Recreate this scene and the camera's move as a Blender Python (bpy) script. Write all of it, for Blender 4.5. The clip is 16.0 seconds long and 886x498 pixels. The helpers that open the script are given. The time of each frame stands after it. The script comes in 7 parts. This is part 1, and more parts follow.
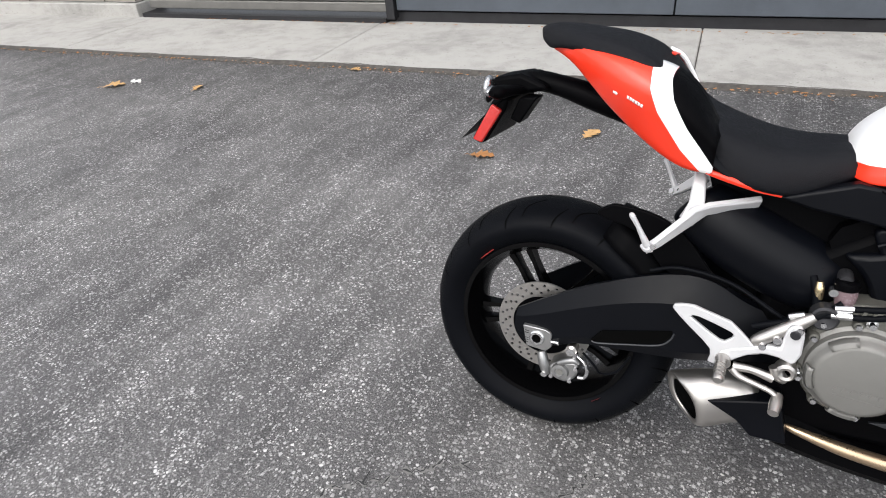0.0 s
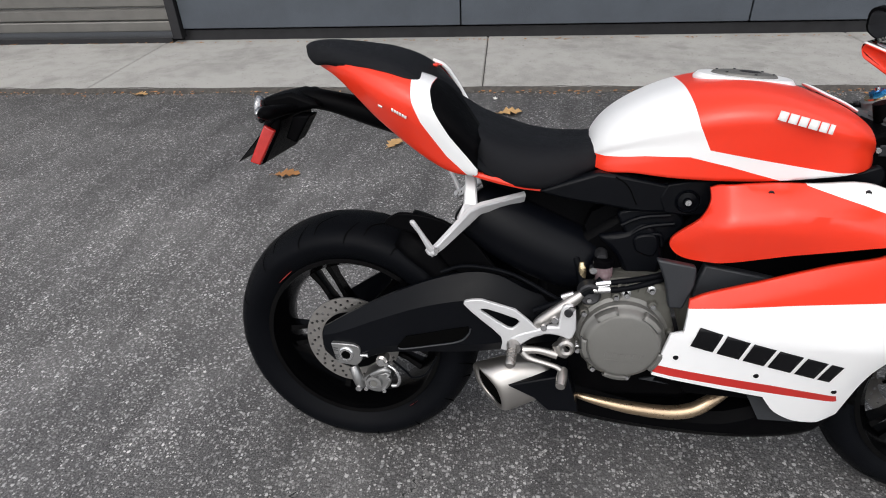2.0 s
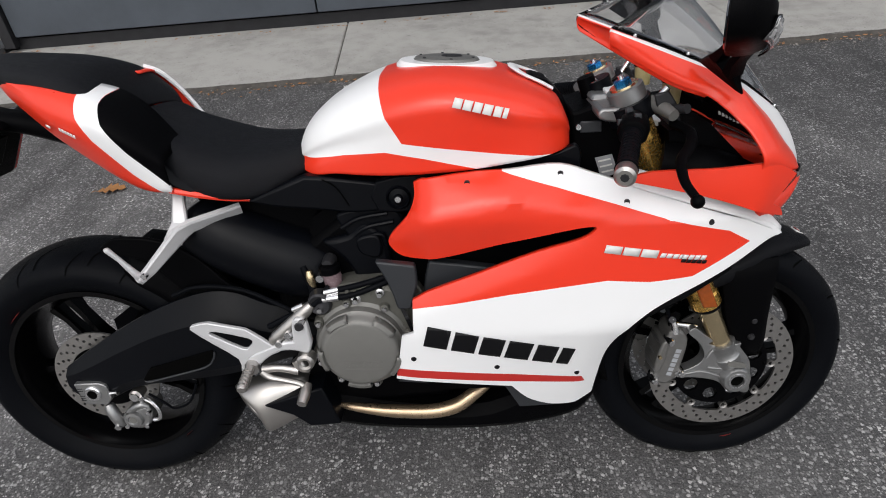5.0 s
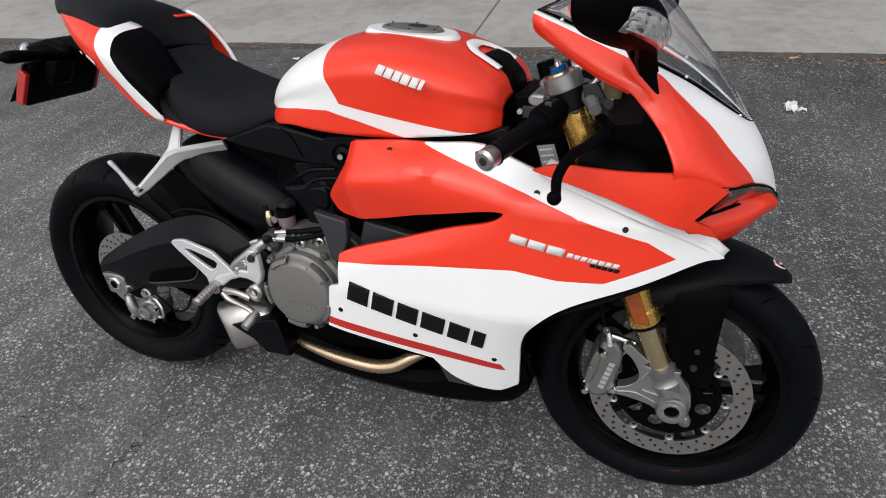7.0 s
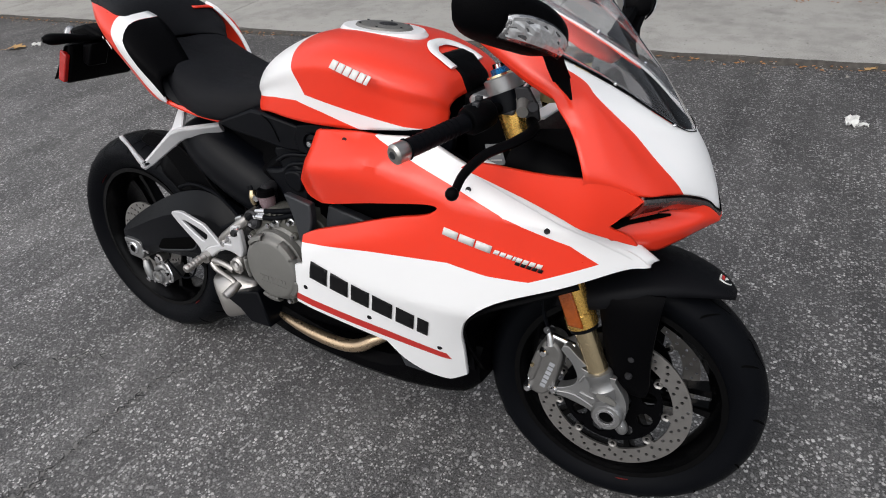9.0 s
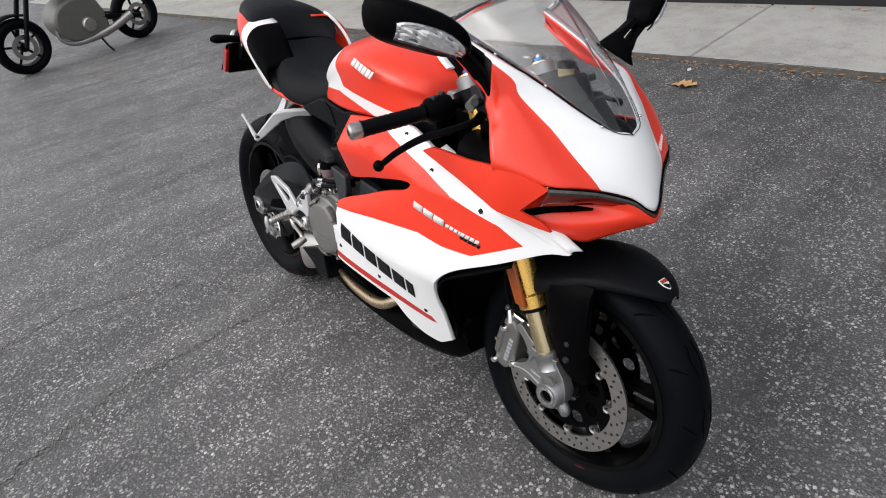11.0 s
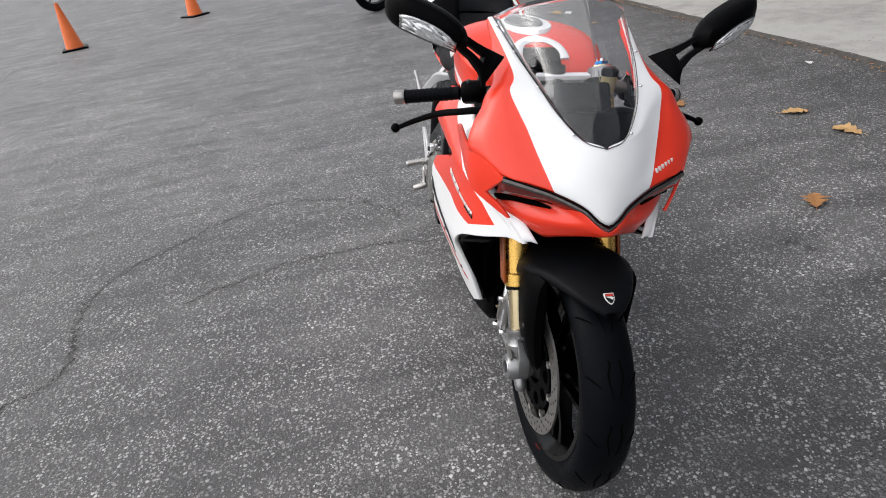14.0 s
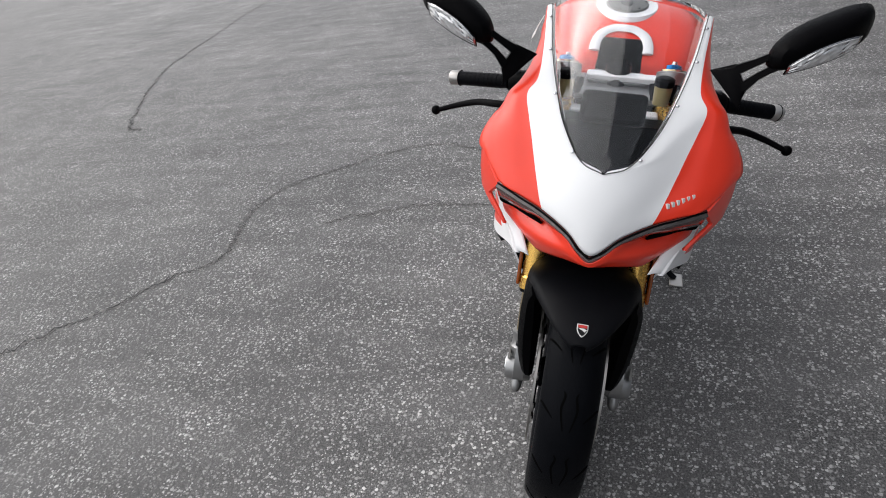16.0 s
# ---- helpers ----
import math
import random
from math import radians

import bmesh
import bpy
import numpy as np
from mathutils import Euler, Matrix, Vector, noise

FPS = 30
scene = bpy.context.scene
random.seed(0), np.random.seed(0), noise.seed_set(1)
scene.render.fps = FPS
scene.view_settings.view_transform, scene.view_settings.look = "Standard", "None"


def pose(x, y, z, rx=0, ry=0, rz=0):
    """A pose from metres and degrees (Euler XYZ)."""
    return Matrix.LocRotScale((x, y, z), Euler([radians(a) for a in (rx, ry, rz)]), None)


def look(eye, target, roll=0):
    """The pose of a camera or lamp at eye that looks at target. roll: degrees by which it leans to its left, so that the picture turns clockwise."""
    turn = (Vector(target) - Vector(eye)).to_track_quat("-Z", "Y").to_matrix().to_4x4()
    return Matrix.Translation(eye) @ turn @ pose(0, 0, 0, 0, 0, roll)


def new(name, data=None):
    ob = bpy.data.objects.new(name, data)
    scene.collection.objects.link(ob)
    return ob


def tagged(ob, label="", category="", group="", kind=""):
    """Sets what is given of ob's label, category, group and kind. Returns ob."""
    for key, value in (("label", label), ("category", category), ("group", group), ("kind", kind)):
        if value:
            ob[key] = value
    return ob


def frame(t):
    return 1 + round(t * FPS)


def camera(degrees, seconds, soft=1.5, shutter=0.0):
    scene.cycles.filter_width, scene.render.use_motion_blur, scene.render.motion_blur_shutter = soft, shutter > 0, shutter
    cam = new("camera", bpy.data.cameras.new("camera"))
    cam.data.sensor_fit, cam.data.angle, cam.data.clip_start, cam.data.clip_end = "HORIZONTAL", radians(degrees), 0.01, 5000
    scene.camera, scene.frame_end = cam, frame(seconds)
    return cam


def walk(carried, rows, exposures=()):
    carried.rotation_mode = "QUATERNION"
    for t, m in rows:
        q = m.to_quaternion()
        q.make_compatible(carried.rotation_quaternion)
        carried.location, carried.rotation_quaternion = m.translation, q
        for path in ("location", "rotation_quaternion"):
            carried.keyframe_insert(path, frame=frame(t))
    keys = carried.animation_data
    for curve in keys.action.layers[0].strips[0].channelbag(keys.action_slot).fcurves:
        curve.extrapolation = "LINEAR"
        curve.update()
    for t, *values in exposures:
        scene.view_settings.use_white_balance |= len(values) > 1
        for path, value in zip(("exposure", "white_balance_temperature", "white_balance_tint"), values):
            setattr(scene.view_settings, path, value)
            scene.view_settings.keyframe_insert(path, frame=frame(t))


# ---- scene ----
cam = camera(72.5, 16.0, soft=1.0)
PATH = [
    (0, (0.368, -1.16, 1.367), (-0.451, 0.295, 0.266), -4.9),
    (0.5, (0.389, -1.149, 1.36), (-0.289, 0.38, 0.263), -4.3),
    (1, (0.416, -1.132, 1.366), (-0.134, 0.442, 0.262), -3.9),
    (1.5, (0.435, -1.125, 1.365), (-0.001, 0.487, 0.264), -3.0),
    (2, (0.461, -1.122, 1.37), (0.142, 0.518, 0.271), -2.4),
    (2.5, (0.487, -1.112, 1.366), (0.301, 0.554, 0.275), -1.2),
    (3, (0.518, -1.094, 1.366), (0.472, 0.587, 0.284), -1.0),
    (3.5, (0.59, -1.074, 1.365), (0.615, 0.618, 0.299), -1.7),
    (4, (0.699, -1.057, 1.358), (0.714, 0.626, 0.277), -2.4),
    (4.2, (0.741, -1.051, 1.358), (0.739, 0.619, 0.259), -2.9),
    (6.3, (1.151, -0.901, 1.322), (0.714, 0.656, 0.145), -5.6),
    (6.5, (1.209, -0.911, 1.32), (0.703, 0.637, 0.159), -5.3),
    (7, (1.337, -0.945, 1.318), (0.706, 0.546, 0.143), -5.0),
    (7.5, (1.413, -0.963, 1.319), (0.707, 0.51, 0.166), -6.5),
    (8, (1.463, -0.958, 1.322), (0.744, 0.527, 0.192), -6.4),
    (8.5, (1.546, -0.917, 1.314), (0.74, 0.501, 0.156), -5.7),
    (9, (1.593, -0.881, 1.323), (0.728, 0.491, 0.153), -5.8),
    (9.2, (1.606, -0.864, 1.324), (0.727, 0.49, 0.142), -5.8),
    (11.3, (2.155, -0.708, 1.301), (0.705, 0.142, 0.217), -8.7),
    (11.5, (2.185, -0.688, 1.294), (0.714, 0.082, 0.179), -7.1),
    (12, (2.209, -0.655, 1.308), (0.729, 0.059, 0.168), -5.7),
    (12.5, (2.243, -0.582, 1.31), (0.694, 0.007, 0.191), -7.8),
    (13, (2.35, -0.458, 1.313), (0.71, -0.092, 0.228), -8.5),
    (13.5, (2.485, -0.348, 1.308), (0.804, -0.169, 0.238), -10.2),
    (14, (2.506, -0.26, 1.305), (0.784, -0.142, 0.296), -9.7),
    (14.5, (2.466, -0.163, 1.313), (0.755, -0.205, 0.28), -7.1),
    (15, (2.437, -0.108, 1.334), (0.761, -0.233, 0.25), -6.1),
    (15.5, (2.415, -0.004, 1.346), (0.801, -0.301, 0.203), -9.1),
    (16, (2.438, 0.211, 1.342), (0.872, -0.41, 0.265), -11.0),
]
walk(cam, [(t, look(eye, target, roll)) for t, eye, target, roll in PATH],
     [(0.0, 0.76), (0.5, 0.74), (1.0, 0.44), (1.5, 0.28), (3.0, 0.02), (4.2, -0.04), (9.2, 0.04), (11.3, 0.22), (12.5, 0.25), (14.5, 0.30), (16.0, 0.30)])

# ---- world and light: an overcast day ----
world = bpy.data.worlds.new("overcast_sky")
scene.world = world
world.use_nodes = True
wn, wl = world.node_tree.nodes, world.node_tree.links
sky = wn.new("ShaderNodeTexSky")
sky.sky_type, sky.sun_disc = "NISHITA", False
sky.sun_elevation, sky.sun_rotation = radians(48), radians(200)
sky.dust_density, sky.air_density = 3.0, 1.0
pale = wn.new("ShaderNodeHueSaturation")
pale.inputs["Saturation"].default_value = 0.26
wl.new(sky.outputs["Color"], pale.inputs["Color"])
wl.new(pale.outputs["Color"], wn["Background"].inputs["Color"])
wn["Background"].inputs["Strength"].default_value = 0.178
lamp = bpy.data.lights.new("sun", "SUN")
lamp.energy, lamp.angle, lamp.color = 1.08, radians(85), (1.0, 0.985, 0.97)
sun = new("sun", lamp)
sun.matrix_world = look((4.2, -4.3, 9.0), (0.0, 0.0, 0.0))


# ---- materials ----
def nodes_of(name):
    m = bpy.data.materials.new(name)
    m.use_nodes = True
    return m, m.node_tree.nodes, m.node_tree.links, m.node_tree.nodes["Principled BSDF"]


def mat(name, base, rough=0.5, metal=0.0, vary=0.12, scale=6.0, grain=0.0, grain_scale=400.0, coat=0.0, wear=0.12, shine=0.5):
    """A surface with slow colour variation, fine grain in relief and uneven gloss."""
    m, n, l, b = nodes_of(name)
    tc = n.new("ShaderNodeTexCoord")
    big = n.new("ShaderNodeTexNoise")
    big.inputs["Scale"].default_value, big.inputs["Detail"].default_value = scale, 6.0
    l.new(tc.outputs["Object"], big.inputs["Vector"])
    mix = n.new("ShaderNodeMix")
    mix.data_type = "RGBA"
    mix.inputs["A"].default_value = (*[c * (1 - vary) for c in base], 1)
    mix.inputs["B"].default_value = (*[min(1, c * (1 + vary)) for c in base], 1)
    l.new(big.outputs["Fac"], mix.inputs["Factor"])
    l.new(mix.outputs["Result"], b.inputs["Base Color"])
    fine = n.new("ShaderNodeTexNoise")
    fine.inputs["Scale"].default_value, fine.inputs["Detail"].default_value = scale * 9, 3.0
    l.new(tc.outputs["Object"], fine.inputs["Vector"])
    rng = n.new("ShaderNodeMapRange")
    rng.inputs["To Min"].default_value, rng.inputs["To Max"].default_value = max(0.02, rough - wear), min(1, rough + wear)
    l.new(fine.outputs["Fac"], rng.inputs["Value"])
    l.new(rng.outputs["Result"], b.inputs["Roughness"])
    b.inputs["Metallic"].default_value = metal
    b.inputs["Specular IOR Level"].default_value = shine
    b.inputs["Coat Weight"].default_value, b.inputs["Coat Roughness"].default_value = coat, 0.15
    if grain:
        g = n.new("ShaderNodeTexNoise")
        g.inputs["Scale"].default_value, g.inputs["Detail"].default_value = grain_scale, 4.0
        l.new(tc.outputs["Object"], g.inputs["Vector"])
        bump = n.new("ShaderNodeBump")
        bump.inputs["Strength"].default_value, bump.inputs["Distance"].default_value = grain, 0.002
        l.new(g.outputs["Fac"], bump.inputs["Height"])
        l.new(bump.outputs["Normal"], b.inputs["Normal"])
    return m


def asphalt_material():
    """Worn asphalt: pale stone chips in dark binder, with dusty and dark patches."""
    m, n, l, b = nodes_of("asphalt")
    tc = n.new("ShaderNodeTexCoord")

    def tex(kind, scale, **put):
        t = n.new(kind)
        t.inputs["Scale"].default_value = scale
        for k, v in put.items():
            t.inputs[k].default_value = v
        l.new(tc.outputs["Object"], t.inputs["Vector"])
        return t

    def ramp(src, stops):
        r = n.new("ShaderNodeValToRGB")
        while len(r.color_ramp.elements) < len(stops):
            r.color_ramp.elements.new(0.5)
        for e, (p, c) in zip(r.color_ramp.elements, stops):
            e.position, e.color = p, (*c, 1)
        l.new(src, r.inputs["Fac"])
        return r.outputs["Color"]

    def mix(f, a, c, blend="MIX"):
        x = n.new("ShaderNodeMix")
        x.data_type, x.blend_type = "RGBA", blend
        for s, k in ((f, "Factor"), (a, "A"), (c, "B")):
            if hasattr(s, "links"):
                l.new(s, x.inputs[k])
            else:
                x.inputs[k].default_value = s
        return x.outputs["Result"]

    # stone chips: some cells of a ragged cell pattern, each smaller than its cell, in a grey sandy binder
    warp = tex("ShaderNodeTexNoise", 130.0, Detail=1.0)
    bend = n.new("ShaderNodeVectorMath")
    bend.operation = "MULTIPLY_ADD"
    bend.inputs[1].default_value = (0.0075, 0.0075, 0.0)
    l.new(warp.outputs["Color"], bend.inputs[0])
    l.new(tc.outputs["Object"], bend.inputs[2])

    def chips_of(scale, low, high, size):
        t = tex("ShaderNodeTexVoronoi", scale)
        l.new(bend.outputs["Vector"], t.inputs["Vector"])
        s = n.new("ShaderNodeSeparateColor")
        l.new(t.outputs["Color"], s.inputs["Color"])
        some = ramp(s.outputs["Red"], [(low, (0, 0, 0)), (high, (1, 1, 1))])
        within = ramp(t.outputs["Distance"], [(size, (1, 1, 1)), (size + 0.14, (0, 0, 0))])
        tone = ramp(s.outputs["Green"], [(0.0, (0.21, 0.207, 0.204)), (0.6, (0.36, 0.356, 0.352)), (1.0, (0.66, 0.652, 0.645))])
        return mix(1.0, some, within, "MULTIPLY"), tone, t.outputs["Distance"]

    large, large_tone, large_way = chips_of(84.0, 0.60, 0.70, 0.34)
    small, small_tone, _ = chips_of(150.0, 0.55, 0.64, 0.35)
    pick = ramp(tex("ShaderNodeTexNoise", 6.0, Detail=5.0).outputs["Fac"], [(0.36, (0.40, 0.40, 0.40)), (0.58, (1, 1, 1))])
    binder = ramp(tex("ShaderNodeTexNoise", 210.0, Detail=2.0, Roughness=0.7).outputs["Fac"], [(0.36, (0.014, 0.014, 0.015)), (0.50, (0.084, 0.083, 0.083)), (0.64, (0.18, 0.178, 0.177))])
    dust = ramp(tex("ShaderNodeTexNoise", 2.2, Detail=8.0, Roughness=0.65).outputs["Fac"], [(0.40, (0, 0, 0)), (0.72, (0.55, 0.55, 0.55))])
    binder = mix(dust, binder, (0.135, 0.133, 0.133, 1))
    dark = ramp(tex("ShaderNodeTexNoise", 0.9, Detail=6.0, Roughness=0.6).outputs["Fac"], [(0.36, (0.74, 0.73, 0.74)), (0.6, (1.08, 1.07, 1.06))])
    # tyre-polished streaks across the lot: broad ones, and fine ones within them
    for across, along_, scale, low, high in ((2.6, 0.8, 1.6, 0.80, 1.10), (6.0, 0.9, 1.3, 0.76, 1.12)):
        stretch = n.new("ShaderNodeMapping")
        stretch.inputs["Scale"].default_value = (across, along_, 1.0)
        stretch.inputs["Rotation"].default_value = (0, 0, radians(8))
        l.new(tc.outputs["Object"], stretch.inputs["Vector"])
        streak = n.new("ShaderNodeTexNoise")
        streak.inputs["Scale"].default_value, streak.inputs["Detail"].default_value, streak.inputs["Distortion"].default_value = scale, 5.0, 0.6
        l.new(stretch.outputs["Vector"], streak.inputs["Vector"])
        dark = mix(1.0, dark, ramp(streak.outputs["Fac"], [(0.36, (low, low, low)), (0.60, (high, high, high))]), "MULTIPLY")
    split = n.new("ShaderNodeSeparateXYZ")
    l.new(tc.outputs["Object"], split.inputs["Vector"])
    # a slow run over the lot: paler towards -x and +y, darker towards +x and -y
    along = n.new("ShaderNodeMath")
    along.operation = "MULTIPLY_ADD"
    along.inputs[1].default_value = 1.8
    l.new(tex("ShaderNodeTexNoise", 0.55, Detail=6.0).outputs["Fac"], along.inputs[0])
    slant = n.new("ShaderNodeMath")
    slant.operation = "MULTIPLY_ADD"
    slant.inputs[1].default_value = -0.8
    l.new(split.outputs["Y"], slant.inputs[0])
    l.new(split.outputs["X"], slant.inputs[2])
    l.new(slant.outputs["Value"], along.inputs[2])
    lot_gradient = n.new("ShaderNodeMapRange")
    lot_gradient.inputs["From Min"].default_value, lot_gradient.inputs["From Max"].default_value = 0.4, 3.6
    l.new(along.outputs["Value"], lot_gradient.inputs["Value"])
    dark = mix(1.0, dark, ramp(lot_gradient.outputs["Result"], [(0.0, (1.0, 0.99, 0.99)), (1.0, (0.48, 0.48, 0.485))]), "MULTIPLY")
    # a ragged strip along the kerb, darker than the rest
    ragged = n.new("ShaderNodeMath")
    ragged.operation = "MULTIPLY_ADD"
    ragged.inputs[1].default_value = 2.4
    l.new(tex("ShaderNodeTexNoise", 1.1, Detail=7.0, Roughness=0.65).outputs["Fac"], ragged.inputs[0])
    l.new(split.outputs["Y"], ragged.inputs[2])
    strip = n.new("ShaderNodeMapRange")
    strip.inputs["From Min"].default_value, strip.inputs["From Max"].default_value = 2.5, 3.6
    l.new(ragged.outputs["Value"], strip.inputs["Value"])
    dark = mix(1.0, dark, ramp(strip.outputs["Result"], [(0.0, (1, 1, 1)), (1.0, (0.60, 0.60, 0.605))]), "MULTIPLY")
    # a few oil spots and tar smears
    spots = ramp(tex("ShaderNodeTexNoise", 3.1, Detail=4.0, Roughness=0.55).outputs["Fac"], [(0.27, (0.45, 0.45, 0.46)), (0.33, (1, 1, 1))])
    dark = mix(1.0, dark, spots, "MULTIPLY")
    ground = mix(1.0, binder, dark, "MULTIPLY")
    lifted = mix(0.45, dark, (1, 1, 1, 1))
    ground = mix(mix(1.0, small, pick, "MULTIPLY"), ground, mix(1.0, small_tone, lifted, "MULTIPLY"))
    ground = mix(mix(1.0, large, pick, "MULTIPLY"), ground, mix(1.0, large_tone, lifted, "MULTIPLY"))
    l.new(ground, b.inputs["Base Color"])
    b.inputs["Roughness"].default_value, b.inputs["Specular IOR Level"].default_value = 0.62, 0.6
    bump = n.new("ShaderNodeBump")
    bump.inputs["Strength"].default_value, bump.inputs["Distance"].default_value, bump.invert = 0.6, 0.004, True
    l.new(large_way, bump.inputs["Height"])
    l.new(bump.outputs["Normal"], b.inputs["Normal"])
    return m


def glass_material(name, tint, rough=0.02, ior=1.45):
    m, n, l, b = nodes_of(name)
    b.inputs["Base Color"].default_value = (*tint, 1)
    b.inputs["Transmission Weight"].default_value = 1.0
    b.inputs["Roughness"].default_value, b.inputs["IOR"].default_value = rough, ior
    return m


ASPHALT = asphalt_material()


def concrete_material():
    """Old pale concrete: slow stains, fine grain, scattered dark specks."""
    m, n, l, b = nodes_of("pale_concrete")
    tc = n.new("ShaderNodeTexCoord")
    col = None
    for scale, detail, low, high, p0, p1 in ((1.3, 8.0, 0.80, 1.12, 0.36, 0.64), (9.0, 6.0, 0.88, 1.08, 0.38, 0.62), (120.0, 2.0, 0.80, 1.15, 0.3, 0.7), (46.0, 2.0, 0.45, 1.0, 0.28, 0.34), (3.6, 9.0, 0.85, 1.0, 0.33, 0.42)):
        t = n.new("ShaderNodeTexNoise")
        t.inputs["Scale"].default_value, t.inputs["Detail"].default_value = scale, detail
        l.new(tc.outputs["Object"], t.inputs["Vector"])
        r = n.new("ShaderNodeMapRange")
        r.inputs["From Min"].default_value, r.inputs["From Max"].default_value = p0, p1
        r.inputs["To Min"].default_value, r.inputs["To Max"].default_value = low, high
        l.new(t.outputs["Fac"], r.inputs["Value"])
        if col is None:
            col = r.outputs["Result"]
        else:
            k = n.new("ShaderNodeMath")
            k.operation = "MULTIPLY"
            l.new(col, k.inputs[0])
            l.new(r.outputs["Result"], k.inputs[1])
            col = k.outputs["Value"]
    x = n.new("ShaderNodeMix")
    x.data_type = "RGBA"
    x.inputs["A"].default_value, x.inputs["B"].default_value = (0.05, 0.046, 0.04, 1), (0.37, 0.36, 0.34, 1)
    l.new(col, x.inputs["Factor"])
    l.new(x.outputs["Result"], b.inputs["Base Color"])
    b.inputs["Roughness"].default_value = 0.85
    bump = n.new("ShaderNodeBump")
    bump.inputs["Strength"].default_value, bump.inputs["Distance"].default_value = 0.4, 0.003
    l.new(col, bump.inputs["Height"])
    l.new(bump.outputs["Normal"], b.inputs["Normal"])
    return m


CONCRETE = concrete_material()
KERB_DIRT = mat("dirt_in_joint", (0.062, 0.056, 0.050), 0.95, vary=0.75, scale=28, grain=1.0, grain_scale=250)
WALL_PAINT = mat("slate_wall_paint", (0.054, 0.064, 0.079), 0.6, vary=0.35, scale=3.0, grain=0.6, grain_scale=90)
DARK_METAL = mat("dark_metal", (0.03, 0.03, 0.033), 0.5, 0.6, vary=0.4, scale=10, grain=0.2)
DOOR_METAL = mat("grey_door_metal", (0.17, 0.165, 0.155), 0.45, 0.5, vary=0.25, scale=8, grain=0.15)
STONE = mat("ledge_stone", (0.24, 0.225, 0.205), 0.85, vary=0.45, scale=9, grain=1.0, grain_scale=120)
RED = mat("red_paint", (0.82, 0.040, 0.015), 0.30, vary=0.03, scale=5, grain=0.03, grain_scale=900, coat=0.12, wear=0.05, shine=0.5)
WHITE = mat("white_paint", (0.84, 0.84, 0.845), 0.32, vary=0.015, scale=5, grain=0.03, grain_scale=900, coat=0.1, wear=0.05)
RED_STRIPE = mat("red_decal", (0.50, 0.025, 0.02), 0.4, vary=0.05)
BLACK_INK = mat("black_decal", (0.004, 0.004, 0.005), 0.4, vary=0.1, shine=0.2)
BLACK = mat("black_plastic", (0.0016, 0.0016, 0.0020), 0.42, vary=0.25, scale=9, grain=0.25, grain_scale=700, shine=0.030)
SATIN = mat("satin_black_metal", (0.0022, 0.0026, 0.0040), 0.34, 0.0, vary=0.25, scale=9, grain=0.12, grain_scale=900, shine=0.11)
GLOSS = mat("gloss_black", (0.008, 0.008, 0.009), 0.15, vary=0.1, coat=0.5, wear=0.05)
PLATE = mat("dark_grey_plastic", (0.018, 0.020, 0.024), 0.5, vary=0.2, grain=0.25, grain_scale=700)
SEAT = mat("black_seat_cover", (0.0044, 0.0047, 0.0066), 0.50, vary=0.3, scale=12, grain=0.7, grain_scale=1100, shine=0.17)
RUBBER = mat("tyre_rubber", (0.0030, 0.0034, 0.0046), 0.42, vary=0.3, scale=14, grain=0.3, grain_scale=500, shine=0.045)
GUARD = mat("satin_black_guard", (0.0042, 0.0044, 0.0056), 0.44, vary=0.25, scale=9, grain=0.25, grain_scale=700, shine=0.075)
RIM = mat("gloss_black_rim", (0.0010, 0.0010, 0.0012), 0.20, vary=0.2, scale=9, shine=0.16, wear=0.06)
# near-black that stands for the shade inside grooves, bores and slots
HOLLOW_SHADE = mat("hollow_shade", (0.0015, 0.0015, 0.0015), 0.9, vary=0.1, shine=0.03)
RUBBER_RED = mat("red_tyre_mark", (0.22, 0.015, 0.012), 0.7, vary=0.4, scale=40)
ALLOY = mat("cast_alloy", (0.31, 0.31, 0.31), 0.36, 0.85, vary=0.2, scale=25, grain=0.25, grain_scale=600)
SILVER = mat("silver_painted_alloy", (0.58, 0.58, 0.59), 0.36, 0.3, vary=0.08, scale=20, grain=0.1, grain_scale=900)
CHROME = mat("bright_steel", (0.75, 0.75, 0.76), 0.2, 1.0, vary=0.1, scale=30)
MAGNESIUM = mat("grey_engine_metal", (0.165, 0.162, 0.152), 0.45, 0.35, vary=0.12, scale=18, grain=0.15, grain_scale=700)
CASE = mat("grey_green_case", (0.11, 0.108, 0.095), 0.5, 0.4, vary=0.3, scale=25, grain=0.4, grain_scale=400)
DISC = mat("brushed_steel", (0.38, 0.365, 0.35), 0.36, 0.95, vary=0.12, scale=40, grain=0.1)
GOLD = mat("gold_anodised", (0.72, 0.43, 0.11), 0.26, 0.9, vary=0.06, scale=20, grain=0.06, grain_scale=900)
GOLD_PALE = mat("pale_gold_tube", (0.62, 0.50, 0.31), 0.22, 0.95, vary=0.08, scale=20)
PIPE = mat("heat_tinted_steel", (0.44, 0.33, 0.22), 0.3, 0.9, vary=0.25, scale=12, grain=0.05)
STEEL = mat("satin_steel", (0.46, 0.44, 0.42), 0.34, 0.95, vary=0.12, scale=14, grain=0.08, grain_scale=600)
BLUE = mat("blue_anodised", (0.02, 0.20, 0.50), 0.25, 0.85, vary=0.1)
AMBER = mat("amber_reflector", (0.27, 0.055, 0.004), 0.2, vary=0.35, scale=90, grain=0.8, grain_scale=260, coat=0.2)
RED_LENS = mat("red_reflector", (0.42, 0.015, 0.012), 0.18, vary=0.3, scale=60, grain=0.6, grain_scale=300, coat=0.6)
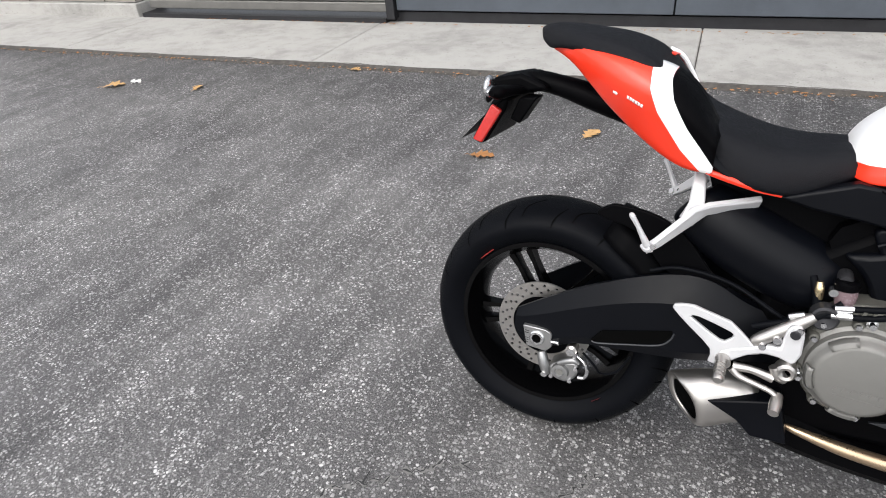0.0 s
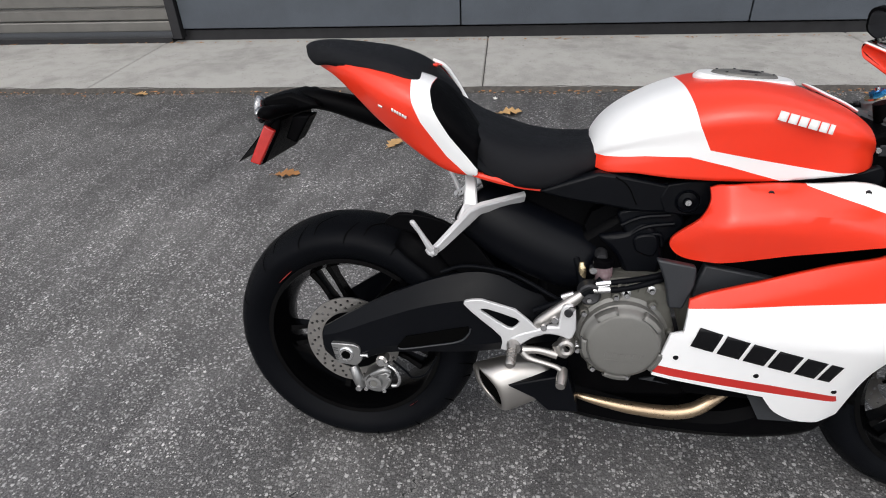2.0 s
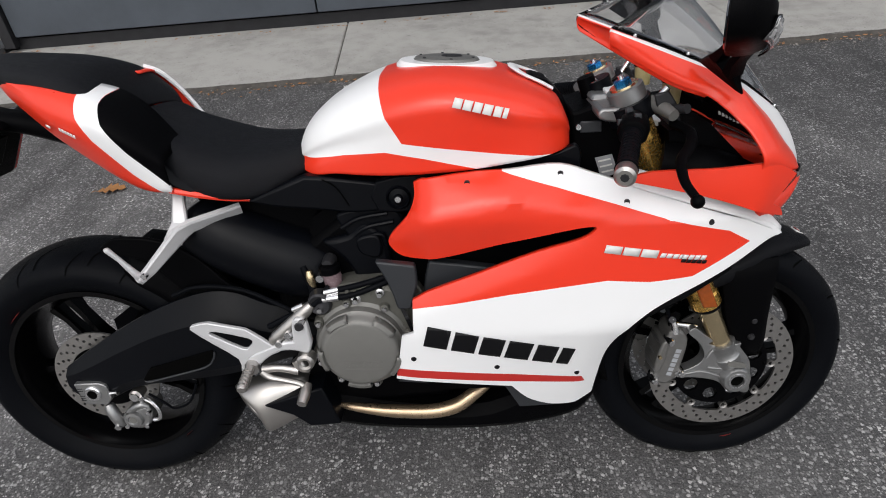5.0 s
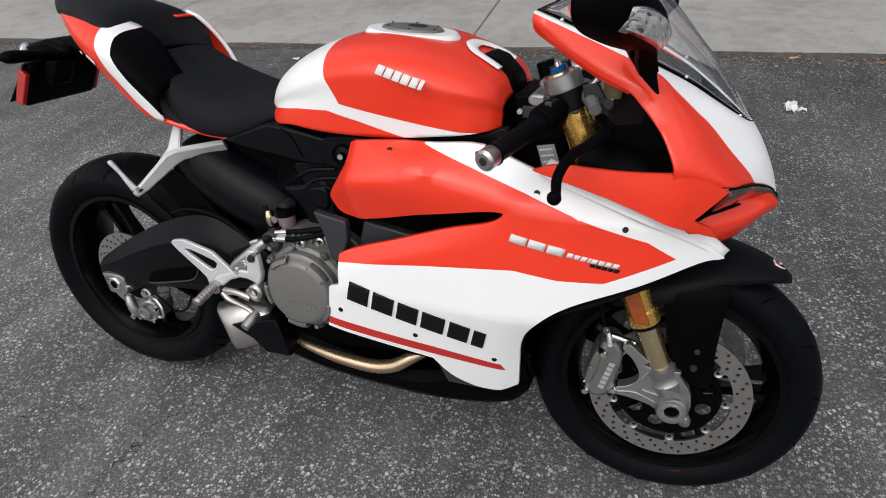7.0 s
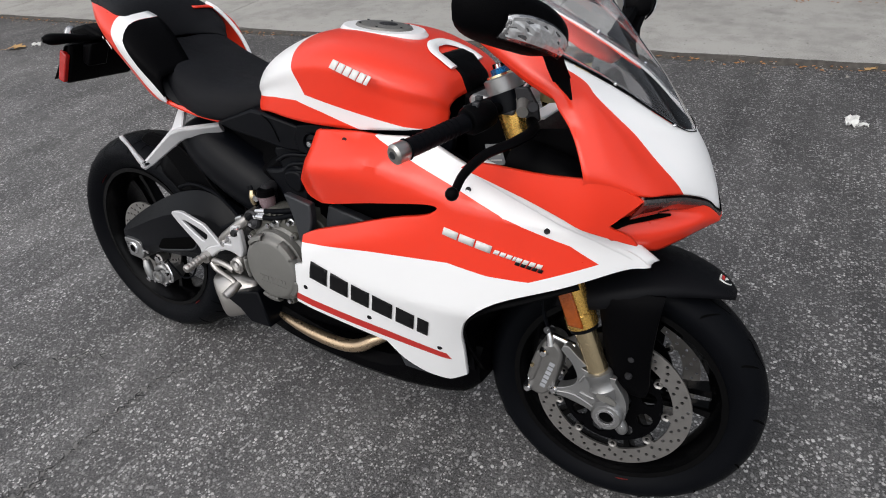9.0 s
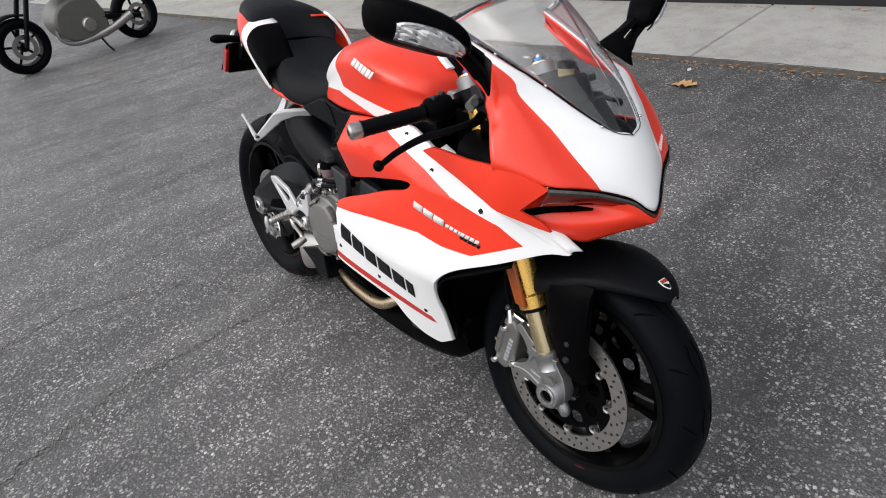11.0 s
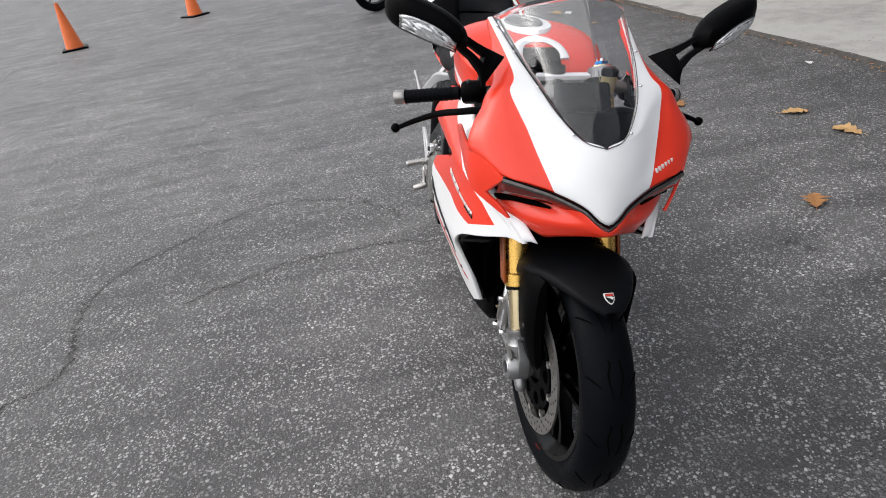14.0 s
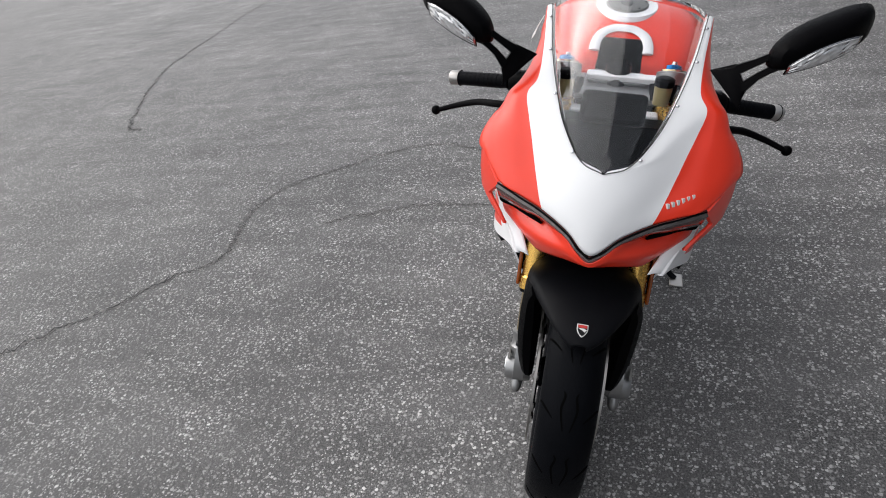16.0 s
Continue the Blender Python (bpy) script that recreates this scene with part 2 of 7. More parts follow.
CLEAR_LENS = mat("ribbed_clear_lens", (0.36, 0.36, 0.37), 0.12, 0.95, vary=0.7, scale=70, grain=0.9, grain_scale=110, coat=0.5)
TAN = mat("tan_reservoir", (0.33, 0.27, 0.13), 0.35, vary=0.15)
RESERVOIR = mat("hazy_reservoir_plastic", (0.17, 0.12, 0.13), 0.25, vary=0.2, scale=30)
CALIPER = mat("cast_caliper_metal", (0.16, 0.156, 0.15), 0.42, 0.55, vary=0.2, scale=40, grain=0.4, grain_scale=500)
BEAM = mat("bright_machined_alloy", (0.86, 0.86, 0.87), 0.4, 0.2, vary=0.05, scale=20)
LABEL = mat("grey_sticker", (0.30, 0.31, 0.33), 0.4, vary=0.2, scale=60)
MIRROR = mat("mirror_glass", (0.05, 0.053, 0.062), 0.03, 1.0, vary=0.02, wear=0.01)
SCREEN = glass_material("smoked_screen", (0.92, 0.93, 0.95))
SMOKED_LENS = mat("smoked_ribbed_lens", (0.085, 0.075, 0.072), 0.15, 0.5, vary=0.6, scale=90, grain=0.8, grain_scale=140, coat=0.4)
REFLECTOR = mat("faceted_lamp_reflector", (0.72, 0.72, 0.74), 0.18, 0.55, vary=0.5, scale=130)
# opaque dark red in place of clear glass over a shadowed red recess
LAMP_GLASS = mat("dark_red_lamp_glass", (0.14, 0.010, 0.006), 0.10, vary=0.3, scale=20, coat=0.6, wear=0.04)
LEAF = mat("brown_leaf", (0.33, 0.15, 0.05), 0.7, vary=0.4, scale=30, grain=0.6, grain_scale=200)
LEAF_PALE = mat("tan_leaf", (0.48, 0.29, 0.12), 0.7, vary=0.35, scale=30, grain=0.6, grain_scale=200)
PAPER = mat("white_paper", (0.7, 0.7, 0.68), 0.8, vary=0.1)
CONE_ORANGE = mat("orange_cone_plastic", (0.80, 0.16, 0.03), 0.45, vary=0.15, scale=8)
CRACK = mat("crack_filling", (0.030, 0.030, 0.031), 0.9, vary=0.4, scale=30, grain=1.0)
CRACK_EDGE = mat("dusty_crack_edge", (0.17, 0.165, 0.16), 0.9, vary=0.5, scale=60, grain=1.0)


# ---- mesh helpers ----
def part(name, bm, material, parent=None, label="", smooth=True, solid=0.0, bevel=0.0, offset=0.0, sharp=38, inner=None):
    """Links a bmesh as one mesh object, under parent if one is given."""
    me = bpy.data.meshes.new(name)
    bm.to_mesh(me)
    bm.free()
    skins = list(material) if isinstance(material, (list, tuple)) else [material]
    for m in skins + [inner] * (len(skins) if inner else 0):
        me.materials.append(m)
    if smooth:
        me.polygons.foreach_set("use_smooth", [True] * len(me.polygons))
        me.set_sharp_from_angle(angle=radians(sharp))
    ob = new(name, me)
    ob.parent = parent
    if label:
        ob["label"] = label
    if solid:
        mod = ob.modifiers.new("thickness", "SOLIDIFY")
        mod.thickness, mod.offset = solid, offset
        mod.material_offset = len(skins) if inner else 0
    if bevel:
        mod = ob.modifiers.new("edges", "BEVEL")
        mod.width, mod.segments, mod.limit_method, mod.angle_limit = bevel, 2, "ANGLE", radians(35)
    return ob


def catmull(p, n, before=None, after=None):
    """Points along a smooth curve through p, n for each span."""
    p = [np.array(a, float) for a in p]
    q = [2 * p[0] - p[1] if before is None else np.array(before, float), *p, 2 * p[-1] - p[-2] if after is None else np.array(after, float)]
    out = []
    for i in range(1, len(q) - 2):
        a, b, c, d = q[i - 1:i + 3]
        for k in range(n):
            t = k / n
            out.append(0.5 * (2 * b + (c - a) * t + (2 * a - 5 * b + 4 * c - d) * t * t + (3 * b - a - 3 * c + d) * t ** 3))
    return out + [p[-1]]


def grid_faces(bm, rows, closed=False, material=None):
    vs = [[bm.verts.new(p) for p in r] for r in rows]
    for i in range(len(vs) - 1):
        k = len(vs[i])
        for j in range(k if closed else k - 1):
            f = bm.faces.new((vs[i][j], vs[i][(j + 1) % k], vs[i + 1][(j + 1) % k], vs[i + 1][j]))
            if material:
                f.material_index = material(i, j)
    return vs


def tidy(bm, join=1e-5):
    bmesh.ops.remove_doubles(bm, verts=bm.verts, dist=join)
    bmesh.ops.recalc_face_normals(bm, faces=bm.faces)
    return bm


def surface(ctrl, nu=6, nv=6, half=False):
    """A smooth sheet through rows of control points. half: rows start at the centre plane, and the other half is mirrored."""
    rows = []
    for r in ctrl:
        first = np.array(r[1], float) * (1, -1, 1) if half and abs(r[0][1]) < 1e-6 else None
        rows.append(catmull(r, nv, first))
    cols = [catmull(c, nu) for c in zip(*rows)]
    if half:
        cols = [[np.array((p[0], min(p[1], 0.0), p[2])) for p in c] for c in cols]
    return [list(r) for r in zip(*cols)]


def sheet(rows, mirror=False, material=None, bm=None):
    bm = bm or bmesh.new()
    grid_faces(bm, rows, material=material)
    if mirror:
        grid_faces(bm, [[(p[0], -p[1], p[2]) for p in r] for r in rows], material=material)
    return tidy(bm)


def tube(path, r, seg=12, bm=None, smooth=4, caps=True, squash=1.0):
    """A round bar along a path; r is one radius or one for each path point."""
    bm = bm or bmesh.new()
    rad = list(r) if isinstance(r, (list, tuple)) else [r] * len(path)
    pts = [(*p, q) for p, q in zip(path, rad)]
    pts = catmull(pts, smooth) if len(pts) > 2 and smooth > 1 else [np.array(p, float) for p in pts]
    rings, up = [], None
    for i, p in enumerate(pts):
        d = Vector(pts[min(i + 1, len(pts) - 1)][:3] - pts[max(i - 1, 0)][:3]).normalized()
        if up is None:
            up = Vector((0, 0, 1)) if abs(d.z) < 0.9 else Vector((1, 0, 0))
        a = d.cross(up).normalized()
        up = a.cross(d).normalized()
        rings.append([Vector(p[:3]) + float(p[3]) * (math.cos(2 * math.pi * k / seg) * a + squash * math.sin(2 * math.pi * k / seg) * up) for k in range(seg)])
    vs = grid_faces(bm, rings, closed=True)
    if caps:
        bm.faces.new(vs[0][::-1])
        bm.faces.new(vs[-1])
    bmesh.ops.recalc_face_normals(bm, faces=bm.faces)
    return bm


def lathe(profile, centre=(0, 0, 0), seg=48, bm=None, closed=False, turn=None):
    """Turns a profile of (radius, y) about an axis along y."""
    bm = bm or bmesh.new()
    ring = []
    for k in range(seg):
        a = 2 * math.pi * k / seg
        row = [Vector((r * math.cos(a), y, r * math.sin(a))) for r, y in profile]
        ring.append([(turn @ v if turn else v) + Vector(centre) for v in row])
    ring.append(ring[0])
    grid_faces(bm, [r + r[:1] if closed else r for r in ring])
    return tidy(bm)


def prism(outline, y0, y1, bm=None, holes=(), shear=0.0):
    """A plate cut to an outline of (x, z), from y0 to y1, with holes. shear: how far y moves for each metre of x."""
    bm = bm or bmesh.new()
    flat = bmesh.new()
    for loop in (outline, *holes):
        vs = [flat.verts.new((x, 0, z)) for x, z in loop]
        for a, b in zip(vs, vs[1:] + vs[:1]):
            flat.edges.new((a, b))
    bmesh.ops.triangle_fill(flat, use_beauty=True, use_dissolve=False, edges=flat.edges)
    bmesh.ops.dissolve_limit(flat, angle_limit=0.01, verts=flat.verts, edges=flat.edges)
    flat.verts.index_update()
    top = [bm.verts.new((v.co.x, y0 + shear * v.co.x, v.co.z)) for v in flat.verts]
    low = [bm.verts.new((v.co.x, y1 + shear * v.co.x, v.co.z)) for v in flat.verts]
    for f in flat.faces:
        bm.faces.new([top[v.index] for v in f.verts])
        bm.faces.new([low[v.index] for v in f.verts][::-1])
    for e in flat.edges:
        if len(e.link_faces) == 1:
            a, b = (v.index for v in e.verts)
            bm.faces.new((top[a], top[b], low[b], low[a]))
    flat.free()
    bmesh.ops.recalc_face_normals(bm, faces=bm.faces)
    return bm


def box(x0, x1, y0, y1, z0, z1, bm=None, m=None):
    bm = bm or bmesh.new()
    k = Matrix.Translation(((x0 + x1) / 2, (y0 + y1) / 2, (z0 + z1) / 2)) @ Matrix.Diagonal((x1 - x0, y1 - y0, z1 - z0, 1))
    bmesh.ops.create_cube(bm, size=1, matrix=(m or Matrix()) @ k)
    return bm


def rod(a, b, r0, r1=None, seg=14, bm=None):
    return tube([a, b], [r0, r0 if r1 is None else r1], seg, bm)


def ellipsoid(c, r, bm=None, turn=None, u=20, v=12):
    bm = bm or bmesh.new()
    bmesh.ops.create_uvsphere(bm, u_segments=u, v_segments=v, radius=1, matrix=Matrix.Translation(c) @ (turn or Matrix()) @ Matrix.Diagonal((*r, 1)))
    return bm


def inside(x, z, loop):
    hit = False
    for (x0, z0), (x1, z1) in zip(loop, loop[1:] + loop[:1]):
        if (z0 > z) != (z1 > z) and x < (x1 - x0) * (z - z0) / (z1 - z0) + x0:
            hit = not hit
    return hit


def cut(bm, co, no):
    bmesh.ops.bisect_plane(bm, geom=[*bm.verts, *bm.edges, *bm.faces], dist=1e-6, plane_co=co, plane_no=no)


def paint(bm, loop, index, only=None):
    """Gives the faces that lie within an outline of (x, z) another material, with clean edges."""
    for (x0, z0), (x1, z1) in zip(loop, loop[1:] + loop[:1]):
        cut(bm, (x0, 0, z0), (z1 - z0, 0, x0 - x1))
    for f in bm.faces:
        c = f.calc_center_median()
        if inside(c.x, c.z, loop) and (only is None or only(c)):
            f.material_index = index


def smooth_loop(loop, n=4):
    """Rounds a closed outline of (x, z); a point given twice stays sharp."""
    out, k = [], len(loop)
    for i in range(k):
        a, b, c, d = (np.array(loop[(i + j) % k], float) for j in (-1, 0, 1, 2))
        if np.allclose(b, c):
            continue
        a = 2 * b - c if np.allclose(a, b) else a
        d = 2 * c - b if np.allclose(c, d) else d
        for j in range(n):
            t = j / n
            out.append(tuple(0.5 * (2 * b + (c - a) * t + (2 * a - 5 * b + 4 * c - d) * t * t + (3 * b - a - 3 * c + d) * t ** 3)))
    return out


def panel(loop, depth, step=0.02, lip=0.006, paints=()):
    """A shell cut to an outline of (x, z), bent to y = depth(x, z), with its edge turned inwards."""
    bm = bmesh.new()
    bm.faces.new([bm.verts.new((x, 0, z)) for x, z in loop])
    xs, zs = [p[0] for p in loop], [p[1] for p in loop]
    for k in range(1, int((max(xs) - min(xs)) / step) + 1):
        cut(bm, (min(xs) + k * step, 0, 0), (1, 0, 0))
    for k in range(1, int((max(zs) - min(zs)) / step) + 1):
        cut(bm, (0, 0, min(zs) + k * step), (0, 0, 1))
    for p, index in paints:
        paint(bm, p, index)
    side = -1 if depth(*loop[0]) < 0 else 1
    for v in bm.verts:
        v.co.y = depth(v.co.x, v.co.z)
    if lip:
        rim = [e for e in bm.edges if len(e.link_faces) == 1]
        for w, d in ((0.35, 0.25), (0.9, 0.75)):
            out = bmesh.ops.extrude_edge_only(bm, edges=rim)["geom"]
            rim = [g for g in out if isinstance(g, bmesh.types.BMEdge)]
            done = {v for e in rim for v in e.verts}
            for v in done:
                v.co.y -= side * lip * w
    bmesh.ops.recalc_face_normals(bm, faces=bm.faces)
    return bm


def mirrored(bm):
    out = bm.copy()
    for v in out.verts:
        v.co.y *= -1
    bmesh.ops.reverse_faces(out, faces=out.faces)
    return out


def thing(name, label, category, m=None, group="", kind=""):
    ob = new(name)
    ob.empty_display_size = 0.1
    if m is not None:
        ob.matrix_world = m
    return tagged(ob, label, category, group, kind)


def blade(path, widths, thick, bm=None, n=5):
    """A flat bar along a path: widths in the path's upright plane, thick across it."""
    bm = bm or bmesh.new()
    pts = catmull([(*p, w) for p, w in zip(path, widths)], n)
    rings = []
    for i, p in enumerate(pts):
        d = Vector(pts[min(i + 1, len(pts) - 1)][:3] - pts[max(i - 1, 0)][:3]).normalized()
        side = Vector((0, 0.8, 0.6)) if p[1] < 0 else Vector((0, -0.8, 0.6))
        up = side.cross(d).normalized()
        out = d.cross(up).normalized()
        c = Vector(p[:3])
        w, h = up * p[3] / 2, out * thick / 2
        rings.append([c - w - h * 0.6, c - w * 0.75 - h, c + w * 0.75 - h, c + w - h * 0.6, c + w + h * 0.6, c + w * 0.75 + h, c - w * 0.75 + h, c - w + h * 0.6])
    vs = grid_faces(bm, rings, closed=True)
    bm.faces.new(vs[0])
    bm.faces.new(vs[-1])
    bmesh.ops.recalc_face_normals(bm, faces=bm.faces)
    return bm

# ---- the setting ----
def ground_sheet():
    bm = bmesh.new()
    edge = [-400, -60, -14, -5, -2, 0, 2, 5, 14, 60, 400]
    grid_faces(bm, [[(x, y, 0) for y in edge] for x in edge])
    bmesh.ops.recalc_face_normals(bm, faces=bm.faces)
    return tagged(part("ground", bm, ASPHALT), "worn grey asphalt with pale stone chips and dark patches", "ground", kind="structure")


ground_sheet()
SITE = pose(0, 2.88, 0, 0, 0, 4.4)      # the kerb's line: x along it, y towards the building


def site(ob):
    ob.matrix_world = SITE
    return ob


def crack(path, width, seed, taper=1.0):
    """An open crack in the asphalt: a ragged line that breaks and forks, thinner towards its end."""
    rnd = random.Random(seed)
    pts = catmull([(x, y, 0.0) for x, y in path], 34)
    bm, run, drift, pale = bmesh.new(), [], 0.0, []
    for i, p in enumerate(pts):
        d = pts[min(i + 1, len(pts) - 1)] - pts[max(i - 1, 0)]
        nrm = np.array((-d[1], d[0], 0)) / (np.hypot(d[0], d[1]) + 1e-9)
        drift = 0.80 * drift + rnd.uniform(-0.013, 0.013)
        mid = p + nrm * (drift + rnd.uniform(-0.006, 0.006))
        w = width * (1 - taper * i / len(pts)) * rnd.choice((0.25, 0.5, 0.8, 1.0, 1.5)) * rnd.uniform(0.6, 1.1)
        a_, b_ = w * rnd.uniform(0.2, 2.0), w * rnd.uniform(0.2, 1.6)
        pale.append([mid - nrm * (w / 2 + a_) + (0, 0, 0.0018), mid + nrm * (w / 2 + b_) + (0, 0, 0.0018)])
        if rnd.random() < 0.03 + 0.07 * i / len(pts):
            if len(run) > 1:
                grid_faces(bm, run)
            run = []
        else:
            run.append([mid - nrm * w / 2 + (0, 0, 0.003), mid + nrm * w / 2 + (0, 0, 0.003)])
        if rnd.random() < 0.07:
            a = rnd.choice((-1, 1)) * nrm + 0.8 * d / (np.hypot(d[0], d[1]) + 1e-9)
            tip = mid + a * rnd.uniform(0.015, 0.05)
            side = np.array((-a[1], a[0], 0)) * w * 0.3
            bm.faces.new([bm.verts.new(q + (0, 0, 0.0035)) for q in (mid - side, mid + side, tip)])
    if len(run) > 1:
        grid_faces(bm, run)
    edge_bm = bmesh.new()
    grid_faces(edge_bm, pale)
    line = part("pavement_crack", bm, CRACK, smooth=False)
    part("crack_edge", edge_bm, CRACK_EDGE, line, "pale crumbled edge of the crack", smooth=False)
    return tagged(line, "thin jagged dark crack in the asphalt", "crack", kind="structure")


crack([(1.5, -2.45), (1.27, -2.18), (1.08, -2.01), (0.78, -1.76), (0.61, -1.60), (0.46, -1.61), (0.30, -1.65), (0.08, -1.66), (-0.13, -1.57), (-0.27, -1.37), (-0.44, -1.20), (-0.55, -0.96), (-0.52, -0.70), (-0.40, -0.48), (-0.12, -0.25)], 0.013, 3, 0.6)
crack([(0.28, -1.22), (0.20, -0.99), (0.15, -0.80), (0.12, -0.60), (0.13, -0.36), (0.19, -0.12)], 0.008, 8, 0.3)
crack([(-1.0, -3.38), (-1.12, -3.56), (-1.54, -3.83), (-2.15, -4.18), (-2.89, -4.47), (-3.76, -4.64), (-4.86, -4.85), (-7.4, -5.25)], 0.016, 5, 0.3)

pavement = site(tagged(new("pavement"), "pale concrete pavement slabs with a low kerb edge", "pavement", kind="structure"))
joints = [-17.2, -14.3, -11.45, -8.6, -5.72, -2.86, 0.0, 2.9, 5.8, 8.7, 11.6, 14.5]
base_bm = box(-17.2, 14.5, 0.02, 1.36, -0.05, 0.012)
part("joint_bed", base_bm, KERB_DIRT, pavement, smooth=False)
for x0, x1 in zip(joints, joints[1:]):
    part("slab", box(x0 + 0.004, x1 - 0.004, 0.0, 1.34, -0.05, 0.026), CONCRETE, pavement, smooth=False).modifiers.new("edges", "BEVEL").width = 0.008

wall = site(tagged(new("wall_north"), "slate blue painted wall panels over a dark metal base strip", "wall", kind="structure"))
part("wall_core", box(-2.86, 16, 1.40, 1.62, 0.0, 3.6), DARK_METAL, wall, smooth=False)
part("base_strip", box(-2.86, 16, 1.33, 1.395, 0.0, 0.115), DARK_METAL, wall, smooth=False, bevel=0.004)
edges = [-2.83, -0.36, 1.98, 4.3, 6.65, 9.0, 11.35, 13.7, 16]
for x0, x1 in zip(edges, edges[1:]):
    part("wall_panel", box(x0 + 0.006, x1 - 0.006, 1.28, 1.40, 0.135, 3.6), WALL_PAINT, wall, smooth=False, bevel=0.006)

door = site(tagged(new("roller_door"), "closed grey metal roll-up garage door with ribbed slats", "garage door", kind="structure"))
part("door_frame", box(-2.92, -2.835, 1.24, 1.40, 0.06, 3.0), DARK_METAL, door, smooth=False, bevel=0.004)
part("door_threshold", box(-6.02, -2.93, 1.24, 1.5, 0.0, 0.068), DARK_METAL, door, smooth=False)
part("bottom_rail", box(-5.98, -2.93, 1.345, 1.40, 0.10, 0.19), DOOR_METAL, door, smooth=False, bevel=0.01)
for k in range(24):
    z = 0.195 + 0.115 * k
    part("slat", prism([(z, 1.36), (z + 0.012, 1.345), (z + 0.09, 1.345), (z + 0.108, 1.37), (z + 0.108, 1.40), (z, 1.40)], 0, 1), DOOR_METAL, door, smooth=False)
    sl = door.children[-1]
    for v in sl.data.vertices:
        a, b, c = v.co
        v.co = (-5.98 + 3.05 * b, c, a)

pier = site(tagged(new("stone_pier"), "stacked grey ledge-stone pier on a concrete sill", "wall", kind="structure"))
part("pier_core", box(-9.6, -6.06, 1.36, 1.7, 0.0, 3.4), KERB_DIRT, pier, smooth=False)
part("sill", box(-9.6, -6.0, 1.22, 1.5, 0.0, 0.17), CONCRETE, pier, smooth=False, bevel=0.012)
rnd = random.Random(11)
z = 0.175
while z < 1.35:
    h = rnd.uniform(0.05, 0.10)
    x = -9.6
    while x < -6.1:
        w = min(rnd.uniform(0.16, 0.42), -6.04 - x)
        part("stone", box(x + 0.004, x + w - 0.004, 1.27 + rnd.uniform(0, 0.035), 1.37, z + 0.003, z + h - 0.003), STONE, pier, smooth=False)
        x += w
    z += h

for ob, along in ((wall, 0.13), (door, 0.13), (pier, 0.07)):
    ob.matrix_world = SITE @ Matrix.Translation((along, 0, 0))

# dirt and grit gathered along the foot of the kerb
rnd = random.Random(21)
rows, lap, w = [], 0.0, 0.05
for k in range(900):
    x = -12 + 24 * k / 899
    lap = max(0.0, min(0.05, 0.9 * lap + rnd.uniform(-0.006, 0.0072)))
    w = max(0.025, min(0.10, 0.93 * w + 0.07 * 0.035 + rnd.uniform(-0.010, 0.010)))
    rows.append([(x, 0.002 + lap, 0.0272), (x, -0.003, 0.0245), (x, -0.010, 0.015), (x, -0.022, 0.008), (x, -w, 0.0012)])
bm = bmesh.new()
grid_faces(bm, rows)
bmesh.ops.recalc_face_normals(bm, faces=bm.faces)
site(tagged(part("kerb_dirt", bm, KERB_DIRT, smooth=False), "dark dirt and grit along the foot of the kerb", "dirt", kind="structure"))
bm = bmesh.new()
for k in range(1500):
    c = Vector((rnd.uniform(-7, 6), -abs(rnd.gauss(0.0, 0.09)) - 0.02, 0.005))
    d = rnd.uniform(0.003, 0.011)
    vs = [bm.verts.new(c + Vector((rnd.uniform(-d, d), rnd.uniform(-d, d), rnd.uniform(-0.004, d)))) for _ in range(4)]
    for f in ((0, 1, 2), (0, 2, 3), (0, 1, 3), (1, 2, 3)):
        bm.faces.new([vs[i] for i in f])
site(tagged(part("kerb_grit", bm, STONE, smooth=False), "loose grit and leaf crumbs along the kerb", "grit", kind="stuff"))

# flakes of dead leaf blown along the kerb and the foot of the wall
bm = bmesh.new()
for k in range(700):
    if k % 3:
        c = Vector((rnd.uniform(-8, 7), -abs(rnd.gauss(0.0, 0.05)) - 0.012, 0.008))
    else:
        c = Vector((rnd.uniform(-5, 7), 1.235 - abs(rnd.gauss(0.0, 0.02)), 0.031))
    d, a = rnd.uniform(0.006, 0.020), rnd.uniform(0, 6.28)
    vs = [bm.verts.new(c + Vector((d * f * math.cos(a + q), d * f * math.sin(a + q), rnd.uniform(0.0, 0.006)))) for q, f in ((0, 1.0), (1.3, 0.6), (2.9, 0.9), (4.4, 0.5))]
    bm.faces.new(vs)
site(tagged(part("leaf_litter", bm, LEAF, smooth=False, solid=0.0008), "brown leaf crumbs along the kerb and wall", "leaf litter", kind="stuff"))

# ---- the red and white sport motorcycle, leaning on its side stand ----
# Its own axes: x ahead, y to its left, z up; the rear axle stands over x = 0.
bike = thing("motorcycle", "red and white sport motorcycle parked leaning on its side stand", "motorcycle", pose(0, 0, 0.004, -10, 0, 0))
REAR, FRONT = Vector((0.001, 0.0, 0.319)), Vector((1.4205, 0.0, 0.289))


def tyre_profile(R, half, bead):
    side = [(bead - 0.006, half * 0.62), (bead + 0.002, half * 0.74), (bead + (R - bead) * 0.28, half * 0.95), (bead + (R - bead) * 0.52, half), (bead + (R - bead) * 0.74, half * 0.86),
            (bead + (R - bead) * 0.91, half * 0.56), (R - (R - bead) * 0.018, half * 0.26)]
    pts = catmull([(r, -y, 0) for r, y in side] + [(R, 0, 0)] + [(r, y, 0) for r, y in side[::-1]], 3)
    return [(p[0], p[1]) for p in pts]


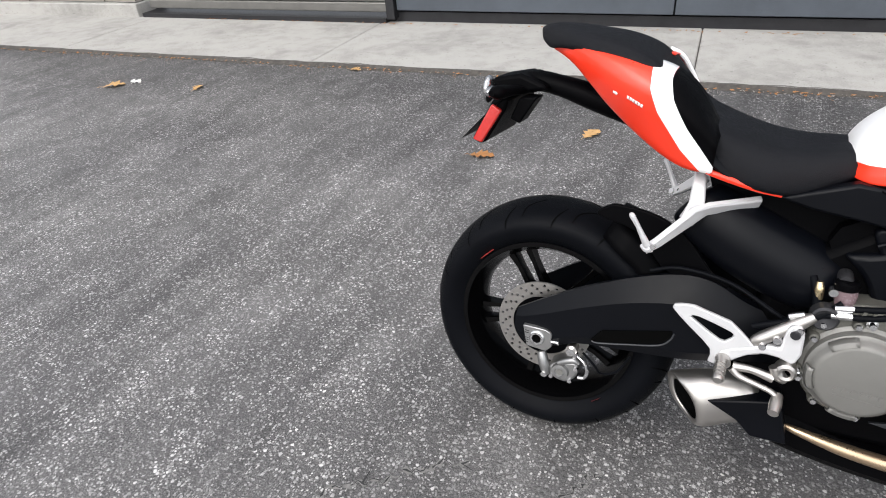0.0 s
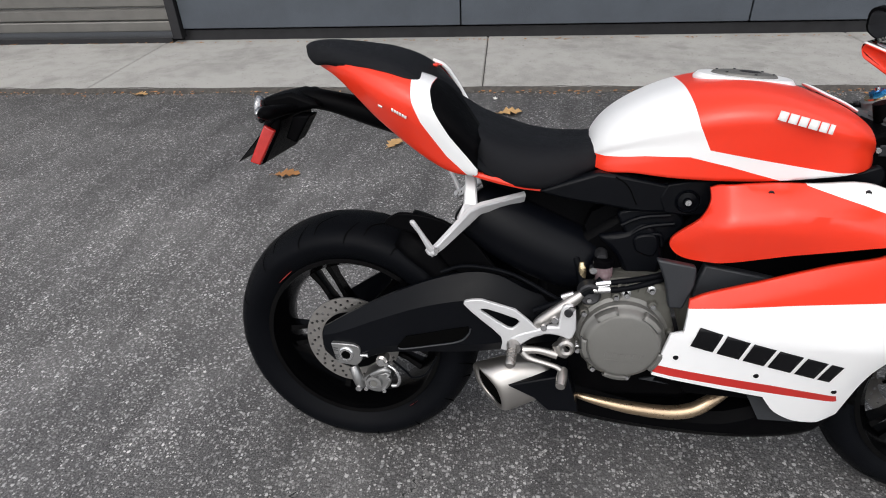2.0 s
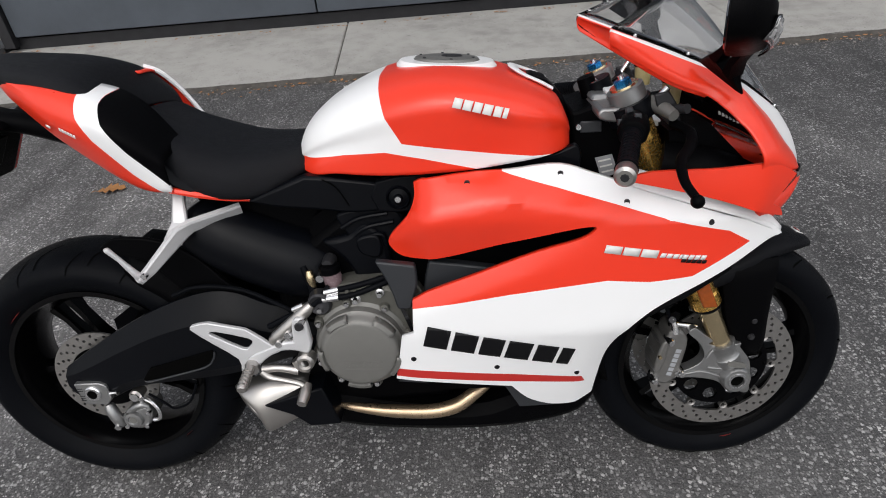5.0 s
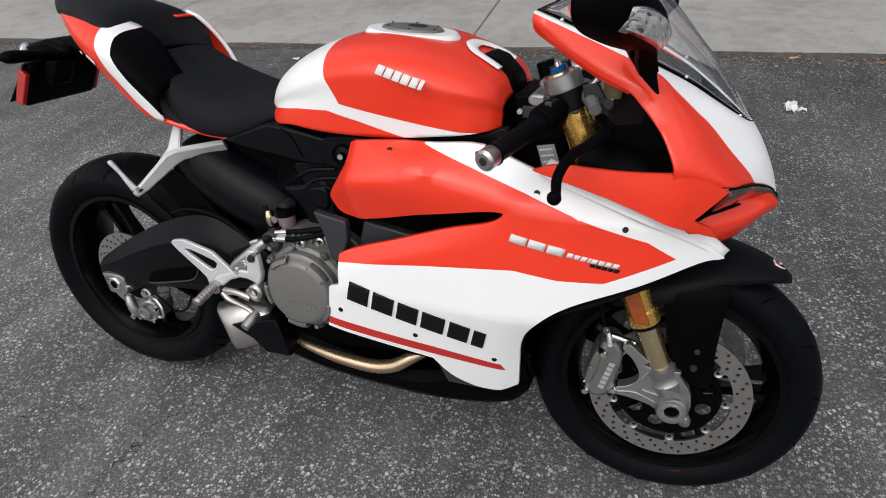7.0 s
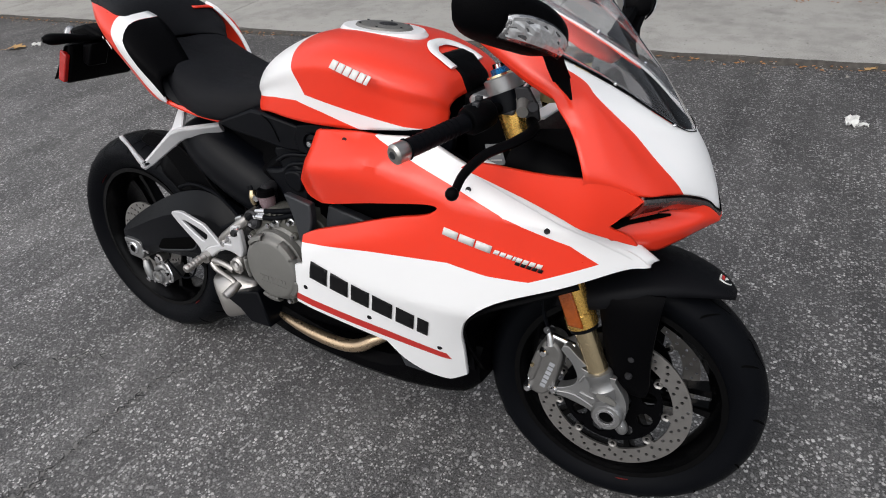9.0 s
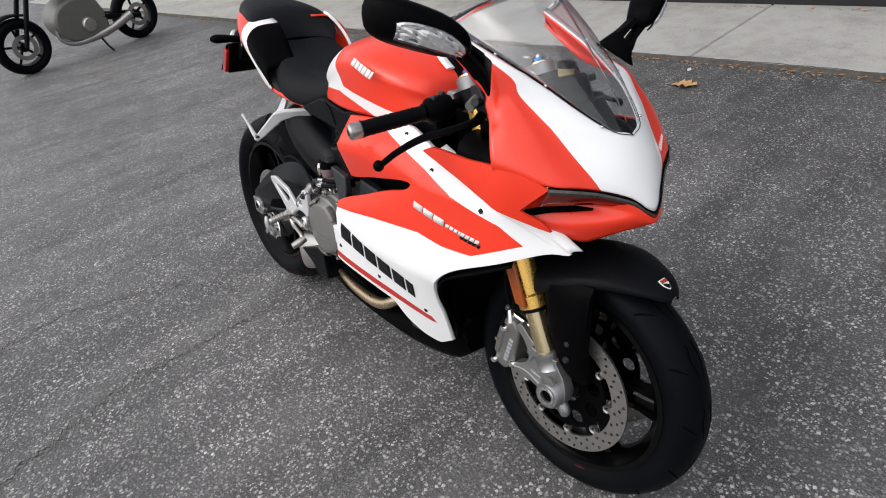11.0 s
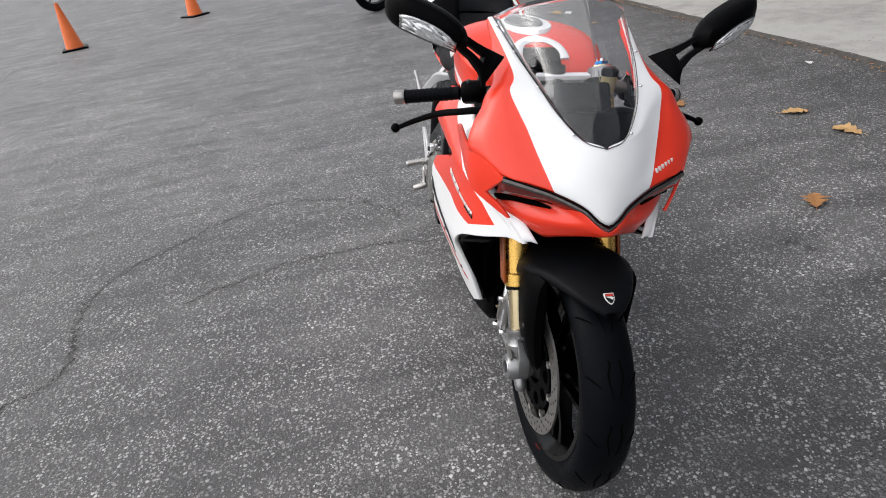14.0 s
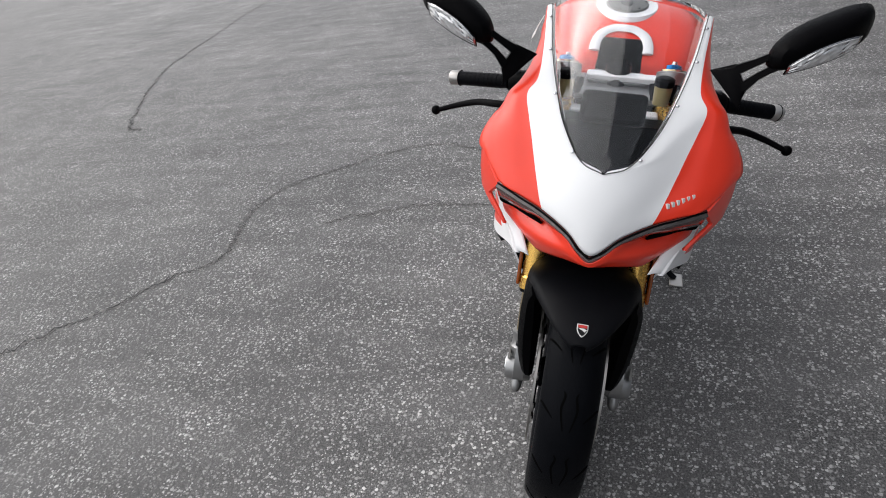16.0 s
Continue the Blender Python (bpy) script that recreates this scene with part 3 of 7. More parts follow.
def on_tyre(centre, prof, s, a, lift=0.0006):
    """A point of the tyre's skin: s from -1 (right edge) to 1 across, a the angle in degrees."""
    k = (s + 1) / 2 * (len(prof) - 1)
    i = min(int(k), len(prof) - 2)
    r = prof[i][0] + (prof[i + 1][0] - prof[i][0]) * (k - i) + lift
    y = prof[i][1] + (prof[i + 1][1] - prof[i][1]) * (k - i)
    y += lift * (1 if y > 0 else -1)
    return np.array((centre[0] + r * math.cos(radians(a)), centre[1] + y, centre[2] + r * math.sin(radians(a))))


def groove(bm, centre, prof, path, width, lift=0.0006):
    """A strip on the tyre along (s, angle) points."""
    p = catmull([(s, a, 0) for s, a in path], 5)
    mid = [on_tyre(centre, prof, q[0], q[1], lift) for q in p]
    rows = []
    for i, m in enumerate(mid):
        d = mid[min(i + 1, len(mid) - 1)] - mid[max(i - 1, 0)]
        out = m - np.array(centre)
        side = np.cross(d, out)
        side /= np.linalg.norm(side) + 1e-9
        w = width * (0.35 + 0.65 * math.sin(math.pi * (i + 0.6) / (len(mid) + 0.2)))
        rows.append([m - side * w / 2, m + side * w / 2])
    grid_faces(bm, rows)


# with no material given, the strip is near-black for a groove's shade
def groove_part(centre, prof, path, width, tyre, name="tread_groove", material=None, label=""):
    bm = bmesh.new()
    groove(bm, centre, prof, path, width, 0.0012 if material else 0.0006)
    return part(name, bm, material or HOLLOW_SHADE, tyre, label, smooth=False)


def disc_plate(centre, y, r_in, r_out, holes, thick, lugs=0):
    """A drilled brake disc: a flat ring with real holes."""
    loop = [(centre[0] + r_out * math.cos(2 * math.pi * k / 72), centre[2] + r_out * math.sin(2 * math.pi * k / 72)) for k in range(72)]
    inner = []
    for k in range(72):
        a = 2 * math.pi * k / 72
        r = r_in - (0.012 if lugs and math.cos(a * lugs) > 0.72 else 0.0)
        inner.append((centre[0] + r * math.cos(a), centre[2] + r * math.sin(a)))
    drilled = []
    for r, count, phase, size in holes:
        for k in range(count):
            a = 2 * math.pi * (k + phase) / count
            cx, cz = centre[0] + r * math.cos(a), centre[2] + r * math.sin(a)
            drilled.append([(cx + size * math.cos(2 * math.pi * q / 8), cz + size * math.sin(2 * math.pi * q / 8)) for q in range(8)])
    return prism(loop, y - thick / 2, y + thick / 2, holes=[inner, *drilled])


def wheel(name, centre, R, half, bead, phase, label):
    """Rim with five double spokes, hub and tyre."""
    w = half * 0.80
    rim_profile = [(bead + 0.004, -w), (bead - 0.008, -w), (bead - 0.012, -w * 0.86), (bead - 0.028, -w * 0.5), (bead - 0.034, 0), (bead - 0.028, w * 0.5), (bead - 0.012, w * 0.86),
                   (bead - 0.008, w), (bead + 0.004, w), (bead - 0.018, w * 0.5), (bead - 0.022, 0), (bead - 0.018, -w * 0.5)]
    rim = part(name, lathe(rim_profile, centre, 72, closed=True), RIM, bike, label)
    prof = tyre_profile(R, half, bead)
    tyre = part("tyre", lathe(prof, centre, 96), RUBBER, rim, "black road tyre with shallow curved grooves")
    part("hub", lathe([(0.012, -0.062), (0.034, -0.062), (0.040, -0.045), (0.036, -0.02), (0.046, 0.0), (0.036, 0.02), (0.040, 0.045), (0.034, 0.062), (0.012, 0.062)], centre, 32, closed=True), SATIN, rim)
    one = None
    for k in range(5):
        for s in (-1, 1):
            if one is None:
                bm = bmesh.new()
                rows = []
                for r, off, wd, dp in ((0.034, 0.019, 0.0080, 0.024), (0.09, 0.020, 0.0066, 0.017), (0.15, 0.022, 0.0060, 0.014), (bead - 0.026, 0.026, 0.0085, 0.020)):
                    rows.append([(r, -dp, off - wd), (r, -dp * 0.8, off - wd * 1.15), (r, dp * 0.8, off - wd * 1.15), (r, dp, off - wd), (r, dp, off + wd), (r, -dp, off + wd)])
                grid_faces(bm, rows, closed=True)
                tidy(bm)
                one = part("spoke", bm, RIM, rim)
                sp = one
            else:
                sp = new("spoke", one.data)
                sp.parent = rim
            flip = Matrix.Diagonal((1, 1, s, 1))
            sp.matrix_local = Matrix.Translation(centre) @ Matrix.Rotation(radians(-(phase + 72 * k)), 4, "Y") @ flip
    return rim, tyre, prof


# rear wheel
rear, rear_tyre, prof = wheel("rear_wheel", REAR, 0.320, 0.090, 0.224, 120, "black rear wheel with five split spokes")
for k in range(15):
    a = 24 * k
    for s in (-1, 1):
        groove_part(REAR, prof, [(s * 0.10, a), (s * 0.26, a + 7), (s * 0.42, a + 9)], 0.005, rear_tyre)
        groove_part(REAR, prof, [(s * 0.24, a + 13), (s * 0.42, a + 17), (s * 0.56, a + 18)], 0.004, rear_tyre)
for path in ([(-0.80, 128), (-0.80, 134), (-0.80, 140)], [(-0.80, -52), (-0.80, -48), (-0.80, -45)]):
    groove_part(REAR, prof, path, 0.016, rear_tyre, "tyre_mark", RUBBER_RED, "faded red sidewall marking")
part("brake_disc", disc_plate(REAR, -0.072, 0.082, 0.122, [(0.092, 22, 0.0, 0.0038), (0.103, 22, 0.35, 0.0038), (0.113, 22, 0.7, 0.0038)], 0.005), DISC, rear, "drilled steel rear brake disc")
part("disc_carrier", lathe([(0.03, -0.062), (0.086, -0.074), (0.086, -0.069), (0.03, -0.052)], REAR, 32, closed=True), BLACK, rear)

# swingarm: both arms, each lofted from rear to front
def arm(side, y_shift=0.0):
    rows = []
    for x, zt, zb, yo, yi, c in ((-0.060, 0.372, 0.300, 0.122, 0.098, 0.012), (-0.030, 0.392, 0.282, 0.128, 0.098, 0.02), (0.02, 0.425, 0.285, 0.134, 0.098, 0.028), (0.10, 0.472, 0.322, 0.140, 0.10, 0.034),
                                  (0.20, 0.522, 0.340, 0.146, 0.105, 0.04), (0.30, 0.554, 0.352, 0.148, 0.105, 0.045), (0.37, 0.552, 0.365, 0.148, 0.10, 0.045), (0.44, 0.520, 0.385, 0.146, 0.09, 0.04), (0.54, 0.485, 0.40, 0.13, 0.08, 0.03)):
        yo, yi = side * yo, side * yi
        rows.append([(x, yi, zt), (x, yo - side * (0.012 + c * 0.5), zt), (x, yo - side * 0.002, zt - 0.4 * c - 0.85 * min(c, zt - zb - 0.05)), (x, yo, zb + 0.03), (x, yo - side * 0.010, zb + 0.006), (x, yo - side * 0.02, zb), (x, yi, zb)])
    rows = [list(r) for r in zip(*[catmull(c, 4) for c in zip(*rows)])]
    bm = bmesh.new()
    vs = grid_faces(bm, rows, closed=True)
    bm.faces.new(vs[0])
    bm.faces.new(vs[-1])
    bmesh.ops.recalc_face_normals(bm, faces=bm.faces)
    return bm


swing = part("swingarm", arm(-1), SATIN, bike, "satin black cast swingarm with a recessed slot", sharp=14)
part("left_arm", arm(1), SATIN, swing, sharp=14)
part("pivot_block", box(0.46, 0.56, -0.11, 0.11, 0.40, 0.50), SATIN, swing, bevel=0.015)
slot = smooth_loop([(0.138, 0.361), (0.138, 0.361), (0.158, 0.388), (0.175, 0.395), (0.292, 0.429), (0.310, 0.430), (0.303, 0.412), (0.283, 0.394), (0.22, 0.376), (0.152, 0.360)], 3)
# a near-black plate on the arm gives the slot its shade
part("arm_recess", prism(slot, -0.150, -0.142), HOLLOW_SHADE, swing, smooth=False)
part("recess_rim", tube([(0.140, -0.1475, 0.358), (0.155, -0.1495, 0.357), (0.22, -0.1505, 0.373), (0.286, -0.1505, 0.391), (0.308, -0.1505, 0.411), (0.314, -0.1505, 0.429)], 0.0022, 6), PLATE, swing)
plate = part("axle_plate", prism(smooth_loop([(-0.032, 0.349), (-0.032, 0.349), (0.026, 0.350), (0.042, 0.338), (0.040, 0.322), (0.045, 0.308), (0.030, 0.290), (0.030, 0.290), (-0.020, 0.293), (-0.020, 0.293)], 2), -0.142, -0.128), ALLOY, swing, "silver axle adjuster plate", bevel=0.002)
part("axle_nut", lathe([(0.0115, -0.1465), (0.017, -0.1465), (0.0195, -0.144), (0.0195, -0.14), (0.0115, -0.14)], (0.006, 0, 0.322), 24, closed=True), CHROME, plate)
# a flat near-black disc for the shaded hollow of the axle
part("axle_bore", lathe([(0.0, -0.1435), (0.0115, -0.1435)], (0.006, 0, 0.322), 20), HOLLOW_SHADE, plate)
part("adjuster_bolt", tube([(0.040, -0.136, 0.318), (0.054, -0.136, 0.320), (0.060, -0.136, 0.320)], [0.0045, 0.0045, 0.007], 8, smooth=1), CHROME, plate)
for z in (0.304, 0.310, 0.316, 0.330, 0.336):
    part("scale_mark", prism([(-0.026, z), (-0.015, z), (-0.015, z + 0.0015), (-0.026, z + 0.0015)], -0.1432, -0.1418), DARK_METAL, plate)
hug = []
for a in (66, 58, 48, 38, 28, 16, 4):
    wide = 0.075 if a < 60 else 0.05
    r = 0.348
    c = (REAR.x + math.cos(radians(a)) * r, REAR.z + math.sin(radians(a)) * r)
    d = (REAR.x + math.cos(radians(a)) * (r - 0.05), REAR.z + math.sin(radians(a)) * (r - 0.05))
    hug.append([(d[0], -wide - 0.022, d[1]), (c[0], -wide, c[1]), (c[0] + 0.005, 0, c[1] + 0.008), (c[0], wide, c[1]), (d[0], wide + 0.022, d[1])])
part("rear_mudguard", sheet(surface(hug, 3, 4)), BLACK, bike, "matte black rear tyre hugger", solid=0.004)
guard = smooth_loop([(0.11, 0.655), (0.13, 0.68), (0.16, 0.686), (0.24, 0.674), (0.31, 0.63), (0.36, 0.57), (0.40, 0.545), (0.35, 0.535), (0.29, 0.545), (0.25, 0.57), (0.20, 0.63)], 3)
part("hugger_side", prism(guard, -0.108, -0.096), BLACK, swing, bevel=0.003)
part("brake_hose", tube([(0.24, -0.118, 0.553), (0.30, -0.118, 0.572), (0.40, -0.13, 0.566), (0.50, -0.15, 0.525), (0.56, -0.15, 0.50)], 0.0045, 8), RUBBER, swing)

# rear caliper under the axle
cal = part("rear_caliper", prism(smooth_loop([(0.036, 0.236), (0.040, 0.216), (0.060, 0.204), (0.084, 0.203), (0.104, 0.220), (0.112, 0.246), (0.104, 0.266), (0.082, 0.262), (0.060, 0.256)], 3), -0.124, -0.060), ALLOY, bike, "small silver rear brake caliper", bevel=0.006)
piston = part("caliper_piston", lathe([(0.0, -0.130), (0.011, -0.130), (0.0125, -0.133), (0.020, -0.132), (0.0225, -0.124), (0.0225, -0.115)], (0.068, 0, 0.233), 22), ALLOY, cal)
part("piston_recess", lathe([(0.0, -0.1306), (0.0085, -0.1306)], (0.068, 0, 0.233), 16), MAGNESIUM, piston)
part("caliper_bracket", tube([(0.014, -0.118, 0.272), (0.020, -0.122, 0.256), (0.030, -0.124, 0.226), (0.034, -0.122, 0.214)], [0.010, 0.0135, 0.0125, 0.008], 12, smooth=2), ALLOY, cal)
part("slide_bolt", rod((0.029, -0.124, 0.219), (0.029, -0.137, 0.216), 0.0085, seg=6), CHROME, cal)
part("caliper_arm", tube([(0.062, -0.126, 0.256), (0.080, -0.128, 0.268), (0.098, -0.128, 0.276), (0.112, -0.126, 0.268)], [0.006, 0.008, 0.008, 0.005], 10), ALLOY, cal)
part("bleed_nipple", rod((0.098, -0.122, 0.272), (0.102, -0.126, 0.300), 0.006), CHROME, cal)
part("caliper_bolt", rod((0.090, -0.10, 0.300), (0.090, -0.134, 0.300), 0.011, seg=6), CHROME, cal)
part("bolt_washer", rod((0.090, -0.10, 0.300), (0.090, -0.126, 0.300), 0.0145, seg=18), STEEL, cal)
part("brake_pipe", tube([(0.106, -0.120, 0.286), (0.122, -0.124, 0.278), (0.134, -0.126, 0.256), (0.130, -0.126, 0.234), (0.114, -0.124, 0.228)], 0.0045, 8), CHROME, cal, "bent steel brake pipe")
for x, z in ((0.046, 0.212), (0.094, 0.212), (0.106, 0.250)):
    part("caliper_screw", rod((x, -0.11, z), (x, -0.129, z), 0.0055, seg=8), CHROME, cal)
part("sensor_wire", tube([(0.118, -0.12, 0.30), (0.150, -0.118, 0.270), (0.165, -0.112, 0.250), (0.200, -0.105, 0.262), (0.225, -0.10, 0.31)], 0.003, 8), RUBBER, cal)

# ---- tail: red cowl, white band, black pad ----
tail_rows = []
for x, zt, ys, zs, ym, zm, yb, zb in ((-0.043, 1.001, 0.018, 0.999, 0.020, 0.996, 0.016, 0.990), (-0.012, 1.014, 0.054, 1.011, 0.057, 1.001, 0.046, 0.981), (0.022, 1.016, 0.088, 1.009, 0.093, 0.993, 0.076, 0.966), (0.062, 1.012, 0.113, 1.003, 0.121, 0.978, 0.094, 0.934),
                                      (0.105, 1.005, 0.132, 0.996, 0.146, 0.955, 0.106, 0.897), (0.165, 0.992, 0.141, 0.986, 0.168, 0.926, 0.120, 0.853), (0.225, 0.975, 0.138, 0.969, 0.180, 0.905, 0.138, 0.818),
                                      (0.275, 0.94, 0.146, 0.925, 0.180, 0.876, 0.152, 0.800), (0.325, 0.87, 0.150, 0.860, 0.168, 0.835, 0.160, 0.797)):
    tail_rows.append([(x, -0.5 * ys, zt), (x, -ys, zs), (x, -ym, (zs + zm) / 2 + 0.004), (x, -ym, zm), (x, -(ym + yb) / 2 - 0.004, (zm + zb) / 2), (x, -yb, zb), (x, -yb + 0.03, zb + 0.004)])
WHITE_BAND = [(0.180, 1.02), (0.224, 0.990), (0.226, 0.962), (0.237, 0.932), (0.270, 0.880), (0.330, 0.806), (0.312, 0.790), (0.262, 0.838), (0.212, 0.905), (0.194, 0.945)]
bm = sheet(surface(tail_rows, 5, 4))
paint(bm, WHITE_BAND, 1)
paint(bm, [(0.224, 1.05), (0.226, 0.962), (0.237, 0.932), (0.270, 0.880), (0.330, 0.806), (0.40, 0.806), (0.40, 1.05)], 2)
both = bm.copy()
me_tmp = bpy.data.meshes.new("half")
left_bm = mirrored(bm)
for f in left_bm.faces:
    f.material_index = 0
for v in left_bm.verts:
    v.co.y *= 0.93
bmesh.ops.bisect_plane(left_bm, geom=[*left_bm.verts, *left_bm.edges, *left_bm.faces], dist=1e-6, plane_co=(0.205, 0, 0.975), plane_no=(1, 0, 0.61), clear_outer=True)
left_bm.to_mesh(me_tmp)
both.from_mesh(me_tmp)
bm.free()
tail = part("tail_fairing", both, [RED, WHITE, BLACK], bike, "red tail fairing with a white band", solid=0.004)
bpy.data.meshes.remove(me_tmp)
part("tail_edge", tube([(0.180, 0.124, 0.990), (0.207, 0.132, 0.976), (0.228, 0.150, 0.945), (0.246, 0.162, 0.912), (0.264, 0.165, 0.880), (0.284, 0.160, 0.848), (0.304, 0.154, 0.816)], 0.0055, 8), WHITE, bike, "white outer edge of the tail")
rows = []
for x, zc, w, zb, pull in ((-0.076, 1.032, 0.008, 1.030, 0), (-0.066, 1.037, 0.026, 1.018, 0), (-0.043, 1.041, 0.046, 1.006, 0), (-0.012, 1.042, 0.070, 1.010, 0), (0.022, 1.040, 0.094, 1.009, 0), (0.062, 1.036, 0.114, 1.003, 0), (0.11, 1.030, 0.127, 0.996, 0), (0.165, 1.015, 0.141, 0.982, 0.008), (0.200, 0.994, 0.142, 0.967, 0.018),
                           (0.228, 0.966, 0.136, 0.946, 0.030), (0.248, 0.941, 0.118, 0.930, 0.040), (0.258, 0.924, 0.112, 0.912, 0.046)):
    across = [(-w * 0.97, zb - 0.010), (-w - 0.002, zb), (-w * 0.90, zb + (zc - zb) * 0.60), (-w * 0.5, zb + (zc - zb) * 0.90), (0, zc), (w * 0.45, zb + (zc - zb) * 0.82), (w * 0.80, zb + (zc - zb) * 0.42), (w * 0.96, zb - 0.006), (w * 0.94, zb - 0.014)]
    rows.append([(x - pull * (1 - (y / w) ** 2), y, z) for y, z in across])
part("tail_pad", sheet(surface(rows, 4, 3)), SEAT, bike, "black textured cowl pad on the tail", solid=0.006)
for s in (-1, 1):
    part("seat_edge_strip", tube([(0.315, s * 0.156, 0.799), (0.36, s * 0.150, 0.787), (0.41, s * 0.138, 0.773), (0.452, s * 0.125, 0.763)], [0.006, 0.0075, 0.007, 0.005], 8), RED, bike, "thin red strip under the seat")
tail_side = lambda x, z: -(0.156 + 0.42 * (x - 0.125) + 0.10 * (z - 0.929))
for k in range(6):
    x, z = 0.150 + 0.0058 * k, 0.9235 - 0.0023 * k
    part("tail_marking", panel([(x, z), (x + 0.0042, z - 0.0016), (x + 0.0052, z + 0.0042), (x + 0.001, z + 0.0058)], tail_side, 0.02, 0), PAPER, bike, "small pale lettering bar", solid=0.001)
part("tail_marking", panel([(0.120, 0.930), (0.129, 0.9265), (0.130, 0.9305), (0.121, 0.934)], tail_side, 0.02, 0), PAPER, bike, solid=0.001)

# seat
rows = []
for x, zc, w, zs, zb, pull in ((0.264, 0.908, 0.104, 0.902, 0.885, 0.046), (0.268, 0.919, 0.110, 0.906, 0.880, 0.044), (0.285, 0.908, 0.124, 0.888, 0.850, 0.034), (0.308, 0.890, 0.140, 0.862, 0.805, 0.016), (0.36, 0.866, 0.150, 0.838, 0.782, 0), (0.42, 0.850, 0.145, 0.820, 0.768, 0), (0.48, 0.845, 0.128, 0.816, 0.766, 0),
                               (0.53, 0.848, 0.108, 0.822, 0.785, 0), (0.565, 0.850, 0.092, 0.826, 0.80, 0), (0.585, 0.840, 0.080, 0.820, 0.80, 0)):
    half = [(w - 0.012, zb), (w, zb + 0.010), (w * 0.97, zs - 0.006), (w * 0.78, zs + (zc - zs) * 0.72), (w * 0.4, zc)]
    rows.append([(x - pull * (1 - (y / w) ** 2), y, z) for y, z in [(-y, z) for y, z in half] + [(0, zc - 0.002)] + half[::-1]])
part("seat", sheet(surface(rows, 4, 3)), SEAT, bike, "black padded rider seat", solid=0.006)

# gloss black panel between the white band and the seat
rows = [[(0.236, -0.152, 0.935), (0.250, -0.136, 0.935), (0.262, -0.112, 0.925)], [(0.268, -0.168, 0.880), (0.276, -0.148, 0.884), (0.284, -0.118, 0.885)],
        [(0.300, -0.166, 0.838), (0.308, -0.150, 0.842), (0.318, -0.125, 0.845)], [(0.334, -0.160, 0.804), (0.343, -0.150, 0.810), (0.352, -0.130, 0.82)], [(0.375, -0.149, 0.783), (0.382, -0.143, 0.788), (0.390, -0.132, 0.80)]]
part("seat_side_panel", sheet(surface(rows, 4, 4)), SATIN, bike, "black panel beside the seat", solid=0.004)

part("seat_base", prism([(0.15, 0.930), (0.215, 0.900), (0.30, 0.860), (0.30, 0.800), (0.15, 0.860)], -0.105, 0.105), BLACK, bike, "black base under the seat joint")
part("undertray", prism(smooth_loop([(0.33, 0.790), (0.45, 0.775), (0.60, 0.795), (0.70, 0.78), (0.72, 0.66), (0.62, 0.60), (0.50, 0.63), (0.38, 0.70), (0.33, 0.74)], 2), -0.075, 0.06), BLACK, bike, "black undertray below the seat")

# ---- plate hanger and tail light arm ----
hang = part("plate_hanger", tube([(0.16, 0, 0.866), (0.06, 0, 0.888), (-0.03, 0, 0.909), (-0.09, 0, 0.915), (-0.15, 0, 0.900), (-0.178, 0, 0.875)], [0.046, 0.038, 0.030, 0.030, 0.028, 0.016], 12, squash=0.80), BLACK, bike, "black number plate hanger arm")
part("hanger_wing", prism([(-0.178, 0.922), (-0.11, 0.936), (-0.055, 0.918), (-0.04, 0.905), (-0.10, 0.892), (-0.165, 0.880)], -0.055, 0.055), BLACK, hang, bevel=0.012)
part("plate_lamp", ellipsoid((-0.188, -0.045, 0.895), (0.014, 0.024, 0.032)), CLEAR_LENS, hang, "clear ribbed lamp lens")
for s in (-1, 1):
    ind = part("turn_signal", tube([(-0.10, s * 0.05, 0.90), (-0.115, s * 0.09, 0.904), (-0.128, s * 0.14, 0.906), (-0.134, s * 0.160, 0.906)], [0.011, 0.015, 0.019, 0.008], 12, squash=0.8), BLACK, hang)
    part("signal_lens", ellipsoid((-0.146, s * 0.132, 0.906), (0.010, 0.022, 0.012)), CLEAR_LENS, ind)
bracket = part("plate_bracket", prism([(-0.155, 0.885), (-0.118, 0.888), (-0.125, 0.860), (-0.168, 0.785), (-0.182, 0.776), (-0.206, 0.786), (-0.198, 0.80)], -0.10, 0.10), BLACK, hang, bevel=0.008)
part("plate_back", prism([(-0.140, 0.880), (-0.132, 0.884), (-0.222, 0.790), (-0.228, 0.786)], -0.105, 0.105), BLACK, hang)
part("cable_box", prism([(-0.10, 0.888), (-0.060, 0.890), (-0.098, 0.828), (-0.122, 0.838)], -0.075, -0.02), BLACK, hang, bevel=0.004)
part("side_reflector", prism([(-0.153, 0.874), (-0.129, 0.861), (-0.174, 0.783), (-0.197, 0.790)], -0.112, -0.099), RED_LENS, bracket, "red rectangular side reflector", bevel=0.003)
part("side_reflector", prism([(-0.153, 0.874), (-0.129, 0.861), (-0.174, 0.783), (-0.197, 0.790)], 0.099, 0.112), RED_LENS, bracket, "red rectangular side reflector", bevel=0.003)

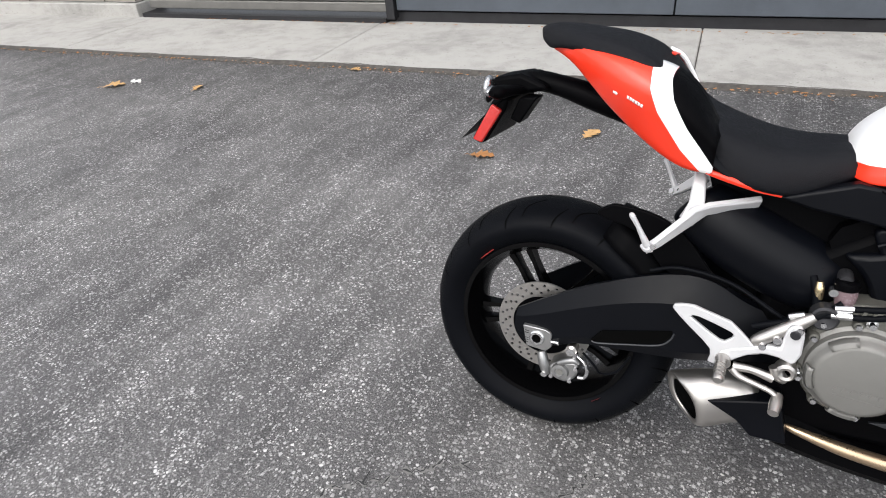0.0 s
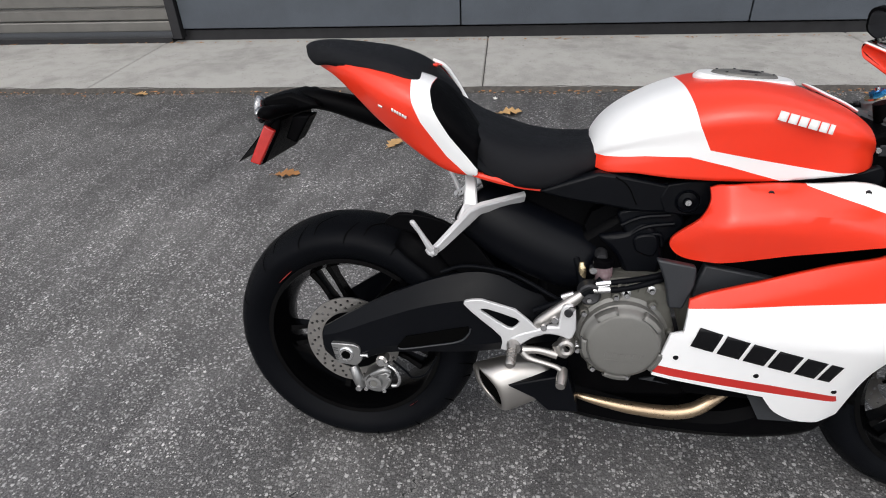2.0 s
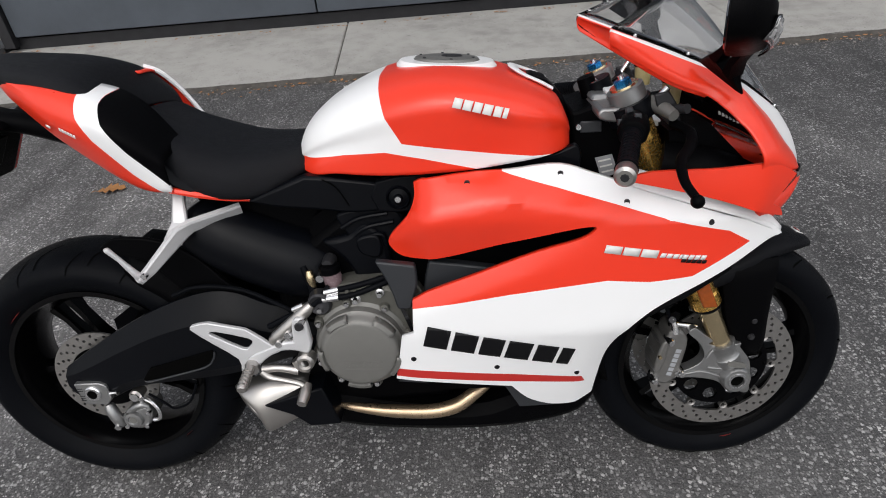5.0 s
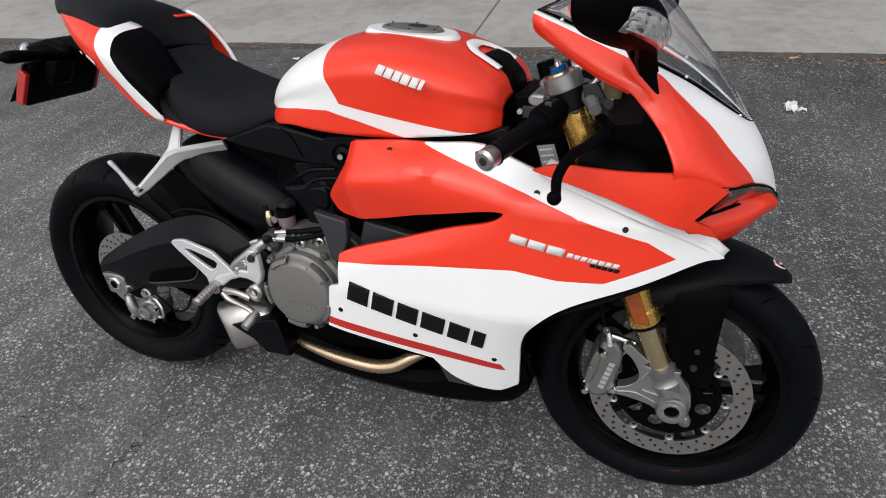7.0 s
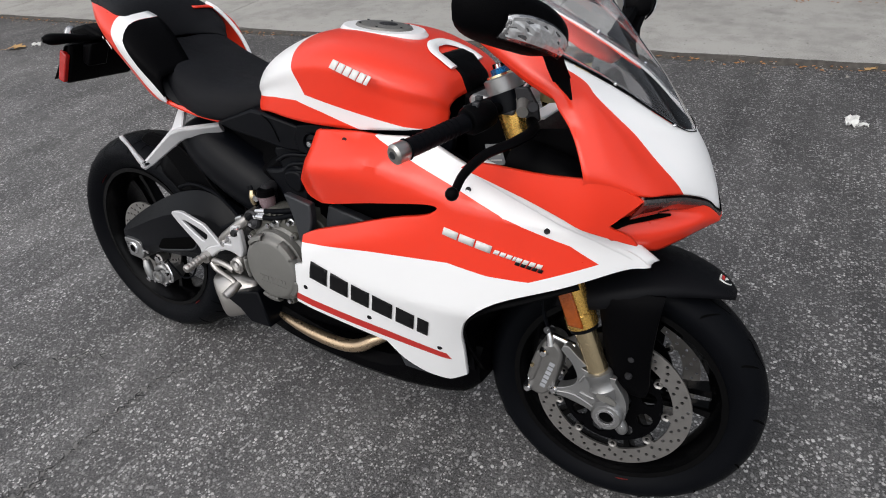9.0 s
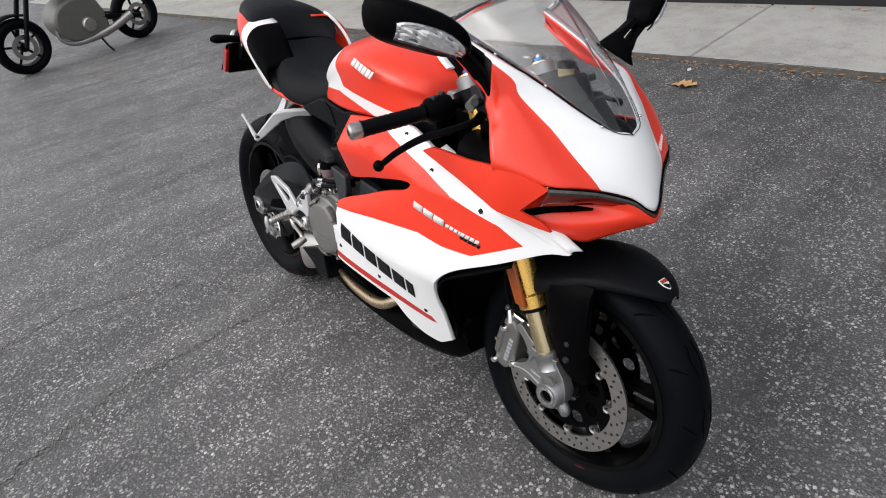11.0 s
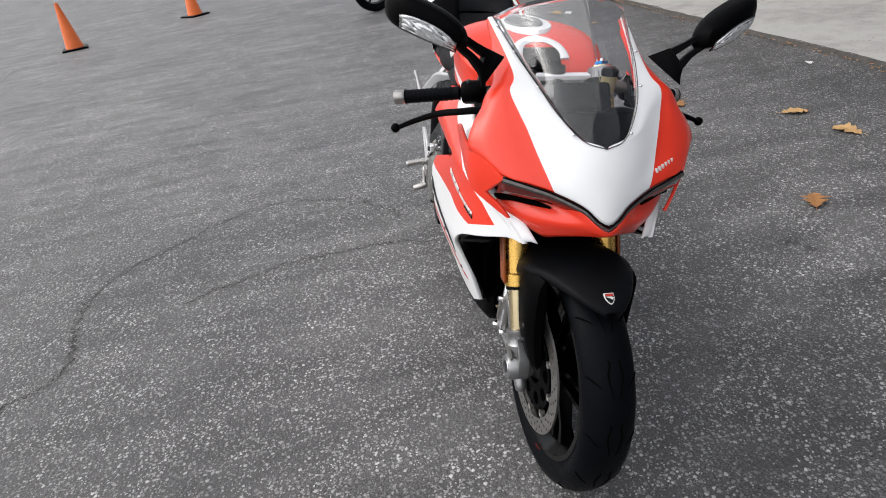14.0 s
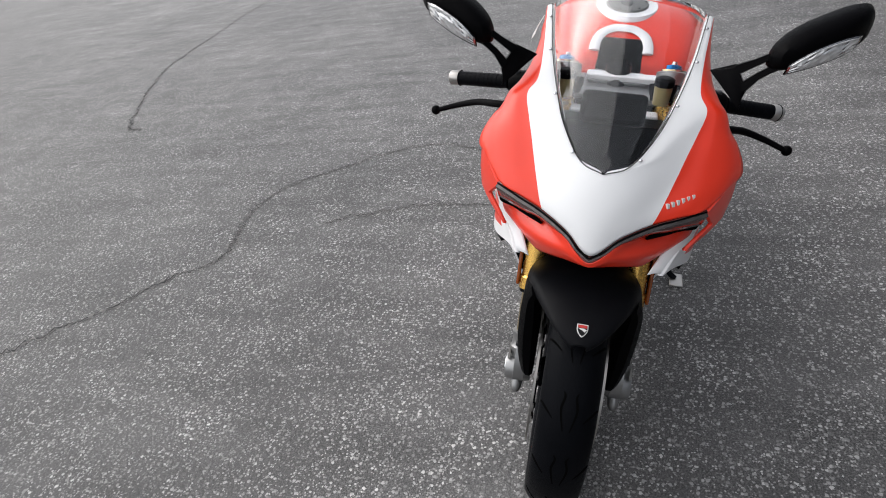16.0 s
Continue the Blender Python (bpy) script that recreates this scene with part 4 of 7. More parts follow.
# ---- tank ----
rows = []
for x, zc, w, zw, zl, wl_ in ((0.545, 0.838, 0.050, 0.830, 0.812, 0.058), (0.556, 0.872, 0.085, 0.838, 0.808, 0.092), (0.585, 0.905, 0.116, 0.860, 0.805, 0.122), (0.63, 0.935, 0.140, 0.882, 0.810, 0.140), (0.69, 0.962, 0.160, 0.905, 0.808, 0.154),
                             (0.75, 0.978, 0.176, 0.925, 0.808, 0.163), (0.82, 0.985, 0.188, 0.938, 0.810, 0.168), (0.89, 0.978, 0.192, 0.935, 0.815, 0.170), (0.95, 0.962, 0.186, 0.920, 0.822, 0.169), (1.005, 0.942, 0.170, 0.905, 0.828, 0.162), (1.045, 0.918, 0.142, 0.890, 0.834, 0.142), (1.062, 0.885, 0.118, 0.868, 0.838, 0.120)):
    rows.append([(x, 0, zc), (x, -w * 0.45, zc - 0.003), (x, -w * 0.82, zw + (zc - zw) * 0.60), (x, -w, zw), (x, -w * 0.975, zw - (zw - zl) * 0.35), (x, -(w * 0.3 + wl_ * 0.7), zl + (zw - zl) * 0.3), (x, -wl_, zl)])
TANK_RED = [(0.716, 0.978), (0.735, 0.915), (0.760, 0.868), (0.88, 0.850), (0.99, 0.833), (1.08, 0.828), (1.08, 1.05), (0.775, 1.05)]
TANK_LOW = [(0.50, 0.834), (0.575, 0.834), (0.65, 0.846), (0.728, 0.852), (0.80, 0.838), (0.90, 0.813), (0.94, 0.79), (0.50, 0.79)]
bm = sheet(surface(rows, 5, 5, half=True), mirror=True)
paint(bm, TANK_LOW, 1)
paint(bm, TANK_RED, 1)
tank = part("fuel_tank", bm, [WHITE, RED], bike, "red fuel tank with white rear and swooping white band", solid=0.004, offset=-1)
tilt = Matrix.Rotation(radians(4), 4, "Y")
ring_profile = [(0.0, 0.006), (0.090, 0.004), (0.097, -0.004), (0.097, -0.02), (0.0, -0.02)]
cap_turn = Matrix.Translation((0.842, 0, 0.979)) @ tilt @ Matrix.Diagonal((1.0, 0.80, 1.0, 1)) @ Matrix.Rotation(radians(90), 4, "X")
bm = lathe(ring_profile, seg=48)
bmesh.ops.transform(bm, matrix=cap_turn, verts=bm.verts)
part("cap_surround", bm, WHITE, tank, "white oval round the filler cap")
bm = lathe([(0.0, 0.011), (0.045, 0.011), (0.060, 0.009), (0.064, 0.004), (0.064, 0.0)], seg=40)
bmesh.ops.transform(bm, matrix=cap_turn, verts=bm.verts)
cap = part("filler_cap", bm, MAGNESIUM, tank, "grey metal filler cap")
bm = lathe([(0.0, 0.013), (0.018, 0.013), (0.021, 0.011)], seg=24)
bmesh.ops.transform(bm, matrix=cap_turn @ Matrix.Translation((0.01, 0, 0)), verts=bm.verts)
part("lock_flap", bm, DARK_METAL, cap)
for k in range(6):
    a = radians(60 * k + 20)
    bm = lathe([(0.0, 0.0118), (0.0025, 0.0118), (0.003, 0.010)], seg=8)
    bmesh.ops.transform(bm, matrix=cap_turn @ Matrix.Translation((0.054 * math.cos(a), 0, 0.054 * math.sin(a))), verts=bm.verts)
    part("cap_screw", bm, DARK_METAL, cap)
u_path = [(1.038, -0.058, 0.928), (1.015, -0.056, 0.941), (0.988, -0.046, 0.953), (0.972, -0.022, 0.961), (0.970, 0, 0.962), (0.972, 0.022, 0.961), (0.988, 0.046, 0.953), (1.015, 0.056, 0.941), (1.038, 0.058, 0.928)]
part("tank_front_trim", tube(u_path, 0.012, 8, squash=0.28), WHITE, tank, "white horseshoe trim on the tank front")
part("tank_front_block", prism([(0.995, 0.952), (1.03, 0.940), (1.065, 0.905), (1.075, 0.83), (1.06, 0.78), (0.98, 0.80)], -0.05, 0.05), BLACK, bike, bevel=0.012)


def tank_side(x, z):
    """Depth of the tank's upper side round its badge."""
    return -0.193 + (z - 0.935) * 0.55 + max(0, x - 0.92) * 0.12


def letter_bars(n, x0, z0, x1, z1, height, lean, weights, depth, material, parent, label, gap=0.16, lift=0.0038):
    """Plain slanted bars in place of a wordmark."""
    total = sum(weights)
    at = 0.0
    for w in weights:
        a, b = at / total, (at + w * (1 - gap)) / total
        at += w
        p, q = (x0 + (x1 - x0) * a, z0 + (z1 - z0) * a), (x0 + (x1 - x0) * b, z0 + (z1 - z0) * b)
        loop = [p, q, (q[0] + lean, q[1] + height), (p[0] + lean, p[1] + height)]
        part("wordmark_bar", panel(loop, lambda x, z: depth(x, z) - lift, 0.012, 0), material, parent, label, solid=0.0012)


# ---- side fairing, one shell each side with an open slot ----
def flank(x, z):
    """Depth of the right-hand fairing."""
    y = 0.229 - 0.55 * max(0, x - 1.12) ** 2 * (1 + 1.8 * max(0, x - 1.25)) - 0.10 * max(0, 0.92 - x) ** 2
    crease = 0.80 - 0.24 * min(x - 0.84, 0.29) - 0.10 * max(0, x - 1.13)
    y -= 0.80 * max(0, z - crease)
    y -= 0.50 * max(0, 0.80 - x) * min(1, max(0, (z - 0.58) / 0.08))
    y -= max(0, 0.50 - z) * (0.15 + 0.62 * max(0, x - 0.75))
    y -= 0.3 * max(0, x - 1.085) * min(1, max(0, (0.52 - z) / 0.14))
    fold = 0.773 - 0.60 * max(0, 0.80 - x) - 0.20 * max(0, 0.95 - x)
    y -= 0.75 * max(0, z - fold) * min(1, max(0, (1.06 - x) * 6))
    lip, mid, fade = 0.588 + 0.365 * (x - 0.777), 0.62 + 0.30 * (x - 0.78), min(1, max(0, (1.13 - x) * 5))
    y -= fade * (0.40 * max(0, 0.735 - z) if z > mid else 0.30 * max(0, z - (lip - 0.035)))
    return -y


FAIRING = smooth_loop([(0.776, 0.793), (0.776, 0.793), (0.80, 0.803), (0.87, 0.809), (0.95, 0.812), (1.038, 0.816), (1.10, 0.797), (1.215, 0.756), (1.335, 0.713), (1.39, 0.695), (1.43, 0.678), (1.462, 0.650), (1.462, 0.650),
                       (1.423, 0.646), (1.338, 0.606), (1.242, 0.563), (1.187, 0.526), (1.150, 0.480), (1.132, 0.43), (1.126, 0.37), (1.120, 0.285), (1.120, 0.285), (1.085, 0.266), (1.05, 0.266), (1.02, 0.275), (0.98, 0.302), (0.946, 0.347), (0.946, 0.347),
                       (0.85, 0.366), (0.711, 0.391), (0.711, 0.391), (0.722, 0.44), (0.733, 0.499), (0.733, 0.499), (0.757, 0.507), (0.757, 0.507), (0.760, 0.576), (0.760, 0.576), (0.80, 0.596), (0.888, 0.628), (0.996, 0.669), (1.07, 0.692), (1.097, 0.711),
                       (1.09, 0.719), (1.05, 0.714), (0.97, 0.695), (0.90, 0.677), (0.834, 0.659), (0.786, 0.651), (0.747, 0.649), (0.726, 0.658), (0.718, 0.674), (0.724, 0.690), (0.738, 0.708), (0.757, 0.731), (0.770, 0.752), (0.777, 0.774)], 4)
TOP_WHITE = [(0.935, 0.90), (0.935, 0.8105), (1.03, 0.784), (1.113, 0.757), (1.224, 0.721), (1.338, 0.686), (1.386, 0.655), (1.276, 0.605), (1.198, 0.602), (1.12, 0.610), (0.94, 0.588), (0.70, 0.552), (0.70, 0.20), (1.60, 0.20), (1.60, 0.90)]
STRIPE = [(0.70, 0.421), (0.95, 0.384), (1.090, 0.358), (1.099, 0.338), (0.955, 0.360), (0.70, 0.400)]
bm = panel(FAIRING, flank, 0.014, 0.007, [(TOP_WHITE, 1), (STRIPE, 2)])
left_bm = mirrored(bm)
side_r = part("side_fairing", bm, [RED, WHITE, RED_STRIPE], bike, "red over white side fairing with black wordmark bars", solid=0.004, inner=BLACK)
part("side_fairing", left_bm, [RED, WHITE, RED_STRIPE], bike, "red over white side fairing", solid=0.004, inner=BLACK)
letter_bars(6, 0.772, 0.479, 1.062, 0.404, 0.046, 0.012, [1.15, 1.15, 1.1, 1.2, 1.05, 0.62], flank, BLACK_INK, side_r, "bold black slanted bars")
letter_bars(3, 1.110, 0.668, 1.208, 0.650, 0.015, 0.004, [1, 1, 1], flank, PAPER, side_r, "white slanted bars", gap=0.10)
letter_bars(8, 1.210, 0.652, 1.298, 0.636, 0.008, 0.004, [1, 1, 1, 0.5, 1, 1, 1, 1], flank, PAPER, side_r, "fine white lettering bars", gap=0.2)
letter_bars(5, 1.250, 0.638, 1.300, 0.628, 0.006, 0.003, [1, 1, 1, 1, 1], flank, BLACK_INK, side_r, "fine black lettering bars", gap=0.2)
letter_bars(6, 0.853, 0.934, 0.944, 0.912, 0.0145, 0.006, [1.15, 1.15, 1.1, 1.2, 1.05, 0.62], tank_side, PAPER, tank, "white slanted bars", lift=0.0085)
for x, z in ((0.872, 0.798), (1.037, 0.804), (1.150, 0.754), (1.300, 0.709)):
    y = flank(x, z)
    part("fairing_screw", lathe([(0.0, y - 0.0028), (0.0030, y - 0.0028), (0.0046, y - 0.0042), (0.0056, y - 0.001)], (x, 0, z), 14), DARK_METAL, side_r)
for x, z in ((0.750, 0.444), (0.915, 0.410), (1.079, 0.374)):
    y = flank(x, z)
    part("fairing_screw", lathe([(0.0, y - 0.003), (0.005, y - 0.0035), (0.0065, y)], (x, 0, z), 16), BLACK_INK, side_r)
part("inner_panel", prism([(0.80, 0.78), (1.05, 0.80), (1.30, 0.70), (1.36, 0.62), (1.20, 0.52), (1.12, 0.43), (1.14, 0.30), (0.80, 0.30), (0.74, 0.48), (0.74, 0.70)], -0.135, -0.125), BLACK, bike, smooth=False)
part("inner_panel", prism([(0.80, 0.78), (1.05, 0.80), (1.30, 0.70), (1.36, 0.62), (1.20, 0.52), (1.12, 0.43), (1.14, 0.30), (0.80, 0.30), (0.74, 0.48), (0.74, 0.70)], 0.125, 0.135), BLACK, bike, smooth=False)
# wheel arch lining between the two shells
arch = []
for x, z in ((1.16, 0.30), (1.135, 0.40), (1.15, 0.47), (1.20, 0.52), (1.28, 0.56), (1.36, 0.60)):
    arch.append([(x, flank(x, z) * 0.97, z), (x - 0.035, -0.12, z + 0.02), (x - 0.045, 0, z + 0.025), (x - 0.035, 0.12, z + 0.02), (x, -flank(x, z) * 0.97, z)])
part("radiator_surround", sheet(surface(arch, 3, 3)), BLACK, bike, "matte black lining behind the front wheel", solid=0.004)

# ---- nose, screen and mirrors ----
nose_rows = [
    [(1.542, 0, 0.723), (1.519, -0.046, 0.754), (1.489, -0.097, 0.773), (1.470, -0.138, 0.783), (1.441, -0.186, 0.791), (1.358, -0.236, 0.806)],
    [(1.528, 0, 0.765), (1.510, -0.050, 0.779), (1.476, -0.106, 0.793), (1.450, -0.160, 0.803), (1.412, -0.208, 0.814), (1.360, -0.244, 0.826)],
    [(1.505, 0, 0.812), (1.490, -0.055, 0.818), (1.440, -0.122, 0.832), (1.418, -0.172, 0.838), (1.388, -0.214, 0.845), (1.352, -0.240, 0.848)],
    [(1.478, 0, 0.852), (1.460, -0.060, 0.858), (1.405, -0.137, 0.872), (1.388, -0.177, 0.874), (1.364, -0.208, 0.877), (1.336, -0.226, 0.874)],
    [(1.456, -0.045, 0.867), (1.435, -0.085, 0.876), (1.378, -0.148, 0.897), (1.364, -0.180, 0.898), (1.344, -0.204, 0.896), (1.320, -0.212, 0.890)],
    [(1.405, -0.080, 0.902), (1.388, -0.110, 0.910), (1.342, -0.160, 0.930), (1.333, -0.182, 0.927), (1.316, -0.198, 0.920), (1.298, -0.200, 0.910)],
    [(1.350, -0.102, 0.936), (1.336, -0.120, 0.943), (1.312, -0.146, 0.951), (1.300, -0.167, 0.946), (1.290, -0.182, 0.936), (1.275, -0.180, 0.926)],
    [(1.250, -0.127, 0.982), (1.245, -0.137, 0.985), (1.238, -0.149, 0.983), (1.232, -0.160, 0.972), (1.225, -0.168, 0.960), (1.215, -0.165, 0.950)],
    [(1.119, -0.149, 1.036), (1.118, -0.155, 1.037), (1.117, -0.162, 1.034), (1.116, -0.164, 1.024), (1.118, -0.160, 1.014), (1.122, -0.157, 1.008)]]
NV = 5
nose = part("nose_fairing", sheet(surface(nose_rows, 5, NV, half=True), mirror=True, material=lambda i, j: 0 if j < 2 * NV else 1), [WHITE, RED], bike, "red nose fairing with a broad white centre", solid=0.004, offset=-1, inner=BLACK)
lining = surface([[(x, y * 0.968, z - 0.005) for x, y, z in r] for r in nose_rows[6:]], 3, 3)
bm = sheet(lining)
left_bm = mirrored(bm)
for side_bm in (bm, left_bm):
    part("nose_lining", side_bm, RED, nose, "red inner face of the upper nose", solid=0.002)
chin_rows = [
    [(1.548, 0, 0.710), (1.524, -0.046, 0.741), (1.480, -0.095, 0.759), (1.446, -0.138, 0.767), (1.410, -0.185, 0.773)],
    [(1.547, 0, 0.706), (1.526, -0.046, 0.728), (1.466, -0.093, 0.737), (1.427, -0.136, 0.738), (1.384, -0.182, 0.738)],
    [(1.546, 0, 0.701), (1.527, -0.045, 0.712), (1.496, -0.090, 0.712), (1.452, -0.135, 0.704), (1.395, -0.180, 0.705)],
    [(1.535, 0, 0.694), (1.515, -0.042, 0.688), (1.487, -0.078, 0.675), (1.460, -0.102, 0.664), (1.43, -0.14, 0.682)]]
bm = sheet(surface(chin_rows, 6, 6, half=True), mirror=True)
part("chin_fairing", bm, RED, nose, "red chin under the headlights", solid=0.004, offset=-1)
for s in (-1, 1):
    # a near-black bar laid on the chin stands for the shaded intake slot
    slit = tube([(1.390, s * 0.188, 0.730), (1.402, s * 0.180, 0.730), (1.418, s * 0.156, 0.733), (1.446, s * 0.125, 0.734), (1.474, s * 0.095, 0.733)], [0.003, 0.0075, 0.008, 0.007, 0.0025], 10, squash=0.85)
    part("chin_intake", slit, HOLLOW_SHADE, nose, "near-black bar for the shade in the chin's narrow intake")
CHEEK = smooth_loop([(1.145, 0.799), (1.145, 0.799), (1.185, 0.812), (1.28, 0.814), (1.368, 0.820), (1.368, 0.820), (1.405, 0.806), (1.442, 0.784), (1.442, 0.784), (1.41, 0.752), (1.400, 0.738), (1.425, 0.720), (1.440, 0.700), (1.440, 0.700), (1.392, 0.724), (1.30, 0.761), (1.20, 0.787)], 3)


def cheek(x, z):
    """Depth of the red panel under the steering opening."""
    return -(0.238 - 0.9 * max(0, x - 1.36) ** 1.15 * (1 + 3 * max(0, 0.76 - z)) - 0.10 * max(0, 0.78 - z) - 0.08 * max(0, 1.30 - x))


bm = panel(CHEEK, cheek, 0.02, 0.005)
left_bm = mirrored(bm)
part("cheek_fairing", bm, RED, nose, solid=0.004, inner=BLACK)
part("cheek_fairing", left_bm, RED, nose, solid=0.004, inner=BLACK)
# white lips that frame the nose from below, from the flank in to the chin
for s in (-1, 1):
    rows = [[(1.150, s * 0.205, 0.784), (1.157, s * 0.196, 0.796), (1.164, s * 0.180, 0.806)], [(1.200, s * 0.206, 0.766), (1.207, s * 0.198, 0.778), (1.214, s * 0.182, 0.789)], [(1.265, s * 0.207, 0.743), (1.272, s * 0.200, 0.754), (1.279, s * 0.184, 0.765)],
            [(1.330, s * 0.209, 0.722), (1.338, s * 0.203, 0.731), (1.345, s * 0.188, 0.738)], [(1.372, s * 0.192, 0.702), (1.382, s * 0.180, 0.714), (1.388, s * 0.164, 0.716)],
            [(1.418, s * 0.168, 0.676), (1.428, s * 0.152, 0.688), (1.434, s * 0.136, 0.688)], [(1.458, s * 0.140, 0.648), (1.466, s * 0.128, 0.655), (1.472, s * 0.112, 0.652)]]
    part("nose_lip", sheet(surface(rows, 4, 3)), WHITE, nose, "white lip below the nose", solid=0.004)
# headlight slits: glass set back under the brow, its colour the shadowed red recess behind, with a clear running-light
# strip
BROW = [(1.542, 0.0, 0.720), (1.533, 0.024, 0.734), (1.519, 0.046, 0.752), (1.489, 0.097, 0.771), (1.470, 0.138, 0.781), (1.441, 0.186, 0.789)]
lens_rows = [[(x - 0.005, -y, z + 0.001) for x, y, z in BROW], [(x + 0.002, -y * 1.01, z - 0.009) for x, y, z in BROW], [(x - 0.006 - 0.05 * y, -y, z - 0.0125 - 0.14 * y) for x, y, z in BROW]]
lamp_glass = part("headlight", sheet(surface(lens_rows, 3, 5, half=True), mirror=True), LAMP_GLASS, nose, "headlight slit glass, coloured dark red for the shadowed recess behind", solid=0.004)
drl, rim_bm = bmesh.new(), bmesh.new()
for s in (-1, 1):
    tube([(x + 0.003, s * y * 1.01, z - 0.0065) for x, y, z in BROW], [0.0022, 0.0028, 0.0036, 0.0046, 0.0052, 0.0054], 6, drl)
    tube([(x + 0.003, s * y * 1.01, z - 0.0005) for x, y, z in BROW], 0.0016, 6, rim_bm)
part("running_light", drl, SMOKED_LENS, lamp_glass, "thin smoky ribbed light strip")
part("headlight_rim", rim_bm, BLACK, lamp_glass)
for k in range(6):
    a = k / 5
    c = Vector((1.462 - 0.025 * a, 0.114 + 0.041 * a, 0.800 + 0.011 * a))
    out = Vector((0.75, 0.6, 0.25)).normalized()
    m = Matrix.Translation(c + out * 0.0065) @ out.to_track_quat("X", "Z").to_matrix().to_4x4()
    part("nose_marking", box(-0.006, 0.002, -0.0024, 0.0024, -0.0042, 0.0042, m=m), PAPER, nose)
# clear screen: a bubble from the nose up to its rear tips
edge = [(1.478, 0.0, 0.852), (1.462, -0.040, 0.864), (1.410, -0.077, 0.900), (1.355, -0.100, 0.935), (1.250, -0.128, 0.984), (1.119, -0.150, 1.038)]
spine = [(1.478, 0, 0.852), (1.458, 0, 0.878), (1.415, 0, 0.938), (1.37, 0, 0.988), (1.315, 0, 1.048), (1.258, 0, 1.101)]
rows = []
for (xe, ye, ze), (xs, ys, zs) in zip(edge, spine):
    ye = min(ye, -0.0006)
    rows.append([(xs, 0, zs), (xs + (xe - xs) * 0.035, ye * 0.08, zs + (ze - zs) * 0.032), (xs + (xe - xs) * 0.21, ye * 0.42, zs + (ze - zs) * 0.20), (xs + (xe - xs) * 0.50, ye * 0.78, zs + (ze - zs) * 0.50), (xe, ye, ze)])
screen = part("windscreen", sheet(surface(rows, 6, 5, half=True), mirror=True), SCREEN, bike, "clear lightly smoked bubble windscreen", solid=0.0016)
screen.visible_shadow = False
lip = bmesh.new()
for s in (-1, 1):
    tube([(x + 0.001, s * (y - 0.002) if y else 0, z + 0.001) for x, y, z in edge], 0.0008, 6, lip)
part("screen_gasket", lip, BLACK, screen)
for s in (-1, 1):
    for x, y, z in ((1.450, 0.058, 0.8735), (1.357, 0.107, 0.9405), (1.255, 0.134, 0.988), (1.16, 0.149, 1.024)):
        part("screen_screw", ellipsoid((x, s * y, z), (0.0036, 0.0036, 0.003), u=10, v=6), CHROME, screen)


